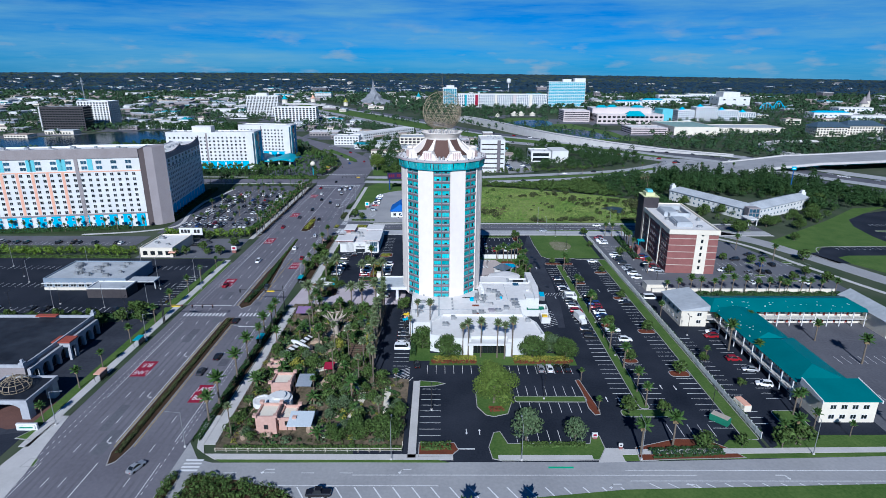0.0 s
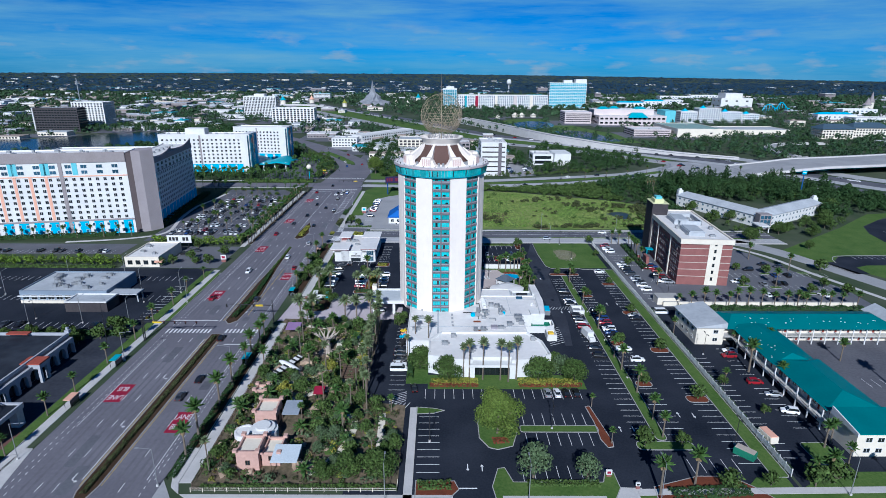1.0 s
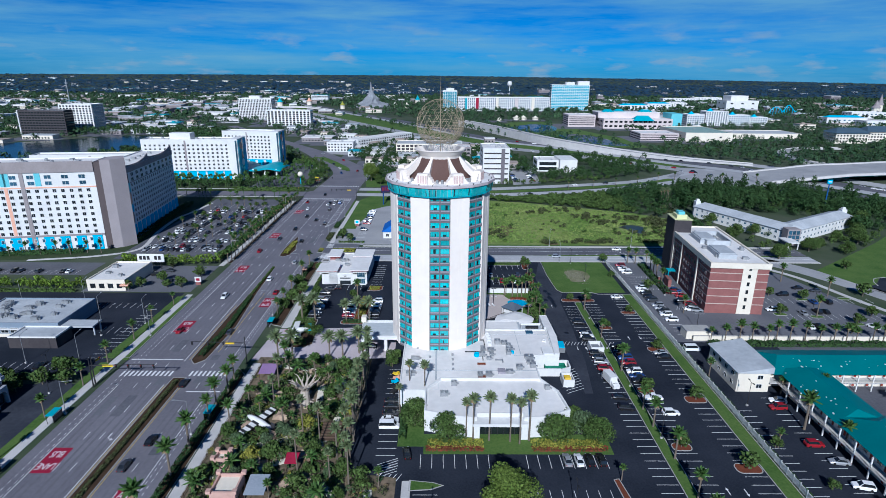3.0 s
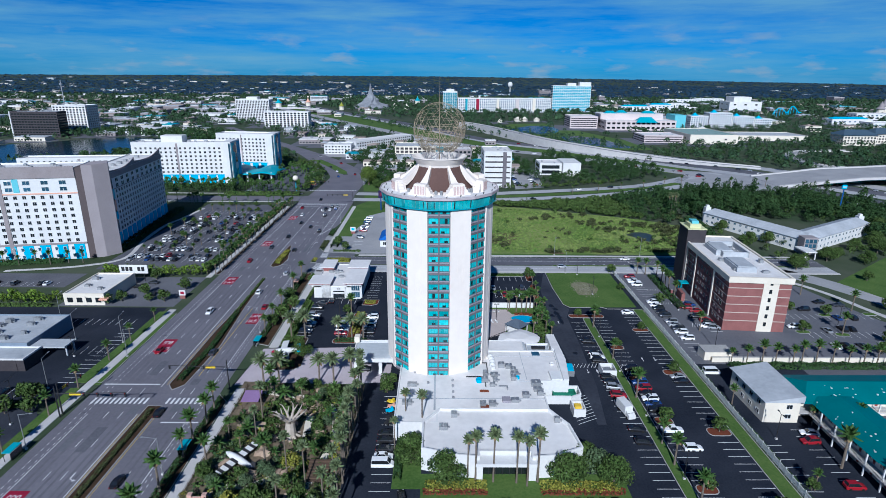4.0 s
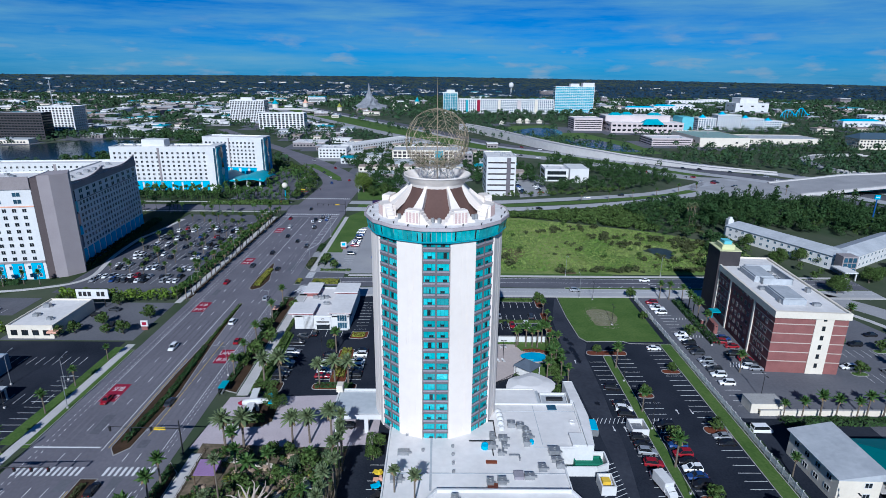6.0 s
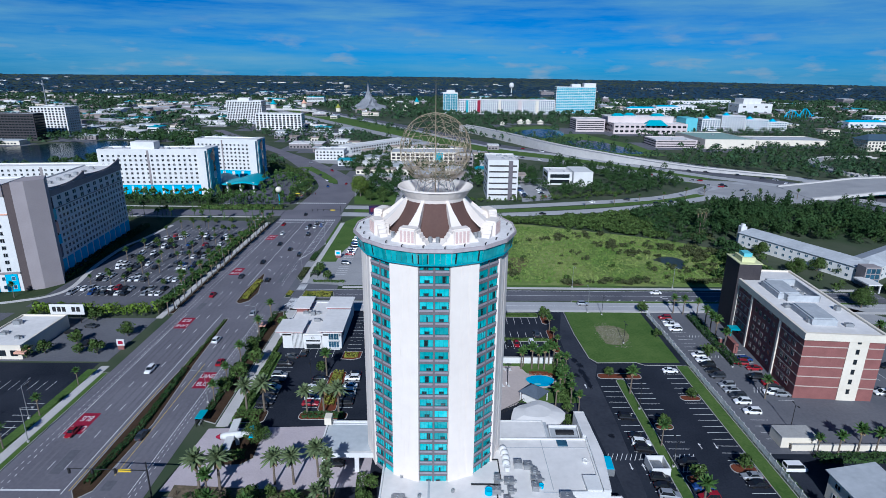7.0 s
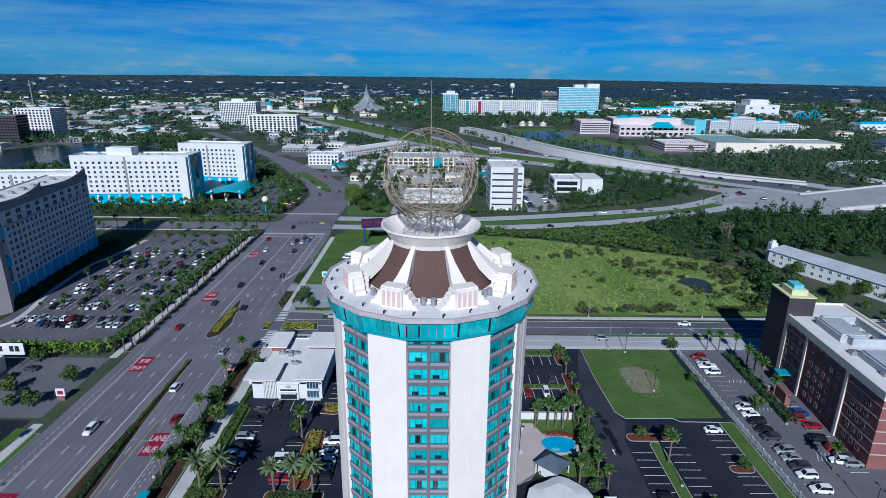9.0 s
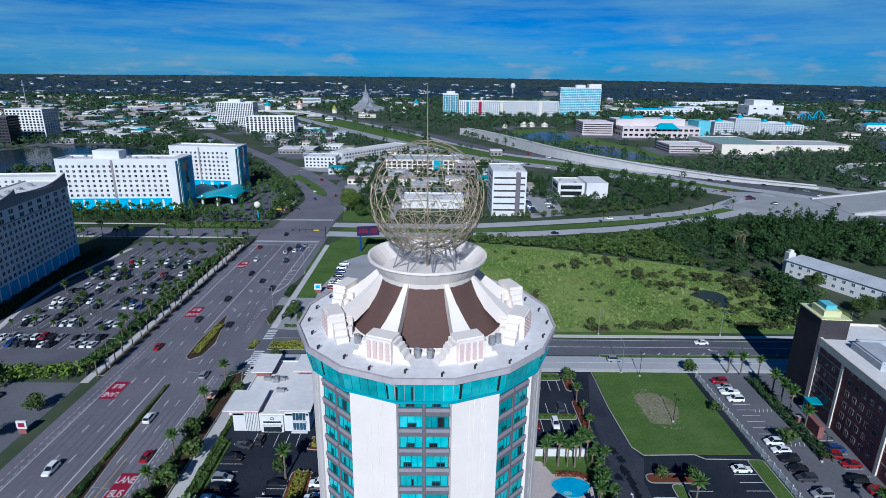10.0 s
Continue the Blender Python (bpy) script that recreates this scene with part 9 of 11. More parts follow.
def rock(x, y, s, seed):
    rnd = random.Random(seed)
    bm = bmesh.new()
    bmesh.ops.create_icosphere(bm, subdivisions=2, radius=1)
    for v in bm.verts:
        k = 0.75 + 0.5 * noise.noise(v.co * 1.4 + Vector((seed, 0, 0)))
        v.co = Vector((v.co.x * s * k * 1.2, v.co.y * s * k, max(-0.1, v.co.z) * s * k * 0.8))
    ob = part("rock", bm, ROCK)
    ob.matrix_basis = pose(x, y, 0.1, 0, 0, rnd.random() * 360)
    return tagged(ob, "sandy brown garden rock", "rock", "garden rocks")


for i in range(95):
    x, y = GR.uniform(-54, -24), GR.uniform(121, 203)
    if any(a < x < b and c < y < d for a, b, c, d in keep[:1]):
        continue
    rock(x, y, GR.uniform(0.7, 2.5), i)
paths = bmesh.new()
for pts in ([(-52, 150), (-44, 152), (-36, 156), (-30, 160), (-27, 170), (-26, 184), (-30, 195), (-40, 199), (-50, 201)], [(-50, 162), (-40, 163), (-33, 172), (-34, 190)], [(-30, 122), (-24, 130), (-22, 142), (-28, 150)], [(-14, 122), (-15, 146)]):
    band(paths, spline(pts, 4), 1.8, 0.05, 0.2)
solid("garden_path", paths, CREAM, "pale winding garden path", "path")
greens = bmesh.new()
for k, (x, y) in enumerate(((-44, 158), (-38, 152), (-31, 166), (-44, 186), (-29, 190), (-45, 197), (-25, 130), (-17, 128), (-18, 140), (-28, 143), (-49, 178), (-38, 192))):
    prism(greens, spline([(x + (2.2 + math.sin(k * 3 + a)) * math.cos(a), y + (1.8 + math.cos(k + 2 * a)) * math.sin(a)) for a in np.arange(0, 6.2, 0.9)], 2), 0.05, 0.17)
solid("putting_green", greens, GRASS, "small putting greens", "lawn")
slab("garden_pond", surface("green_pond_water", (0.01, 0.03, 0.03), (0.015, 0.04, 0.036), 0.2), "small dark garden pond", 0.16, spline([(-46, 150), (-40, 148), (-37, 151), (-40, 155), (-46, 154), (-46, 150)], 3)[:-1], spline([(-34, 187), (-29, 186), (-27, 189), (-31, 192), (-34, 187)], 3)[:-1], category="pond")

for x, y in scatter(garden_poly, 3.6, GR, 0.5):
    if any(a < x < b and c < y < d for a, b, c, d in keep):
        continue
    r = GR.random()
    if r < 0.08:
        put(palm_low, x, y, GR.random() * 360, GR.uniform(0.7, 1.35))
    elif r < 0.12:
        put(palm_mid, x, y, GR.random() * 360, GR.uniform(0.6, 1.2))
    elif r < 0.16:
        put(palm_tall, x, y, GR.random() * 360, GR.uniform(0.6, 0.95))
    elif r < 0.50:
        put(oak_small, x, y, GR.random() * 360, GR.uniform(0.45, 1.1))
    elif r < 0.56:
        put(oak_olive, x, y, GR.random() * 360, GR.uniform(0.6, 1.2))
    elif r < 0.70:
        put(oak_sil, x, y, GR.random() * 360, GR.uniform(0.25, 0.5))
for y in np.arange(153, 204, 2.6):
    put(palm_tall, -21.2 + GR.uniform(-1.2, 0.8), y, GR.random() * 360, GR.uniform(0.75, 1.0))
woodland("undergrowth", "mixed low garden shrubs", [p for p in scatter(garden_poly, 1.9, GR) if GR.random() < 0.3 and not any(a < p[0] < b and c < p[1] < d for a, b, c, d in keep)], 0.5, 1.6, 16, 0.36, LEAF_DARK, 41, 0.7, "shrubs")
woodland("undergrowth", "yellowish low garden shrubs", [p for p in scatter(garden_poly, 4.2, GR) if GR.random() < 0.5 and not any(a < p[0] < b and c < p[1] < d for a, b, c, d in keep)], 0.5, 1.5, 20, 0.34, LEAF_YELLOW, 42, 0.7, "shrubs")
steps = empty("garden_steps", "dark wooden steps of the garden", "steps")
for i in range(7):
    part("tread", boxes((-29.5, -24.5, 163.5 + 0.9 * i, 164.3 + 0.9 * i, 0.1, 0.35 + 0.2 * i)), WOOD, steps)


def rail_fence(pts, label, mat, height=1.1, gap=2.6, rails=2, name="fence"):
    f = empty(name, label, "fence")
    for (x0, y0), (x1, y1) in zip(pts, pts[1:]):
        L = math.hypot(x1 - x0, y1 - y0)
        n = max(1, int(L / gap))
        for i in range(n + 1):
            x, y = x0 + (x1 - x0) * i / n, y0 + (y1 - y0) * i / n
            part("post", boxes((x - 0.06, x + 0.06, y - 0.06, y + 0.06, 0, height + 0.1)), mat, f)
        for k in range(rails):
            part("rail", rod(bmesh.new(), (x0, y0, height * (k + 1) / rails), (x1, y1, height * (k + 1) / rails), 0.05, sides=4), mat, f)
    return f


rail_fence([(-54.8, 116.2), (-9, 116.2), (-9, 119)], "pale rail fence along the garden front", CREAM)
rail_fence([(-55.2, 118), (-55.6, 204)], "dark rail fence beside the pavement", WOOD)
rail_fence([(-50, 133), (-52, 121), (-47.5, 121.5)], "dark wooden stair rail", WOOD, 1.4, 1.2)
rail_fence([(-22, 153), (-22, 203)], "dark fence beside the car park lane", DARK_METAL, 1.4, 3)

def clear_spot(p):
    return not any(a < p[0] < b and c < p[1] < d for a, b, c, d in keep[:5])


for seed, mt, share, h0, h1, lab in ((71, LEAF_OLIVE, 0.25, 0.6, 1.8, "olive ground shrubs of the golf garden"), (72, LEAF_YELLOW, 0.13, 0.5, 1.4, "yellow-green shrubs of the golf garden"), (73, LEAF, 0.36, 0.7, 2.2, "green shrubs of the golf garden"), (74, LEAF_SILVER, 0.16, 0.7, 2.0, "grey-green shrubs of the golf garden"), (75, FROND_DRY, 0.08, 0.4, 1.2, "dry brown ground plants of the golf garden")):
    woodland("garden_shrubs", lab, [p for p in scatter(garden_poly, 2.0, GR, 0.5) if clear_spot(p) and GR.random() < share], h0, h1, 60, 0.17, mt, seed, 0.75, "shrubs")

# ---- vehicles ----
CAR_PAINT = {
    "white": surface("white_car_paint", (0.78, 0.78, 0.78), (0.74, 0.74, 0.74), 0.25, spec=0.6),
    "silver": surface("silver_car_paint", (0.42, 0.43, 0.45), (0.38, 0.39, 0.41), 0.3, metal=0.4, spec=0.6),
    "black": surface("black_car_paint", (0.012, 0.012, 0.014), (0.016, 0.016, 0.018), 0.2, spec=0.6),
    "grey": surface("dark_grey_car_paint", (0.07, 0.075, 0.085), (0.06, 0.065, 0.075), 0.25, metal=0.3, spec=0.6),
    "red": surface("dark_red_car_paint", (0.28, 0.012, 0.02), (0.24, 0.01, 0.018), 0.25, spec=0.6),
    "blue": surface("blue_car_paint", (0.02, 0.06, 0.2), (0.018, 0.05, 0.17), 0.25, spec=0.6)}
LAMP_RED = surface("red_lamp_lens", (0.35, 0.01, 0.01), rough=0.3)
LAMP_CLEAR = surface("clear_lamp_lens", (0.7, 0.72, 0.75), rough=0.2)
CAR_GLASS = surface("car_glass", (0.012, 0.015, 0.018), (0.016, 0.02, 0.024), 0.08, spec=0.8)
SHAPES = {
    # stations (y, half width, low, high); glasshouse (y0, y1, top y0, top y1, top z, base half, top half)
    "sedan": ([(-2.35, .72, .42, .80), (-2.2, .86, .28, .92), (-1.3, .91, .22, 1.0), (0.5, .91, .22, .97), (1.5, .89, .22, .86), (2.15, .83, .26, .74), (2.35, .68, .38, .62)], (-1.75, 1.05, -1.05, 0.3, 1.46, .80, .60)),
    "suv": ([(-2.35, .78, .48, 1.0), (-2.25, .92, .32, 1.12), (-1.3, .95, .28, 1.12), (0.7, .95, .28, 1.08), (1.6, .93, .28, 1.0), (2.2, .87, .32, .86), (2.35, .74, .45, .7)], (-2.15, 1.15, -1.85, 0.4, 1.74, .84, .68)),
    "van": ([(-2.7, .85, .5, 1.2), (-2.65, .98, .35, 1.3), (1.2, .98, .3, 1.3), (2.1, .95, .3, 1.15), (2.6, .88, .36, .9), (2.7, .74, .5, .75)], (-2.62, 1.9, -2.55, 1.2, 2.15, .93, .86)),
    "pickup": ([(-2.8, .85, .5, 1.05), (-2.75, .96, .4, 1.1), (-0.8, .97, .35, 1.1), (1.0, .97, .35, 1.12), (2.0, .95, .35, 1.08), (2.65, .9, .4, .95), (2.8, .78, .5, .8)], (-0.85, 1.25, -0.7, 0.6, 1.85, .86, .72))}


def make_car(shape, colour, lite=False):
    names = {"sedan": "saloon car", "suv": "sport utility car", "van": "van", "pickup": "pickup truck"}
    c = empty("car" if shape in ("sedan", "suv") else "van" if shape == "van" else "pickup", f"{colour} {names[shape]} standing on the asphalt", "car" if shape in ("sedan", "suv") else names[shape], "parked cars")
    st, (g0, g1, t0, t1, tz, bw, tw) = SHAPES[shape]
    bm = bmesh.new()
    prev = None
    for y, w, lo, hi in st:
        r = [bm.verts.new(p) for p in ((-w, y, lo), (-w, y, lo + (hi - lo) * 0.65), (-w * 0.86, y, hi), (w * 0.86, y, hi), (w, y, lo + (hi - lo) * 0.65), (w, y, lo))]
        if prev:
            for i in range(6):
                bm.faces.new((prev[i], r[i], r[(i + 1) % 6], prev[(i + 1) % 6]))
        else:
            bm.faces.new(r)
        prev = r
    bm.faces.new(prev[::-1])
    bmesh.ops.recalc_face_normals(bm, faces=bm.faces[:])
    base = max(s[3] for s in st) - 0.08
    gb = bmesh.new()
    lo = [gb.verts.new(p) for p in ((-bw, g0, base), (bw, g0, base), (bw, g1, base), (-bw, g1, base))]
    hi = [gb.verts.new(p) for p in ((-tw, t0, tz), (tw, t0, tz), (tw, t1, tz), (-tw, t1, tz))]
    for i in range(4):
        j = (i + 1) % 4
        gb.faces.new((lo[i], lo[j], hi[j], hi[i]))
    gb.faces.new(hi)
    part("glasshouse", gb, CAR_GLASS, c)
    box(bm, -tw, tw, t0, t1, tz - 0.02, tz + 0.04)
    for sx in (-1, 1):
        rod(bm, (sx * bw, g0, base), (sx * tw, t0, tz), 0.05, sides=4)
        rod(bm, (sx * bw, g1, base), (sx * tw, t1, tz), 0.05, sides=4)
    part("body", bm, CAR_PAINT[colour], c)
    wy = 1.38 if shape != "pickup" else 1.75
    wheel = bmesh.new()
    rod(wheel, (-0.11, 0, 0), (0.11, 0, 0), 0.34, sides=10)
    me = mesh_of("wheel", wheel)
    me.materials.append(RUBBER)
    if lite:
        four = bmesh.new()
        for sx in (-1, 1):
            for sy in (-wy, wy):
                rod(four, (sx * 0.84 - 0.11, sy, 0.34), (sx * 0.84 + 0.11, sy, 0.34), 0.34, sides=8)
        tagged(part("wheel_set", four, RUBBER, c), kind="stuff")
        return c
    for sx in (-1, 1):
        for sy in (-wy, wy):
            w = part("wheel", me, RUBBER, c)
            w.matrix_basis = pose(sx * 0.84, sy, 0.34)
    yb, yf = st[0][0], st[-1][0]
    part("tail_lamp", boxes((-0.75, -0.5, yb - 0.02, yb + 0.15, 0.68, 0.82), (0.5, 0.75, yb - 0.02, yb + 0.15, 0.68, 0.82)), LAMP_RED, c)
    part("headlamp", boxes((-0.72, -0.45, yf - 0.25, yf - 0.02, 0.56, 0.68), (0.45, 0.72, yf - 0.25, yf - 0.02, 0.56, 0.68)), LAMP_CLEAR, c)
    return c


MASTERS = {}
FIRST = {}


def car(x, y, turn, shape=None, colour=None, z=0.05, rnd=random.Random(2)):
    shape = shape or rnd.choice(("sedan", "sedan", "suv", "suv", "suv", "van" if rnd.random() < 0.15 else "sedan", "pickup" if rnd.random() < 0.3 else "suv"))
    colour = colour or rnd.choice(("white", "white", "white", "white", "silver", "silver", "silver", "black", "black", "black", "black", "grey", "grey", "grey", "red", "blue"))
    key = (shape, colour, y > 300 or x < -105 or x > 120)
    m = pose(x, y, z, 0, 0, turn)
    if key not in MASTERS:
        MASTERS[key] = make_car(*key)
        MASTERS[key].matrix_basis = m
        return MASTERS[key]
    return copy_thing(MASTERS[key], m)


CR = random.Random(9)
# cars on the boulevard
for x, y, a, s, k in ((-87.4, 257, 180, "suv", "white"), (-75.1, 190, 0, "sedan", "black"), (-71.6, 163, 0, "sedan", "black"), (-73.2, 153.5, 0, "sedan", "grey"), (-70.9, 110, -20, "sedan", "silver"), (-91.8, 225.5, 180, "sedan", "red"),
                      (-74.6, 277.5, 0, "suv", "white"), (-73.6, 224.5, 0, "sedan", "grey"), (-67.6, 262, 0, "sedan", "red"), (-72.5, 409, 0, "suv", "black"), (-75.6, 381, 0, "sedan", "black"), (-74.2, 336, 0, "sedan", "black"), (-68.6, 372, 0, "suv", "black"),
                      (-83.4, 390, 180, "sedan", "black"), (-91.6, 318, 180, "sedan", "red"), (-87.2, 340, 180, "sedan", "grey"), (-69, 300, 0, "suv", "silver"), (-87.4, 410, 180, "sedan", "white"), (-72.2, 425, 0, "sedan", "white"), (-68.8, 428, 0, "suv", "blue"),
                      (-75.8, 428, 0, "sedan", "black"), (-76, 422, 0, "suv", "silver"), (-72.4, 433, 0, "suv", "black"), (-69, 435, 0, "sedan", "silver"), (-92, 430, 180, "sedan", "red"), (-84.5, 455, 180, "sedan", "black"), (-83.5, 360, 180, "sedan", "black")):
    car(x, y, a, s, k)
car(-26.5, 101.5, 90, "pickup", "black", 0.08)
for x, y, a, s, k in ((60, 311.5, -90, "suv", "silver"), (94, 324, 90, "sedan", "white"), (20, 482, 75, "suv", "white"), (70, 463, -80, "sedan", "black"), (112, 499, 75, "sedan", "white"), (140, 508, 70, "suv", "black"), (150, 488, -75, "suv", "silver"), (-18, 459, -90, "sedan", "white")):
    car(x, y, a, s, k, 0.08)
# hotel car park
for y, s, k in ((233.4, "suv", "black"), (225, "sedan", "black"), (222.4, "suv", "white"), (219.9, "suv", "black"), (209.4, "suv", "black"), (206.8, "sedan", "black"), (204, "suv", "silver"), (199.6, "suv", "red"), (195.3, "suv", "silver"), (183.4, "sedan", "black"), (178, "suv", "black")):
    car(53.2, y, -97, s, k)
for y, s, k in ((214.9, "suv", "black"), (206.7, "suv", "blue"), (203.4, "suv", "red"), (200.6, "sedan", "black"), (197.9, "suv", "white"), (195.2, "sedan", "blue"), (192.4, "suv", "black")):
    car(61.8, y, 90, s, k)
car(62.3, 183, -90, "pickup", "white")
car(64.6, 175.6, -90, "suv", "white")
car(74.8, 207.6, 90, "sedan", "black")
car(74.8, 210.3, 90, "sedan", "silver")
car(74.6, 258.6, -90, "sedan", "white")
for x, k, s in ((31.8, "silver", "sedan"), (34.6, "white", "sedan"), (37.3, "black", "sedan"), (40.0, "black", "suv")):
    car(x, 155.8, 0, s, k)
car(-7.0, 158.2, 10, "sedan", "black")
car(-12.2, 169.2, -90, "van", "white")
car(-12.3, 172.2, -90, "sedan", "white")
car(-12.2, 175.0, -90, "sedan", "black")
for y in (178.5, 181.2):
    car(-12.2, y, -90, "sedan", "black")
for x, k in ((26.1, "black"), (28.6, "red"), (33.8, "white")):
    car(x, 276.2, 180, None, k)
for x in (24.5, 36.6):
    car(x, 284, 0)


def rows_of_cars(spans, fill):
    for (x0, y0, x1, y1, turn) in spans:
        n = int(math.hypot(x1 - x0, y1 - y0) / 2.75)
        for i in range(n):
            if CR.random() < fill:
                car(x0 + (x1 - x0) * (i + 0.5) / n + CR.uniform(-0.2, 0.2), y0 + (y1 - y0) * (i + 0.5) / n + CR.uniform(-0.2, 0.2), turn + (180 if CR.random() < 0.3 else 0) + CR.uniform(-2, 2))


for y, s, k in ((298.5, "suv", "red"), (295.4, "sedan", "silver"), (292.2, "pickup", "white"), (288.6, "suv", "white"), (269, "suv", "white"), (265.8, "sedan", "white"), (262.4, "suv", "black"), (259, "sedan", "black"), (255.6, "suv", "grey")):
    car(88.2, y, 90, s, k)
rows_of_cars([(88.6, 240, 88.6, 252, 90), (102.2, 244, 102.2, 268, -90)], 0.75)
car(88.8, 236.5, 85, "suv", "white")
for x, y, a, s, k in ((146, 262.3, 90, "suv", "black"), (157, 270, 90, "sedan", "black"), (163, 267, 90, "sedan", "grey"), (149.4, 244.6, 0, "suv", "black"), (152.6, 244.6, 0, "sedan", "black"), (143, 243.4, 0, "sedan", "silver"), (132.5, 246.4, 90, "suv", "white"), (161.5, 231, 20, "suv", "white"), (138, 231, 0, "sedan", "white"), (141, 231, 0, "suv", "black"), (147, 231, 0, "sedan", "grey"), (99.6, 263.9, 80, "suv", "red"), (99.6, 255, 80, "suv", "black"), (99.8, 246.4, 80, "suv", "white"), (154, 254.5, 0, "sedan", "blue"), (160, 254.5, 0, "suv", "black")):
    car(x, y, a, s, k)
rows_of_cars([(95.8, 158, 95.8, 180, 90)], 0.12)
car(97.2, 147, 75, "suv", "white")
car(97.5, 155.5, 80, "sedan", "silver")
car(97.8, 182, 80, "sedan", "white")
car(86.5, 213, -90, "van", "white")
for y in (319.5, 324.5, 335.5, 340.5, 351.5, 356.5, 367.5, 372.5, 383.5, 388.5, 399.5, 404.5):
    rows_of_cars([(-152, y, -113, y, 0)], 0.62)
rows_of_cars([(-262, 286.5, -165, 286.5, 0)], 0.35)
rows_of_cars([(-225, 248.5, -112, 248.5, 0), (-225, 200.5, -115, 200.5, 0)], 0.07)
rows_of_cars([(-24.4, 342, -24.4, 378, 90), (-43.5, 347, -43.5, 415, 90)], 0.5)
for x, y, s, k in ((-46.7, 239.4, "suv", "black"), (-46.7, 242, "sedan", "grey"), (-46.6, 244.8, "suv", "black"), (-46.7, 247.4, "suv", "white"), (-46.7, 251.6, "sedan", "black"), (-46.6, 254.3, "suv", "silver"), (-46.8, 261.4, "suv", "black"), (-33.9, 239.2, "sedan", "red"), (-33.8, 242, "suv", "silver"), (-34, 245.6, "van", "white"), (-33.8, 252.7, "sedan", "black"), (-24.4, 239.6, "suv", "black"), (-24.4, 242.2, "sedan", "black"), (-24.4, 244.9, "suv", "white"), (-24.4, 248.4, "sedan", "white"), (-24.2, 252.9, "suv", "white"), (-24.3, 255.4, "sedan", "black")):
    car(x, y, 90 if x > -30 else -90, s, k, 0.06)
car(-42.2, 268.4, 0, "suv", "black", 0.06)
car(-45.8, 266.4, 70, "sedan", "grey", 0.06)
car(-22.5, 214, 90, "sedan", "black", 0.07)
for x, y, a in ((-128, 283, 90), (-124, 288, 80), (-118, 275, 20), (-137, 291, 90)):
    car(x, y, a)
rows_of_cars([(-150, 480, -130, 480, 90), (66, 512, 66, 560, 90), (80, 512, 80, 545, 90), (-20, 575, 30, 575, 0)], 0.6)
for line, n, offs in ((MOTOR_B, 26, (-6, -2, 2, 6)), (MOTOR_E, 20, (-6, -2, 2, 6))):
    pts = spline(line, 8)
    for k in range(n):
        i = int(len(pts) * (0.25 + 0.7 * (k + CR.random()) / n))
        if i > len(pts) - 2:
            continue
        p, q = Vector(pts[i]), Vector(pts[i + 1])
        d = (q - p).normalized()
        p = p + Vector((-d.y, d.x)) * CR.choice(offs)
        car(p.x, p.y, math.degrees(math.atan2(-d.x, d.y)) + (180 if line is MOTOR_E else 0), z=0.08)
for x, y, a, shape, colour in ((235.4, 561.4, 60, "suv", "red"), (239.4, 563.6, 60, "sedan", "black"), (227.5, 568, 50, "sedan", "silver"), (246.3, 546.7, 70, "suv", "black"), (233.7, 520.5, -60, "sedan", "grey"), (158, 497.6, -65, "sedan", "black"), (170.3, 501, -62, "suv", "black")):
    car(x, y, a, shape, colour, z=0.07)
for x, y, a in ((-94, 575, 25), (-104, 598, 28), (-88, 548, 15), (-75, 560, 0), (-98, 622, 208), (-128, 668, 215)):
    car(x, y, a, z=0.07)
rows_of_cars([(-103, 500, -101, 545, 90), (-112, 560, -126, 600, 60)], 0.8)


def box_truck(x, y, turn):
    b = empty("box_truck", "white box truck parked in a bay", "truck", at=(x, y, 0.05), turn=turn)
    part("cargo_box", boxes((-1.15, 1.15, -3.4, 1.4, 0.9, 3.3)), WHITE, b)
    bm = bmesh.new()
    prism(bm, [(-1.0, 1.5), (1.0, 1.5), (1.0, 3.4), (-1.0, 3.4)], 0.5, 2.2, [2.3, 2.3, 1.5, 1.5])
    part("cab", bm, WHITE, b)
    part("windscreen", boxes((-0.85, 0.85, 2.5, 2.56, 1.5, 1.95)), CAR_GLASS, b)
    for sx in (-0.95, 0.95):
        for sy in (-2.2, 2.4):
            part("wheel", rod(bmesh.new(), (sx - 0.12, sy, 0.42), (sx + 0.12, sy, 0.42), 0.42, sides=10), RUBBER, b)


box_truck(52.6, 191.0, -168)
# small hire machines beside the golf garden
for i, (y, mt) in enumerate(((196, surface("yellow_plastic", (0.7, 0.5, 0.03))), (193.6, CORAL), (191.6, BLUE_PAINT), (188.6, DARK_METAL), (186.2, DARK_METAL))):
    s = empty("pedal_cart", "small colourful cart in a bay", "cart", "carts", at=(-12.4 + 0.3 * (i % 2), y, 0.05), turn=70 + 20 * i)
    part("body", boxes((-0.6, 0.6, -1.1, 1.1, 0.3, 0.7), (-0.5, 0.5, -0.9, -0.3, 0.7, 1.3)), mt, s)
    for sx in (-0.65, 0.65):
        for sy in (-0.8, 0.8):
            part("wheel", rod(bmesh.new(), (sx - 0.1, sy, 0.3), (sx + 0.1, sy, 0.3), 0.3, sides=8), RUBBER, s)

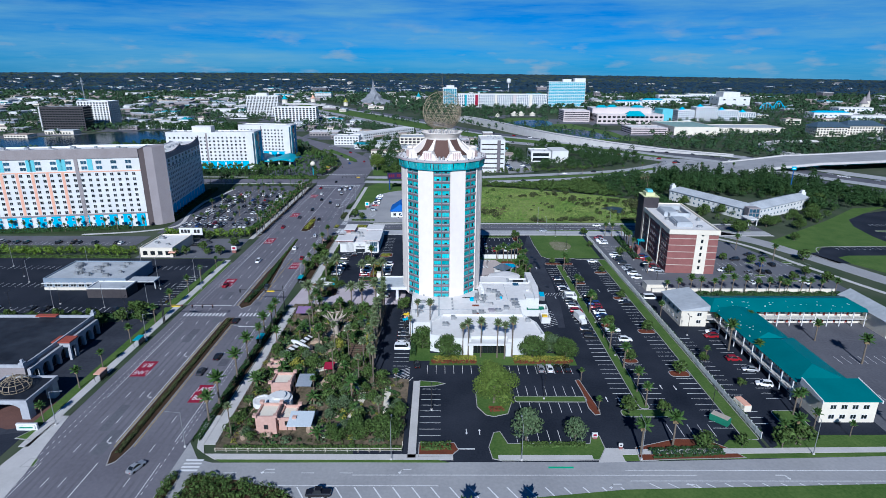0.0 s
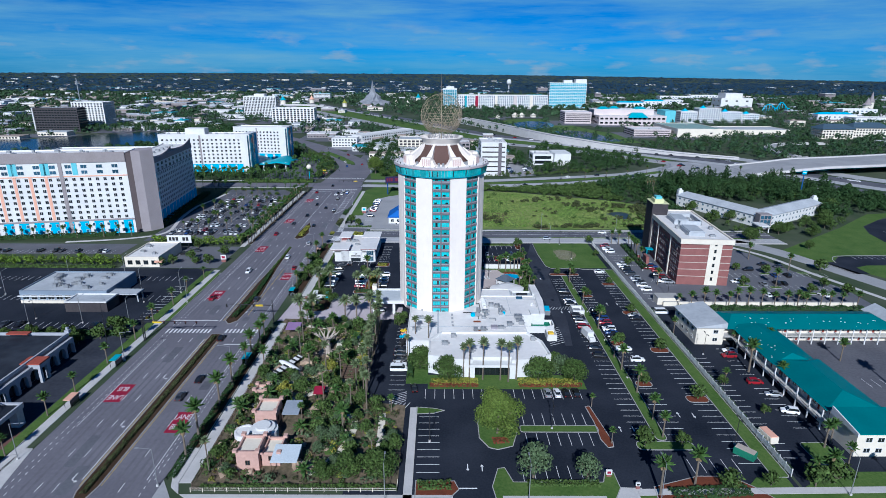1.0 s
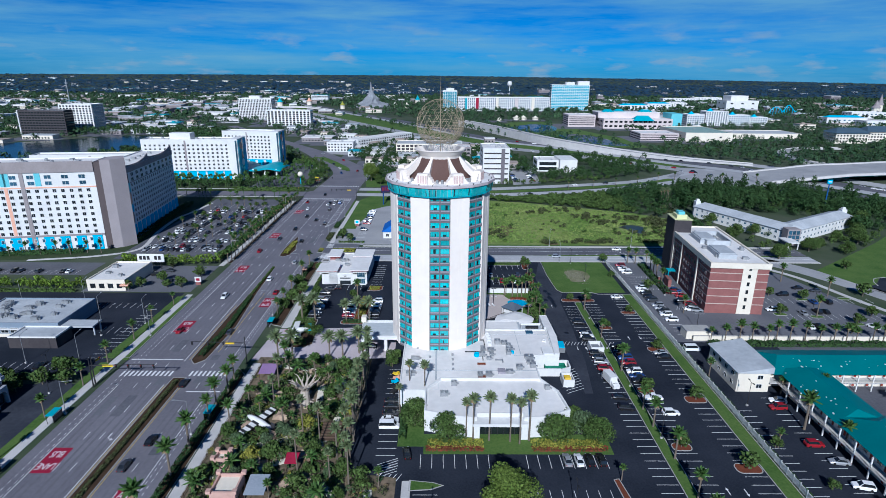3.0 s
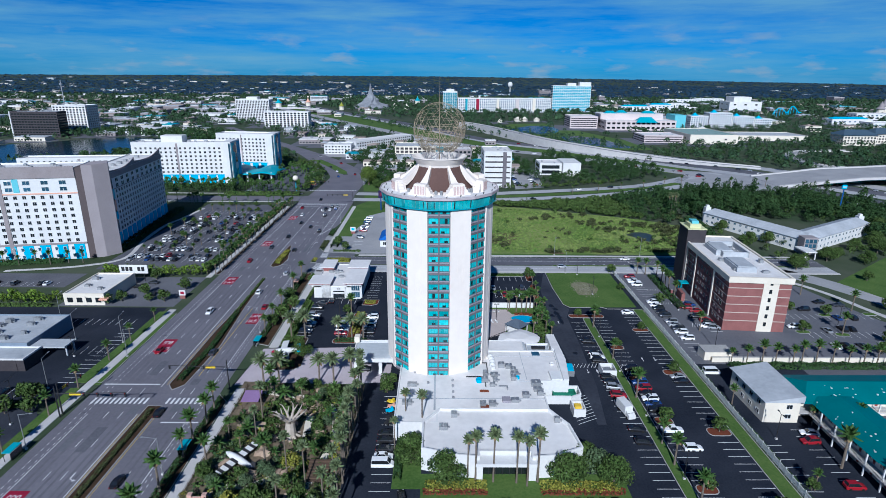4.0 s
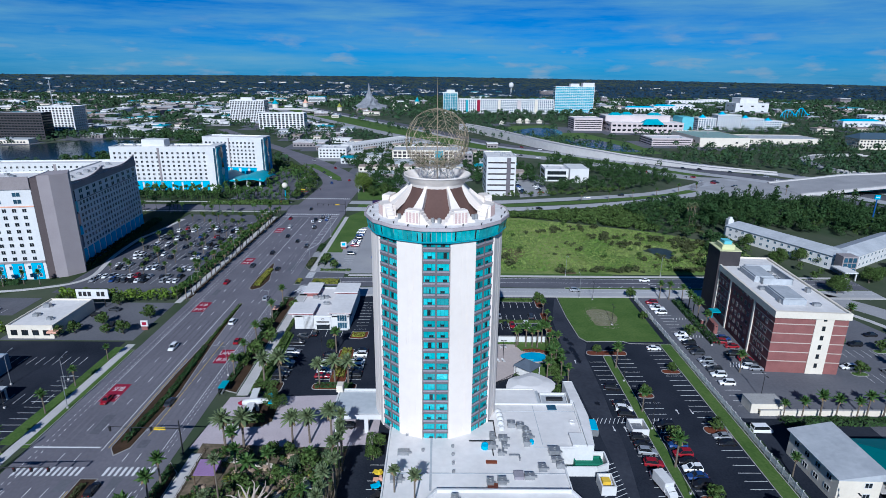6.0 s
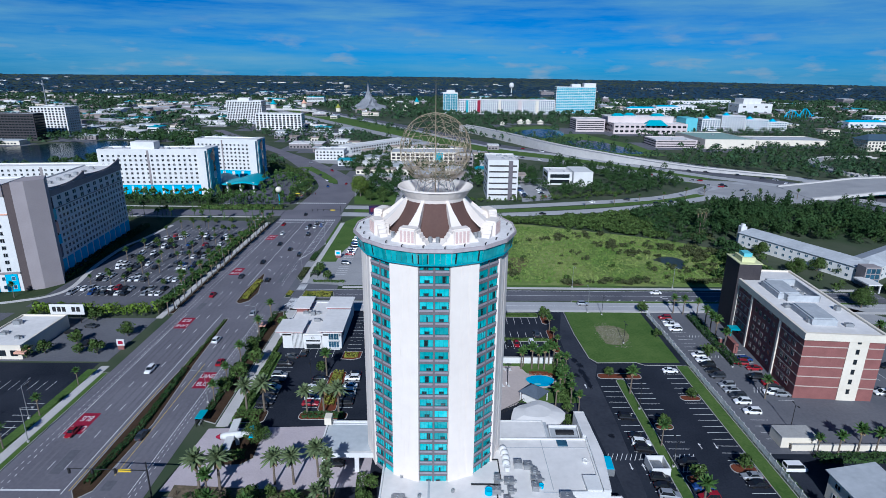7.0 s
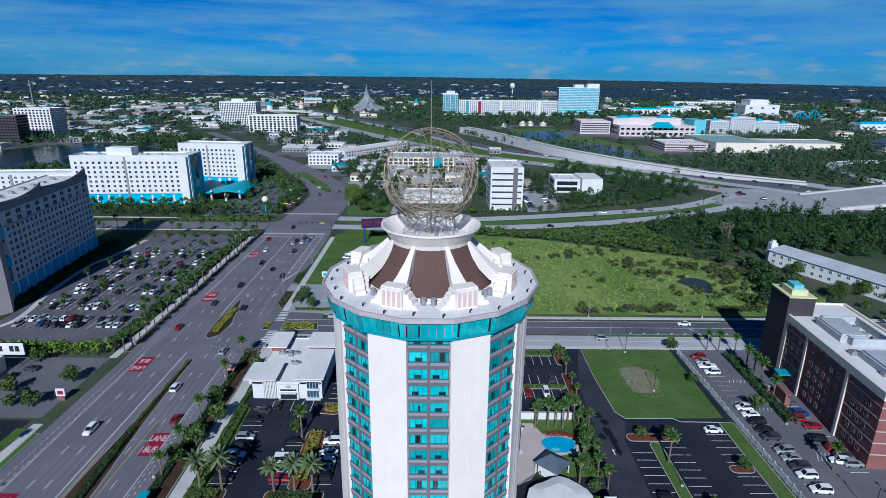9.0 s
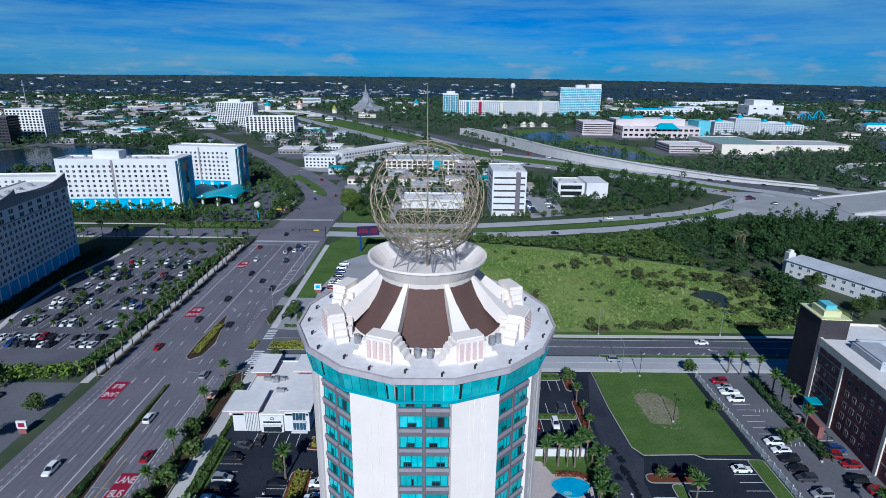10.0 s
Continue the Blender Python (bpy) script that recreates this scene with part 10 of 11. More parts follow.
# ---- flyover and ramp ----
def raised_road(name, label, pts, heights, width, solid_wall, deck=1.4, girder=0.0):
    """A road on a bank or on piers, with parapets."""
    b = empty(name, label, "bridge", kind="structure")
    P_ = spline(pts, 4)
    H_ = np.interp(np.linspace(0, 1, len(P_)), np.linspace(0, 1, len(heights)), heights)
    l, r = strip(P_, width)
    for nm, mat, e0, e1, up, lo in (("carriageway", ROAD_OLD, 0.0, 1.0, 0.0, None), ("parapet", CONCRETE, -0.02, 0.03, 1.0, None), ("parapet", CONCRETE, 0.97, 1.02, 1.0, None)):
        bm = bmesh.new()
        for i in range(len(P_) - 1):
            c = [Vector(r[i]).lerp(Vector(l[i]), e0), Vector(r[i + 1]).lerp(Vector(l[i + 1]), e0), Vector(r[i + 1]).lerp(Vector(l[i + 1]), e1), Vector(r[i]).lerp(Vector(l[i]), e1)]
            z0, z1 = H_[i] + up, H_[i + 1] + up
            base = [-0.3] * 4 if solid_wall else [H_[i] - deck, H_[i + 1] - deck, H_[i + 1] - deck, H_[i] - deck]
            lo_v = [bm.verts.new((*p, z)) for p, z in zip(c, base)]
            hi_v = [bm.verts.new((*p, z)) for p, z in zip(c, (z0, z1, z1, z0))]
            bm.faces.new(hi_v)
            bm.faces.new(lo_v[::-1])
            for k in range(4):
                j = (k + 1) % 4
                bm.faces.new((lo_v[k], lo_v[j], hi_v[j], hi_v[k]))
        part(nm, bm, mat, b)
    if girder:
        for e0, e1 in ((0.05, 0.09), (0.48, 0.52), (0.91, 0.95)):
            bm = bmesh.new()
            for i in range(len(P_) - 1):
                if H_[i] > 3.5:
                    c = [Vector(r[i]).lerp(Vector(l[i]), e0), Vector(r[i + 1]).lerp(Vector(l[i + 1]), e0), Vector(r[i + 1]).lerp(Vector(l[i + 1]), e1), Vector(r[i]).lerp(Vector(l[i]), e1)]
                    lo_v = [bm.verts.new((*p, H_[i] - deck - girder)) for p in c]
                    hi_v = [bm.verts.new((*p, H_[i] - deck)) for p in c]
                    bm.faces.new(lo_v[::-1])
                    for k in range(4):
                        j = (k + 1) % 4
                        bm.faces.new((lo_v[k], lo_v[j], hi_v[j], hi_v[k]))
            part("girder", bm, TEAL_ROOF, b, "teal steel girder")
    if not solid_wall:
        for i in range(2, len(P_) - 1, 3):
            if H_[i] > 3:
                x, y = P_[i]
                part("pier", boxes((x - 0.9, x + 0.9, y - 0.9, y + 0.9, -0.2, H_[i] - deck - 1.0), (x - 1.2, x + 1.2, y - width * 0.42, y + width * 0.42, H_[i] - deck - 1.0, H_[i] - deck)), CONCRETE, b)
    return b


raised_road("flyover", "pale concrete flyover on piers", FLYOVER, [0.4, 3.4, 7.4, 8.4, 8.8, 9.0], 50, False, 1.1, 1.3)
raised_road("ramp", "solid approach of the flyover", [(284, 541), (296, 540.6), (308, 540.2)], [0.3, 1.6, 2.9], 49, True)
raised_road("ramp", "long pale concrete ramp with a retaining wall", [(38, 1005), (63, 958), (100, 862), (137, 772), (180, 712), (217, 676), (262, 642), (320, 612)], [9, 9, 9, 8, 6, 3.5, 1.5, 0.4], 13, True)
raised_road("ramp", "curved slip road in the distance", [(500, 744), (463, 742), (430, 730), (401, 700), (388, 665), (384, 632), (400, 612), (440, 600)], [0.4, 0.5, 0.8, 1, 1.2, 1.5, 1, 0.5], 11, True)
raised_road("flyover", "distant flyover over the motorway", [(-520, 1330), (-400, 1340), (-290, 1330), (-225, 1290)], [2, 9, 9, 4], 16, False)


# ---- the far city ----
FOOT = []


def far(name, label, x0, x1, y0, y1, h, wall, roof=None, win=(2.2, 1.8), step=4.2, fh=3.6, glass_mat=None, sides="SW", units=2, category="building", frame_mat=None, group=""):
    FOOT.append((x0 - 6, x1 + 6, y0 - 10, y1 + 6))
    if x0 > 0:
        sides = sides.replace("E", "W")
    else:
        sides = sides.replace("W", "E")
    return box_building(name, label, category, x0, x1, y0, y1, h, wall, roof or WHITE_ROOF, fh, step, win, frame_mat or WHITE, glass_mat or DARK_GLASS, sides, True, units, 0.8, True, group)


SHELL = surface("pale_shell_pink_stucco", (0.60, 0.52, 0.50), (0.5, 0.43, 0.42), 0.8, 0.5, 0.05, 0.4)
t2 = far("white_tower_hotel", "pale high-rise hotel with close rows of windows", -371, -310, 1113, 1140, 37, WHITE, win=(1.6, 2.2), step=2.9, fh=2.9, category="hotel")
part("penthouse", boxes((-352, -332, 1118, 1134, 37, 42)), WHITE, t2)
far("balcony_hotel", "white slab hotel with dark balcony bays", -285, -213, 995, 1016, 24, WHITE, win=(3.4, 2.3), step=5.6, fh=3.3, category="hotel")
far("dark_glass_office", "dark brown glazed office slab by the lake", -573, -511, 830, 850, 33, DARK_WALL, GREY_ROOF, (3.2, 1.7), 4.0, 3.4, DARK_GLASS, category="office", frame_mat=DARK_METAL)
part("white_edge", boxes((-574.5, -573, 829, 851, 0, 34)), WHITE, empty("end_wall", "white end wall of the dark office", "wall"))
far("white_hotel", "white high-rise hotel beside the dark office", -553, -505, 885, 915, 38, WHITE, win=(2.6, 2.0), step=4.4, fh=3.4, category="hotel")
cab = far("long_resort", "long white resort with a coloured front", 43, 258, 1395, 1415, 30, WHITE, win=(2.4, 2.2), step=4.4, fh=3.6, category="hotel", glass_mat=BLUE_GLASS)
for x0, w, mt in ((85, 7, BUS_RED), (132, 6, CREAM), (176, 8, SHELL), (215, 7, CREAM), (60, 5, TEAL_PALE)):
    part("colour_panel", boxes((x0, x0 + w, 1394.2, 1395, 2, 29)), mt, cab)
ct = far("glass_resort_tower", "white and blue resort tower", 8, 41, 1390, 1412, 44, WHITE, win=(4.5, 3.0), step=5.2, fh=3.4, category="hotel", glass_mat=CYAN_GLASS)
part("penthouse", boxes((16, 34, 1394, 1408, 44, 50)), WHITE, ct)
gt = far("curtain_glass_hotel", "tall hotel clad in pale blue glass", 267, 357, 1430, 1455, 58, WHITE, win=(4.4, 2.7), step=4.9, fh=3.6, category="hotel", glass_mat=CYAN_GLASS)
part("penthouse", boxes((302, 322, 1434, 1450, 58, 65), (330, 357, 1434, 1452, 58, 67)), WHITE, gt)
far("parking_garage", "pale open parking garage", 218, 264, 1012, 1056, 19, SHELL, win=(43, 1.5), step=46, fh=3.2, glass_mat=DARK_WALL, category="garage")
far("parking_garage", "pale open parking garage of the mall", 275, 328, 820, 862, 9, SHELL, win=(49, 1.2), step=52, fh=3.0, glass_mat=DARK_WALL, category="garage")
mall = far("mall", "pale pink mall with a teal roofed entrance", 270, 384, 984, 1050, 15, SHELL, win=(5, 3), step=8, fh=7, category="shop")
part("upper_storey", boxes((268, 372, 1012, 1049, 15, 24)), SHELL, mall)
part("upper_roof", boxes((267, 373, 1011.5, 1049.5, 24, 24.6)), WHITE_ROOF, mall)
part("teal_roof", hip_slope(bmesh.new(), 318, 352, 979, 1000, 13, 21, "x", 8), TEAL_PALE, mall)
part("side_block", boxes((384, 402, 992, 1030, 0, 24)), AQUA, mall, "pale aqua glazed corner block")
for x0, x1, y0 in ((276, 296, 1016), (300, 318, 1030), (340, 362, 1020)):
    part("teal_roof", hip_slope(bmesh.new(), x0, x1, y0, y0 + 14, 24.6, 28.5, "x", 5), TEAL_PALE, mall)
for i, (x0, x1, h) in enumerate(((432, 462, 19), (466, 505, 24), (508, 546, 18), (549, 580, 14))):
    hb_ = far("resort_block", "white resort block with blue roof turrets", x0, x1, 1042 + 4 * i, 1066 + 4 * i, h, WHITE, win=(2.4, 2.0), step=4.2, fh=3.4, category="hotel", glass_mat=BLUE_GLASS)
    part("turret", hip_slope(bmesh.new(), x0 + 3, x0 + 13, 1042 + 4 * i, 1052 + 4 * i, h + 0.8, h + 6, "x", 4.9), BLUE_PAINT, hb_)
wb = far("white_hall", "large white stepped hall", 694, 772, 1440, 1490, 24, WHITE, win=(6, 3), step=20, fh=12, category="hall")
part("upper_hall", boxes((706, 748, 1446, 1486, 24, 36)), WHITE, wb)
for x0, x1, y0 in ((530, 574, 800), (588, 640, 822)):
    rb_ = far("tan_hotel", "tan hotel with a dark blue hipped roof", x0, x1, y0, y0 + 26, 13, CREAM, GREY_ROOF, (2.2, 2.0), 4.2, 3.6, category="hotel", units=0)
    part("roof", hip_slope(bmesh.new(), x0 - 2, x1 + 2, y0 - 2, y0 + 28, 13.7, 20, "x", 10), surface("slate_blue_roof", (0.06, 0.1, 0.14), (0.05, 0.08, 0.11)) if x0 == 530 else bpy.data.materials["slate_blue_roof"], rb_)
far("sound_stage", "long low hall with a pale green roof", 334, 398, 812, 905, 11, CREAM, surface("pale_green_roof", (0.25, 0.36, 0.33), (0.2, 0.3, 0.28)), (3, 2), 24, 9, category="hall")
far("sound_stage", "long low hall with a grey-blue roof", 404, 516, 850, 902, 6.5, CREAM, GREY_ROOF, (3, 1.6), 26, 6, category="hall")
for i, (x0, x1, y0, h_) in enumerate(((445, 520, 1470, 10), (528, 590, 1510, 12), (600, 668, 1600, 10), (690, 800, 1830, 11), (812, 900, 1890, 12), (735, 812, 1128, 9), (765, 850, 1066, 8), (860, 935, 1240, 12))):
    row_ = far("long_hall", "long white hall with a blue roof ridge" if i in (0, 1, 5) else "long low white hall", x0, x1, y0, y0 + 30, h_, WHITE, WHITE_ROOF, (4, 2), 9, 5, category="hall", glass_mat=BLUE_GLASS)
    if i in (0, 1, 5):
        part("ridge", hip_slope(bmesh.new(), x0 + 4, x1 - 4, y0 + 4, y0 + 24, h_ + 0.8, h_ + 4, "x", 8), BLUE_PAINT, row_)
coaster = empty("coaster", "blue steel roller coaster far off", "roller coaster")
hills = [(728 + 5 * k, 1312 + 3 * math.sin(k), 6 + 12 * abs(math.sin(0.55 * k)) + (4 if k in (8, 9) else 0)) for k in range(13)]
for a, b_ in zip(hills, hills[1:]):
    part("track", rod(bmesh.new(), a, b_, 0.9, sides=5), BLUE_PAINT, coaster)
    part("support", rod(bmesh.new(), (a[0], a[1], 0), a, 0.5, sides=5), BLUE_PAINT, coaster)
FOOT.append((722, 796, 1300, 1322))
far("glass_office", "low dark glazed office near the motorway", 92, 112, 566, 590, 10, WHITE, WHITE_ROOF, (16, 3), 20, 4.6, DARK_GLASS, category="office")
part("wing", boxes((112, 128, 560, 588, 0, 12)), WHITE, empty("office_wing", "white end wing of the low office", "office"))
FOOT.append((88, 132, 552, 596))


def rock_peak():
    """A pointed grey artificial mountain in a theme park."""
    bm = bmesh.new()
    n, rows, rnd = 22, [], random.Random(8)
    for k in range(13):
        u = k / 12
        rad, z = 36 * (1 - u) ** 3.2 + 7.5 * (1 - u) + 0.3, 60 * u
        row_ = []
        for i in range(n):
            q = 2 * math.pi * i / n
            f_ = 1 + 0.5 * noise.noise(Vector((math.cos(q) * 2, math.sin(q) * 2, u * 7)))
            row_.append(bm.verts.new((-174 + rad * f_ * math.cos(q), 1525 + rad * f_ * math.sin(q), z + rnd.uniform(-2, 2))))
        rows.append(row_)
    for a, b in zip(rows, rows[1:]):
        for i in range(n):
            bm.faces.new((a[i], a[(i + 1) % n], b[(i + 1) % n], b[i]))
    ob = solid("rock_peak", bm, surface("grey_rockwork", (0.27, 0.28, 0.3), (0.17, 0.18, 0.2), 0.9, 0.2, 0.04, 0.5, 0.6), "pointed grey artificial rock mountain", "rock mountain", "")
    FOOT.append((-215, -130, 1480, 1570))


rock_peak()
for x, y, r, h, mt in ((-400, 1500, 9, 22, TEAL_PALE), (-340, 1560, 8, 20, CORAL), (-60, 1640, 8, 24, TEAL_PALE), (-230, 1420, 7, 18, LEAF_YELLOW), (20, 1600, 9, 26, TEAL_PALE), (-110, 1480, 6, 14, CREAM), (-80, 1460, 6, 14, CREAM), (976, 1330, 10, 34, GREY_WALL), (988, 1336, 8, 46, GREY_WALL), (112, 1114, 6, 7, CREAM), (148, 1141, 8, 9, CREAM), (161, 1142, 8, 9, CREAM), (184, 1143, 7, 8, CREAM)):
    k = empty("park_pavilion", "distant theme park pavilion with a pointed roof", "pavilion", "pavilions")
    part("wall", prisms(0, h * 0.5, ring(r * 0.8, 10, cx=x, cy=y)), CREAM, k)
    bm = bmesh.new()
    lathe(bm, [(r, h * 0.5), (r * 0.6, h * 0.62), (r * 0.15, h * 0.9), (0.05, h)], 10, cx=x, cy=y)
    part("roof", bm, mt, k)
    FOOT.append((x - r, x + r, y - r, y + r))
wtower = empty("water_tower", "distant white water tower", "water tower")
bm = bmesh.new()
lathe(bm, [(2, 0), (2, 26), (9, 32), (10, 40), (7, 47), (0.1, 49)], 12, cx=292, cy=2480)
part("tank", bm, WHITE, wtower)
mast = empty("observation_mast", "thin white ride mast beside the lake", "mast", at=(-640, 1050, 0))
part("pole", rod(bmesh.new(), (0, 0, 0), (0, 0, 70), 0.9, 0.7, 8), METAL, mast)
part("cabin", prisms(62, 65, ring(2.2, 10)), METAL, mast)

FR = random.Random(123)
JOIN = {}
FILL = ((WHITE, WHITE_ROOF), (CREAM, TAN_ROOF), (WHITE, GREY_ROOF), (GREY_WALL, GREY_ROOF), (GREY_WALL, TAN_ROOF), (CREAM, GREY_ROOF), (WHITE, WHITE_ROOF), (GREY_WALL, GREY_ROOF), (CREAM, TAN_ROOF), (WHITE, TEAL_PALE), (GREY_WALL, WHITE_ROOF))


def blocked(x0, x1, y0, y1):
    return any(x0 < b and x1 > a and y0 < d and y1 > c for a, b, c, d in FOOT)


POND_WIDE = [(70, 1040), (140, 915), (195, 830), (250, 735), (330, 720), (310, 860), (290, 920), (290, 1060), (200, 1130), (110, 1110)]


def clear_of_roads(x, y, m=26):
    for pts in (MOTOR_B, MOTOR_E, BLVD_E, BLVD_W[:4]):
        for (x0, y0), (x1, y1) in zip(pts, pts[1:]):
            d = Vector((x1 - x0, y1 - y0))
            u = max(0, min(1, ((x - x0) * d.x + (y - y0) * d.y) / d.length_squared))
            if math.hypot(x - x0 - d.x * u, y - y0 - d.y * u) < m + 16:
                return False
    return True


LAKE = [(-620, 700), (-520, 755), (-430, 835), (-330, 800), (-300, 735), (-340, 660), (-430, 610), (-540, 600)]
POND = [(90, 1010), (160, 935), (262, 770), (290, 790), (250, 880), (235, 1030), (200, 1085), (140, 1070)]
for zone, count, wmax, hmax in (((-1500, -120, 640, 1000), 85, 40, 5.5), ((-1700, -150, 1000, 1700), 210, 50, 7), ((-2400, 600, 1700, 3000), 130, 60, 7), ((300, 1900, 1120, 2000), 85, 60, 8), ((560, 1400, 640, 1100), 14, 40, 9), ((-115, 60, 565, 800), 58, 20, 6)):
    made = 0
    for _ in range(count * 6):
        if made >= count:
            break
        x, y = FR.uniform(zone[0], zone[1]), FR.uniform(zone[2], zone[3])
        if abs(x) > y * 0.9 + 60:
            continue
        w, d = FR.uniform(12, wmax), FR.uniform(12, wmax * 0.8)
        if blocked(x - 3, x + w + 3, y - 3, y + d + 3) or not clear_of_roads(x + w / 2, y + d / 2, max(w, d) * 0.6) or inside((x, y), LAKE) or inside((x + w, y + d), LAKE) or inside((x + w / 2, y + d / 2), POND) or (-360 < x < 60 and 1380 < y < 1700):
            continue
        h = FR.uniform(3.5, hmax) if FR.random() < 0.985 else FR.uniform(12, 20)
        wm_, rm_ = FR.choice(FILL)
        FOOT.append((x, x + w, y, y + d))
        if y > 960:
            JOIN.setdefault(wm_, bmesh.new())
            JOIN.setdefault(rm_, bmesh.new())
            box(JOIN[wm_], x, x + w, y, y + d, 0, h)
            box(JOIN[rm_], x - 0.3, x + w + 0.3, y - 0.3, y + d + 0.3, h, h + 0.6)
            if FR.random() < 0.6:
                box(JOIN[rm_], x + w * 0.3, x + w * 0.3 + 4, y + d * 0.4, y + d * 0.4 + 4, h + 0.6, h + 2.6)
            for r in range(max(1, int(h / 3.6))):
                box(JOIN.setdefault(DARK_GLASS, bmesh.new()), x + 1, x + w - 1, y - 0.2, y, 1.2 + r * 3.6, 2.6 + r * 3.6)
            made += 1
            continue
        b = empty("town_building", "low flat-roofed town building far off", "building", "town buildings")
        part("wall", boxes((x, x + w, y, y + d, 0, h)), wm_, b)
        part("roof", boxes((x - 0.3, x + w + 0.3, y - 0.3, y + d + 0.3, h, h + 0.6)), rm_, b)
        if y < 1700:
            bm = bmesh.new()
            for r in range(max(1, int(h / 3.6))):
                for c in range(max(1, int(w / 4))):
                    box(bm, x + 1 + c * 4, x + 3.2 + c * 4, y - 0.15, y, 1 + r * 3.6, 2.8 + r * 3.6)
            tagged(part("glazing", bm, DARK_GLASS, b), kind="stuff")
        if FR.random() < 0.5:
            part("plant_box", boxes((x + w * 0.3, x + w * 0.3 + 3, y + d * 0.4, y + d * 0.4 + 3, h + 0.6, h + 2.4)), METAL, b)
        made += 1
for _ in range(300):
    y = 1900 + 1900 * FR.random() ** 1.7
    x = FR.uniform(-0.85, 0.75) * y
    if x > -0.05 * y and FR.random() < 0.6 or math.hypot(x, y) > 4500:
        continue
    w, d, h = FR.uniform(10, 46), FR.uniform(10, 22), FR.uniform(4.0, 6.8)
    z = hill(x, y)
    wm_, rm_ = FR.choice(FILL)
    box(JOIN.setdefault(wm_, bmesh.new()), x, x + w, y, y + d, z - 3, z + h)
    box(JOIN.setdefault(rm_, bmesh.new()), x - 0.3, x + w + 0.3, y - 0.3, y + d + 0.3, z + h, z + h + 0.5)
for mt, bm in JOIN.items():
    tagged(part("town", bm, mt), "low town buildings in the distance", "town", kind="stuff")
# paved yards between the far buildings
yards = bmesh.new()
for a, b_, c, d in FOOT:
    if c > 560 and FR.random() < 0.75:
        g_ = FR.uniform(6, 22)
        prism(yards, rect(a - g_, b_ + g_ * FR.random(), c - FR.uniform(8, 30), d + 4), -0.3, 0.02 + 0.0001 * (len(yards.verts) % 97))
solid("yards", yards, LOT_GREY, "grey paved yards round far buildings", "car park")


def far_spots(y0, y1, spacing, rnd, thin=1.0):
    out = []
    y = y0
    while y < y1:
        x = -0.88 * y - 80
        while x < 0.88 * y + 80:
            px, py = x + rnd.uniform(-0.5, 0.5) * spacing, y + rnd.uniform(-0.5, 0.5) * spacing
            dens = 0.5 + 0.9 * noise.noise(Vector((px * 0.004, py * 0.004, 0)))
            town = px < 250 - (py - 700) * 0.1 and py < 2200 and px < -60
            if rnd.random() < thin * (dens + (0.3 if town else 0.45)) and math.hypot(px, py) < 4900 and not blocked(px - 4, px + 4, py - 4, py + 4) and not inside((px, py), LAKE) and not (inside((px, py), POND_WIDE) and rnd.random() < 0.93) and clear_of_roads(px, py, 14):
                out.append((px, py, hill(px, py)))
            x += spacing
        y += spacing
    return out


WF = random.Random(55)
s1 = [p for p in far_spots(600, 1150, 13, WF) if not (-360 < p[0] < -100 and p[1] < 640) and not (-120 < p[0] < 240 and p[1] < 700) and not (p[0] > 150 and p[1] < 640 and p[0] < 330)]
# trees between 600 and 2100 m use the slightly haze-tinted leaves
woodland("far_trees", "scattered dark trees of the town", s1, 5, 11, 34, 0.25, LEAF_HAZE_FAR, 61)
woodland("far_trees", "dark trees of the far town", far_spots(1150, 2100, 21, WF), 6, 12, 18, 0.36, LEAF_HAZE_FAR, 62, 0.6)
# woods from 2100 m on take the leaves coloured blue for haze
woodland("far_woods", "distant woods with blue haze in the leaf colour", far_spots(2100, 3300, 34, WF, 1.1), 7, 11, 12, 0.3, LEAF_HAZE_HORIZON, 63, 1.6, flat=True)
woodland("far_woods", "woods at the horizon with blue haze in the leaf colour", far_spots(3300, 4930, 50, WF, 1.15), 4, 6, 12, 0.25, LEAF_HAZE_HORIZON, 64, 3.6, flat=True)

near_east = [p for p in scatter([(215, 640), (300, 660), (420, 560), (640, 500), (900, 700), (820, 900), (600, 860), (470, 850), (390, 830), (300, 800), (262, 740)], 9.5, WF) if clear_of_roads(p[0], p[1], 2) and not blocked(p[0] - 3, p[0] + 3, p[1] - 3, p[1] + 3) and WF.random() < 0.6 and not near_line(p, FLYOVER, 36) and not near_line(p, [(500, 744), (430, 730), (388, 665), (384, 632), (440, 600)], 16)]
woodland("woodland", "dark trees between the motorway and the mall", near_east, 3.5, 8.5, 55, 0.2, LEAF_DARK, 66)
shops = [p for p in scatter([(-330, 640), (-190, 600), (-150, 640), (-200, 760), (-300, 900), (-520, 960), (-700, 960), (-300, 830)], 11, WF) if clear_of_roads(p[0], p[1], 4) and not blocked(p[0] - 3, p[0] + 3, p[1] - 3, p[1] + 3) and not inside(p, LAKE)]
woodland("woodland", "dark trees among the far shops", shops, 5, 10, 60, 0.19, LEAF_DARK, 67)
BELT = random.Random(17)
belt = [(x_ + BELT.uniform(-1.5, 1.5), np.interp(x_, (-25, 20, 82, 164), (488, 490, 503, 530)) + BELT.uniform(0, 7)) for x_ in np.arange(-24, 150, 2.6)]
belt = [p for p in belt if not (60 < p[0] < 66)]
woodland("woodland", "green shrubs and small trees along the frontage road", belt, 2.5, 5.5, 110, 0.14, LEAF, 68, 0.55)
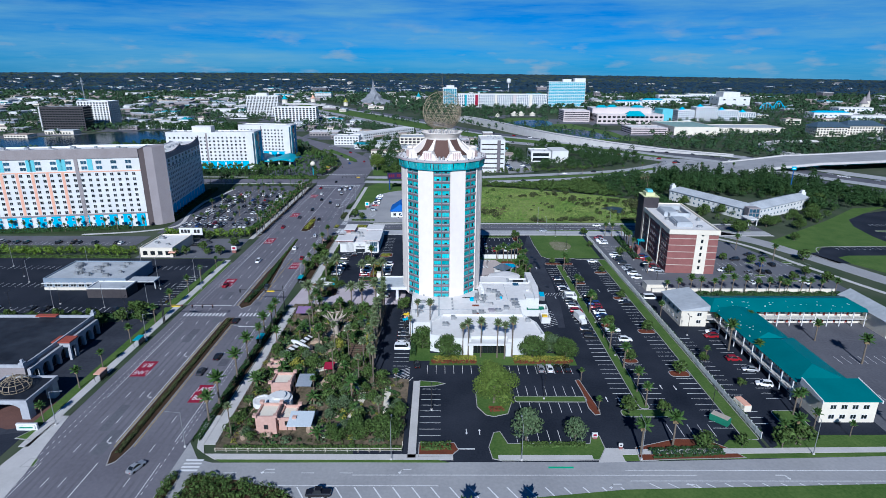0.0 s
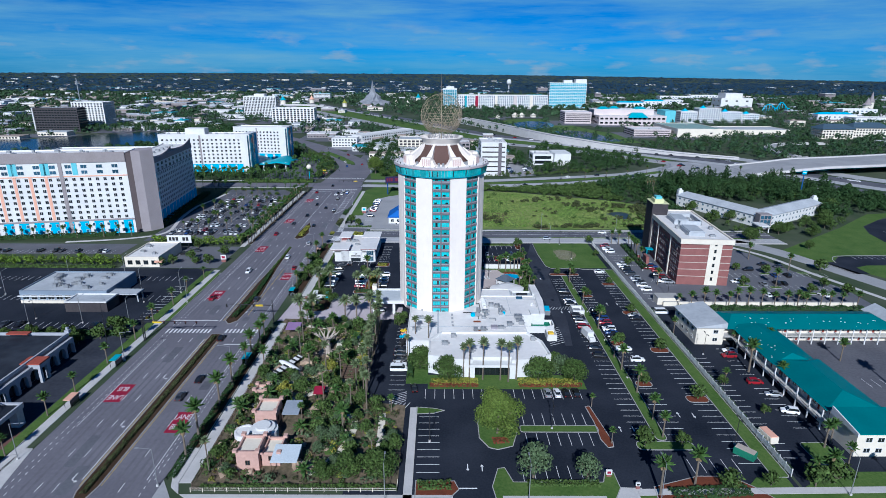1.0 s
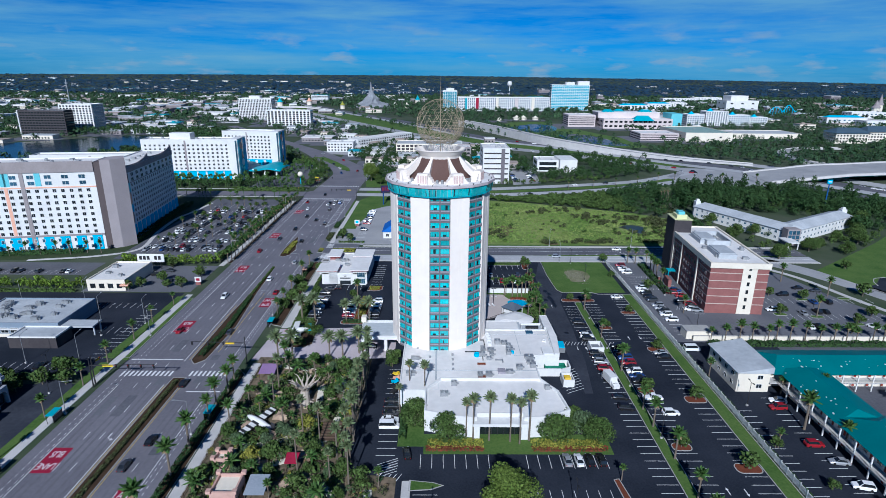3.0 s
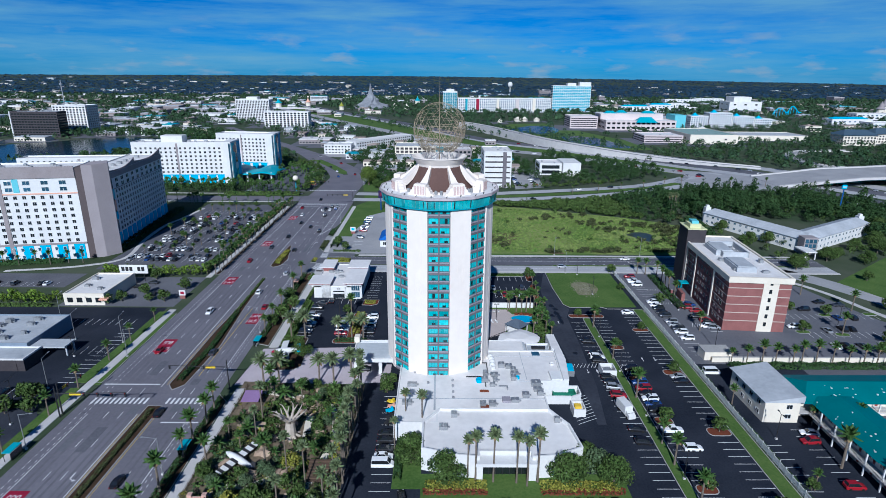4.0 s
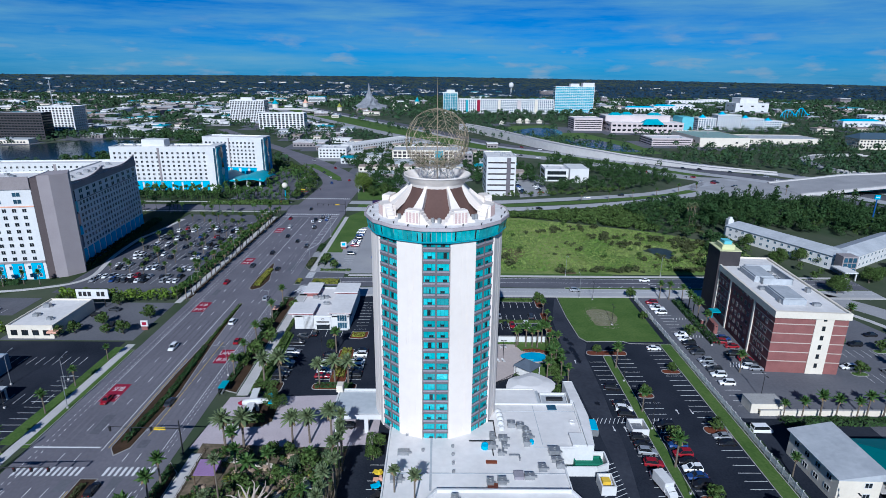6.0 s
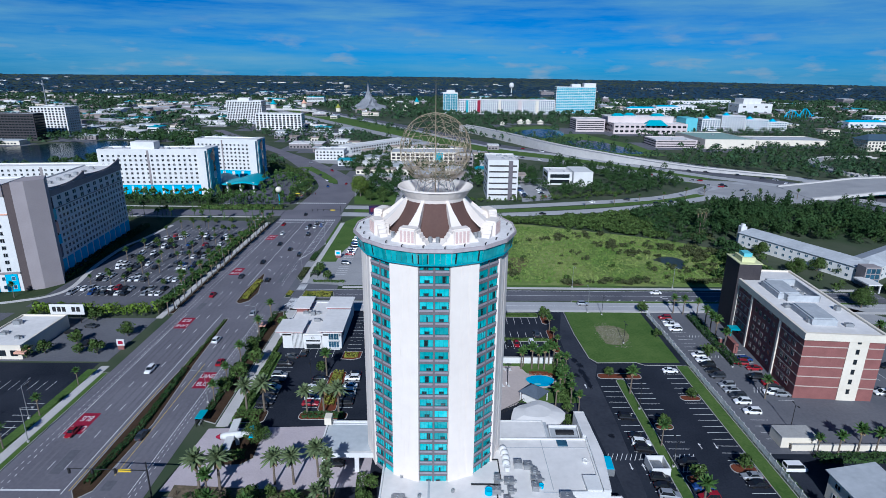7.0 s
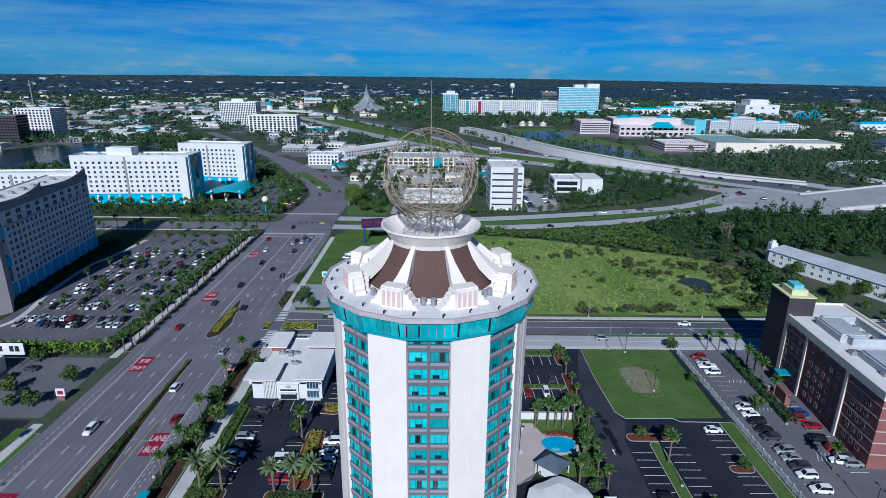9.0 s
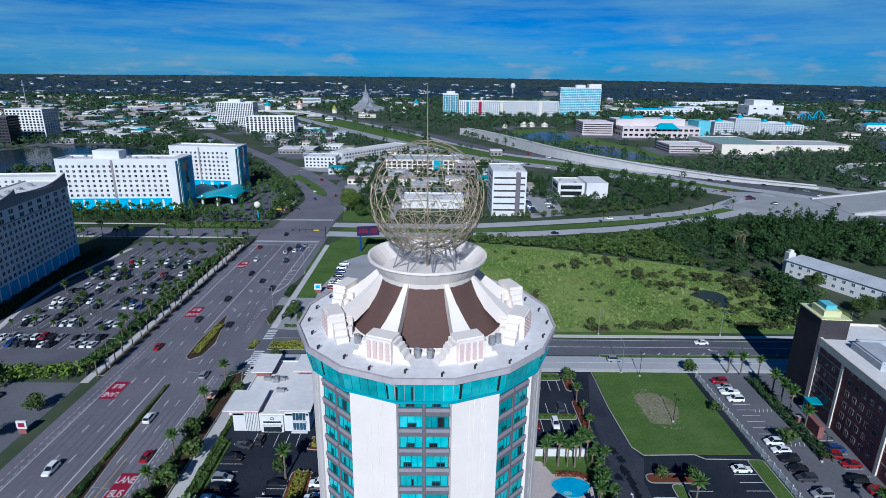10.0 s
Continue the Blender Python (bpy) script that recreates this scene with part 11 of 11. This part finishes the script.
quarter = [p for p in scatter([(-108, 570), (-60, 570), (-30, 508), (34, 498), (34, 546), (60, 546), (92, 560), (88, 650), (60, 740), (-20, 820), (-100, 780)], 8.5, BELT) if clear_of_roads(p[0], p[1], 2) and not blocked(p[0] - 2, p[0] + 2, p[1] - 2, p[1] + 2) and not (-26 < p[0] < 62 and 505 < p[1] < 550) and not (-48 < p[0] < 36 and 640 < p[1] < 688) and BELT.random() < 0.8]
woodland("woodland", "dark round trees among the shops past the crossing", quarter, 4, 8.5, 120, 0.14, LEAF_DARK, 69, 0.5)
verge = [p for p in scatter([(-103, 488), (-98, 488), (-97, 540), (-108, 578), (-126, 622), (-150, 640), (-165, 640), (-118, 560)], 6, BELT)]
woodland("woodland", "green trees beside the bending boulevard", verge, 3.5, 7.5, 120, 0.13, LEAF, 70, 0.5)

# ---- street furniture ----
def lamp_post(x, y, turn, h=9.0, arm=1.8, mat=METAL, double=False):
    l = empty("street_lamp", "tall grey street lamp on a slim pole", "street lamp", "street lamps", at=(x, y, 0), turn=turn)
    part("pole", rod(bmesh.new(), (0, 0, 0), (0, 0, h), 0.11, 0.07, 6), mat, l)
    for s in ((1, -1) if double else (1,)):
        part("arm", rod(bmesh.new(), (0, 0, h - 0.1), (s * arm, 0, h + 0.25), 0.05, sides=5), mat, l)
        part("lantern", boxes((s * arm - 0.15, s * arm + 0.55 * s if s > 0 else s * arm + 0.15, -0.16, 0.16, h + 0.18, h + 0.34)) if s > 0 else boxes((-arm - 0.55, -arm + 0.15, -0.16, 0.16, h + 0.18, h + 0.34)), mat, l)
    part("base", boxes((-0.25, 0.25, -0.25, 0.25, 0, 0.5)), CONCRETE, l)
    return l


slp = lamp_post(-62.9, 166, 180, 10, 3.0)
for x, y, a in ((-62.9, 118, 180), (-62.9, 240, 180), (-62.9, 285, 180), (-61.9, 349, 180), (-59.6, 392, 180), (-100.6, 127, 0), (-100.6, 175, 0), (-100.6, 222, 0), (-100.6, 305, 0), (-100.6, 355, 0), (-100.6, 405, 0), (-11.4, 113.4, 90), (20, 113.2, 90), (49, 113.4, 90), (92, 115.4, 90), (60, 304, 90), (104, 331, -90), (60, 331, -90), (20, 331, -90), (150, 331, -90)):
    copy_thing(slp, pose(x, y, 0, 0, 0, a))
lot_lamp = lamp_post(58, 165, 0, 7.5, 1.0, DARK_METAL, True)
for x, y in ((58, 190), (58, 214), (58, 238), (75, 133), (-2, 134), (30, 139.5), (95, 229), (96, 262), (150, 248), (65, 302), (66, 278), (-117.9, 222), (-109.8, 237), (-185.7, 236.6), (-150, 206), (-111.7, 185), (-165, 200), (-130, 345), (-130, 377), (-130, 409), (-36, 250), (-118, 194.9), (-205, 206), (88, 180)):
    copy_thing(lot_lamp, pose(x, y, 0, 0, 0, 90))


def signal_mast(x, y, turn, reach, heads, h=7.2):
    s = empty("traffic_signal", "dark traffic signal mast with hanging lights", "traffic signal", "traffic signals", at=(x, y, 0), turn=turn)
    part("pole", rod(bmesh.new(), (0, 0, 0), (0, 0, h + 2.2), 0.2, 0.14, 8), DARK_METAL, s)
    part("arm", rod(bmesh.new(), (0, 0, h), (reach, 0, h + 0.5), 0.15, 0.08, 6), DARK_METAL, s)
    for k in range(heads):
        xx = reach * (0.4 + 0.58 * k / max(1, heads - 1))
        hd = part("signal_head", boxes((xx - 0.2, xx + 0.2, -0.2, 0.2, h - 0.7, h + 0.45)), DARK_METAL, s)
        for i in range(3):
            lens = part("lens", boxes((xx - 0.11, xx + 0.11, -0.24, -0.2, h - 0.55 + 0.34 * i, h - 0.33 + 0.34 * i)), LAMP_RED if i == 2 else RUBBER, hd)
    sg = part("street_sign", boxes((reach * 0.2, reach * 0.36, -0.06, 0.06, h - 0.4, h + 0.3)), bpy.data.materials["yellow_plastic"], s, "yellow plate")
    return s


signal_mast(-60.6, 203, 180, 17, 3)
signal_mast(-101, 188.5, 0, 19, 4)
signal_mast(-101.3, 190, 80, 8, 2)
signal_mast(-59.2, 441, 180, 18, 4)
signal_mast(-102.5, 489, 0, 18, 4)
signal_mast(-102, 443, 90, 12, 2)

# white picket fence beside the car park
pf = empty("picket_fence", "long white picket fence beside the car park", "fence")
picket = mesh_of("picket", boxes((-0.05, 0.05, -0.075, 0.075, 0.15, 1.8)))
picket.materials.append(WHITE)
rails = mesh_of("panel", boxes((-0.03, 0.03, -1.2, 1.2, 0.35, 0.45), (-0.03, 0.03, -1.2, 1.2, 1.45, 1.55)))
rails.materials.append(WHITE)
slat = mesh_of("panel", boxes((-0.03, 0.03, -1.2, 1.2, 0.35, 0.45), (-0.03, 0.03, -1.2, 1.2, 1.45, 1.55), *[(-0.05, 0.05, -1.15 + 0.29 * i, -1.0 + 0.29 * i, 0.15, 1.8) for i in range(8)]))
slat.materials.append(WHITE)
post = mesh_of("post", boxes((-0.09, 0.09, -0.09, 0.09, 0, 2.0), (-0.12, 0.12, -0.12, 0.12, 2.0, 2.1)))
post.materials.append(WHITE)
for i in range(73):
    y = 121.5 + 2.5 * i
    a = part("post", post, WHITE, pf)
    a.matrix_basis = pose(82.4, y, 0.02)
    if i < 72:
        near = 4 <= i < 40
        b = part("panel", rails if near else slat, WHITE, pf)
        b.matrix_basis = pose(82.4, y + 1.25, 0.02)
        for k in range(8 if near else 0):
            part("picket", picket, WHITE, b).matrix_basis = pose(0, -1.075 + 0.29 * k, 0)


def wall_run(name, label, x0, x1, y0, y1, h, mat, cap=True):
    w = empty(name, label, "garden wall")
    part("wall", boxes((x0, x1, y0, y1, 0, h)), mat, w)
    if cap:
        part("coping", boxes((x0 - 0.08, x1 + 0.08, y0 - 0.08, y1 + 0.08, h, h + 0.12)), KERB, w)


wall_run("boundary_wall", "white wall behind the pool terrace", 21.5, 39, 263.4, 263.8, 2.2, WHITE)
wall_run("boundary_wall", "cream wall behind the motel", 90, 168, 220.2, 220.6, 1.8, CREAM)
wall_run("bin_store", "cream walled bin store of the brick hotel", 88, 97, 221.5, 226.5, 3.0, CREAM)
wall_run("sign_wall", "brick sign wall beside the brick hotel", 98.4, 99.4, 276, 277, 3, BRICK)


def pool():
    slab("pool_terrace", surface("warm_pool_paving", (0.5, 0.43, 0.40), (0.42, 0.36, 0.335), 0.8, 1.5, 0.15), "warm paved pool terrace", 0.14, [(15, 243), (19, 237), (24, 240), (26.5, 244), (30, 248.2), (38.4, 249), (38.6, 255), (36, 257), (29.4, 257), (27.5, 261.5), (15, 262)], category="pavement")
    p = empty("swimming_pool", "round turquoise swimming pool with a pale rim", "swimming pool")
    out = [(32.8 + (4.5 + 0.35 * math.sin(3 * a)) * math.cos(a), 252.6 + 3.5 * math.sin(a)) for a in np.arange(0, 6.28, 0.2)]
    part("rim", prisms(0.1, 0.24, out), KERB, p)
    part("water", prisms(0.2, 0.27, inset(out, 0.35)), surface("turquoise_pool_water", (0.0, 0.28, 0.52), (0.01, 0.38, 0.6), 0.12, 1.2, 0.3), p)
    part("inner_step", prisms(0.2, 0.275, [(31.6 + 1.1 * math.cos(a), 250.6 + 0.7 * math.sin(a)) for a in np.arange(0, 6.2, 0.5)]), AQUA, p)
    g_ = empty("pool_gazebo", "open gazebo with a slate grey hipped roof", "gazebo", at=(29.1, 242.2, 0), turn=-43)
    bm = bmesh.new()
    v = [bm.verts.new(q) for q in ((-3.2, -3.0, 3.1), (3.2, -3.0, 3.1), (3.2, 3.0, 3.1), (-3.2, 3.0, 3.1), (-0.7, 0, 5.0), (0.7, 0, 5.0), (-3.2, -3.0, 2.9), (3.2, -3.0, 2.9), (3.2, 3.0, 2.9), (-3.2, 3.0, 2.9))]
    for f in ((0, 1, 5, 4), (1, 2, 5), (2, 3, 4, 5), (3, 0, 4), (9, 8, 7, 6), (6, 7, 1, 0), (7, 8, 2, 1), (8, 9, 3, 2), (9, 6, 0, 3)):
        bm.faces.new([v[i] for i in f])
    part("roof", bm, surface("slate_gazebo_roof", (0.10, 0.125, 0.16), (0.075, 0.095, 0.125), 0.8, 3, 0.4), g_)
    part("counter", boxes((-2.4, 2.4, -2.4, -2.0, 0.1, 2.2), (-2.4, -2.0, -2.0, 2.4, 0.1, 2.2)), WHITE, g_, "white bar counter")
    for x in (-2.8, 2.8):
        for y in (-2.6, 2.6):
            part("post", boxes((x - 0.12, x + 0.12, y - 0.12, y + 0.12, 0.1, 2.95)), WHITE, g_)
    f_ = empty("pool_fence", "dark railing beside the pool terrace", "fence")
    a, b = Vector((18.6, 234.8, 0)), Vector((26.2, 241.2, 0))
    for k in range(16):
        q = a.lerp(b, k / 15)
        part("post", boxes((q.x - 0.05, q.x + 0.05, q.y - 0.05, q.y + 0.05, 0, 1.3)), DARK_METAL, f_)
    for z in (0.4, 1.25):
        part("rail", rod(bmesh.new(), a + Vector((0, 0, z)), b + Vector((0, 0, z)), 0.06, sides=4), DARK_METAL, f_)
    l_ = empty("terrace_lamp", "dark twin lamp on the pool terrace", "lamp", at=(22.4, 249.5, 0.1))
    part("pole", rod(bmesh.new(), (0, 0, 0), (0, 0, 7.5), 0.09, sides=6), DARK_METAL, l_)
    part("head", boxes((-0.9, -0.2, -0.2, 0.2, 7.4, 7.6), (0.2, 0.9, -0.2, 0.2, 7.4, 7.6), (-0.3, 0.3, -0.05, 0.05, 7.45, 7.55)), DARK_METAL, l_)
    for i in range(9):
        s = empty("sun_lounger", "pale sun lounger on the pool terrace", "sun lounger", "sun loungers", at=(17.5 + (i % 5) * 1.7, 258.6 - (i // 5) * 9, 0.14), turn=180 if i < 5 else 20)
        part("frame", boxes((-0.33, 0.33, -0.95, 0.5, 0.28, 0.36)), WHITE, s)
        bm = boxes((-0.33, 0.33, 0, 0.75, 0, 0.07))
        bm.transform(pose(0, 0.5, 0.3, 35))
        part("backrest", bm, WHITE, s)
        for lx in (-0.28, 0.28):
            for ly in (-0.85, 0.4):
                part("leg", boxes((lx - 0.03, lx + 0.03, ly - 0.03, ly + 0.03, 0, 0.28)), METAL, s)
    b_ = empty("skip_pen", "white walled pen in the car park", "bin pen")
    for sp in ((51.6, 56.0, 210.6, 210.9), (51.6, 56.0, 215.2, 215.5), (51.6, 51.9, 210.9, 215.2), (55.7, 56.0, 210.9, 215.2)):
        part("wall", boxes((*sp, 0, 2.2)), WHITE, b_)
    part("bin", boxes((52.4, 54.9, 211.8, 214.4, 0.05, 1.5)), METAL, b_)


pool()


def bus_stop(x, y, turn, mat, label):
    b = empty("bus_shelter", label, "bus shelter", "bus shelters", at=(x, y, 0.1), turn=turn)
    part("roof", boxes((-1.0, 1.0, -2.0, 2.0, 2.5, 2.7)), mat, b)
    part("back_panel", boxes((-0.9, -0.84, -1.9, 1.9, 0.3, 2.3)), DARK_GLASS, b)
    for sy in (-1.85, 1.85):
        for sx in (-0.87, 0.87):
            part("post", boxes((sx - 0.05, sx + 0.05, sy - 0.05, sy + 0.05, 0, 2.5)), DARK_METAL, b)
    part("bench", boxes((-0.6, -0.15, -1.4, 1.4, 0.42, 0.5), (-0.55, -0.2, -1.2, -1.1, 0, 0.42), (-0.55, -0.2, 1.1, 1.2, 0, 0.42)), METAL, b)


bus_stop(-101.5, 172, 180, TEAL_PALE, "bus shelter with a teal roof")
bus_stop(-101.8, 150, 180, CORAL, "bus shelter with an orange roof")
bus_stop(-60.6, 230.5, 0, TEAL_PALE, "bus shelter with a teal roof")
bus_stop(-60.8, 286, 0, CORAL, "bus shelter with an orange roof")
bus_stop(-60.8, 173.5, 0, TEAL_PALE, "bus shelter with a teal roof")


def skip_container(x, y, turn, mats, label):
    s = empty("skip_container", label, "container", at=(x, y, 0.05), turn=turn)
    part("body", boxes((-1.1, 1.1, -2.4, 2.4, 0.2, 2.0)), mats[0], s)
    part("load", boxes((-0.95, 0.95, -2.2, 2.2, 2.0, 2.2)), mats[1], s)
    for k in range(5):
        part("rib", boxes((-1.16, 1.16, -2.2 + 1.05 * k, -2.1 + 1.05 * k, 0.2, 1.95)), mats[0], s)


skip_container(84.6, 135.4, 8, (CREAM, CORAL), "cream bin store with a terracotta lid")
skip_container(75.2, 128.6, 42, (bpy.data.materials["green_skip_paint"], DEADWOOD), "green trailer loaded with timber")
skip_container(41.9, 212.8, -4, (METAL, BLUE_PAINT), "white container with a blue lid")
skip_container(-16.5, 225, 0, (WHITE, GREY_ROOF), "pale store box beside the tower")


def cube_sign(x, y, z, w, mat, bar, label):
    s = empty("roadside_sign", label, "sign", at=(x, y, 0))
    part("panel", boxes((-w / 2, w / 2, -0.2, 0.2, z, z + w * 0.85)), mat, s)
    part("emblem", boxes((-w * 0.3, w * 0.3, -0.24, -0.2, z + w * 0.2, z + w * 0.65)), bar, s)
    part("base", boxes((-w * 0.4, w * 0.4, -0.3, 0.3, 0, z)), BRICK, s)


cube_sign(-104, 271.5, 1.4, 2.6, WHITE, BUS_RED, "white roadside sign with a red emblem")
cube_sign(-48.6, 369, 1.4, 3, WHITE, BLUE_PAINT, "white roadside sign with a blue emblem")
cube_sign(39.8, 121.5, 0.6, 1.4, WHITE, BUS_RED, "small white sign at the entry")
cube_sign(45.2, 117.5, 0.8, 1.0, WHITE, DARK_METAL, "small white sign at the entry")

ballsign = empty("globe_sign", "pale round globe on a blue pole at the crossing", "sign", at=(-110, 487, 0))
bm = bmesh.new()
bmesh.ops.create_icosphere(bm, subdivisions=3, radius=2.1)
bm.transform(Matrix.Translation((0, 0, 10.2)))
part("globe", bm, CREAM, ballsign, smooth=True)
part("pole", rod(bmesh.new(), (0, 0, 0), (0, 0, 8.3), 0.35, 0.3, 8), BLUE_PAINT, ballsign)
solid("gate_barrier", boxes((4.5, 9.0, 117.2, 117.5, 0.06, 0.12)), PAINT, "white stop line at the entry", "road marking")
solid("entry_slab", prisms(-0.2, 0.075, [(38.4, 112.4), (45.2, 112.6), (46.2, 117.6), (40.8, 117.8), (39.6, 115)]), CONCRETE, "pale concrete entry slab", "pavement")

for x, y in ((-130.6, 202.5), (-113.6, 202.7), (-124.8, 234), (-107.4, 232), (-178.6, 229.6), (-150, 202), (-165, 250), (-200, 250), (-140, 250)):
    copy_thing(slp, pose(x, y, 0, 0, 0, 90))

tall_sign = empty("pole_sign", "tall blue pole with a sign beside the low hotel", "sign", at=(267, 420, 0))
part("pole", rod(bmesh.new(), (0, 0, 0), (0, 0, 19), 0.4, 0.35, 8), surface("deep_blue_pole", (0.02, 0.1, 0.3), (0.015, 0.08, 0.25)), tall_sign)
part("panel", boxes((-1.6, 1.6, -0.4, 0.4, 18, 20.6)), BLUE_PAINT, tall_sign, "blue sign panel")
part("lettering_bar", boxes((-1.2, 1.2, -0.46, -0.4, 19.0, 19.6)), WHITE, tall_sign)
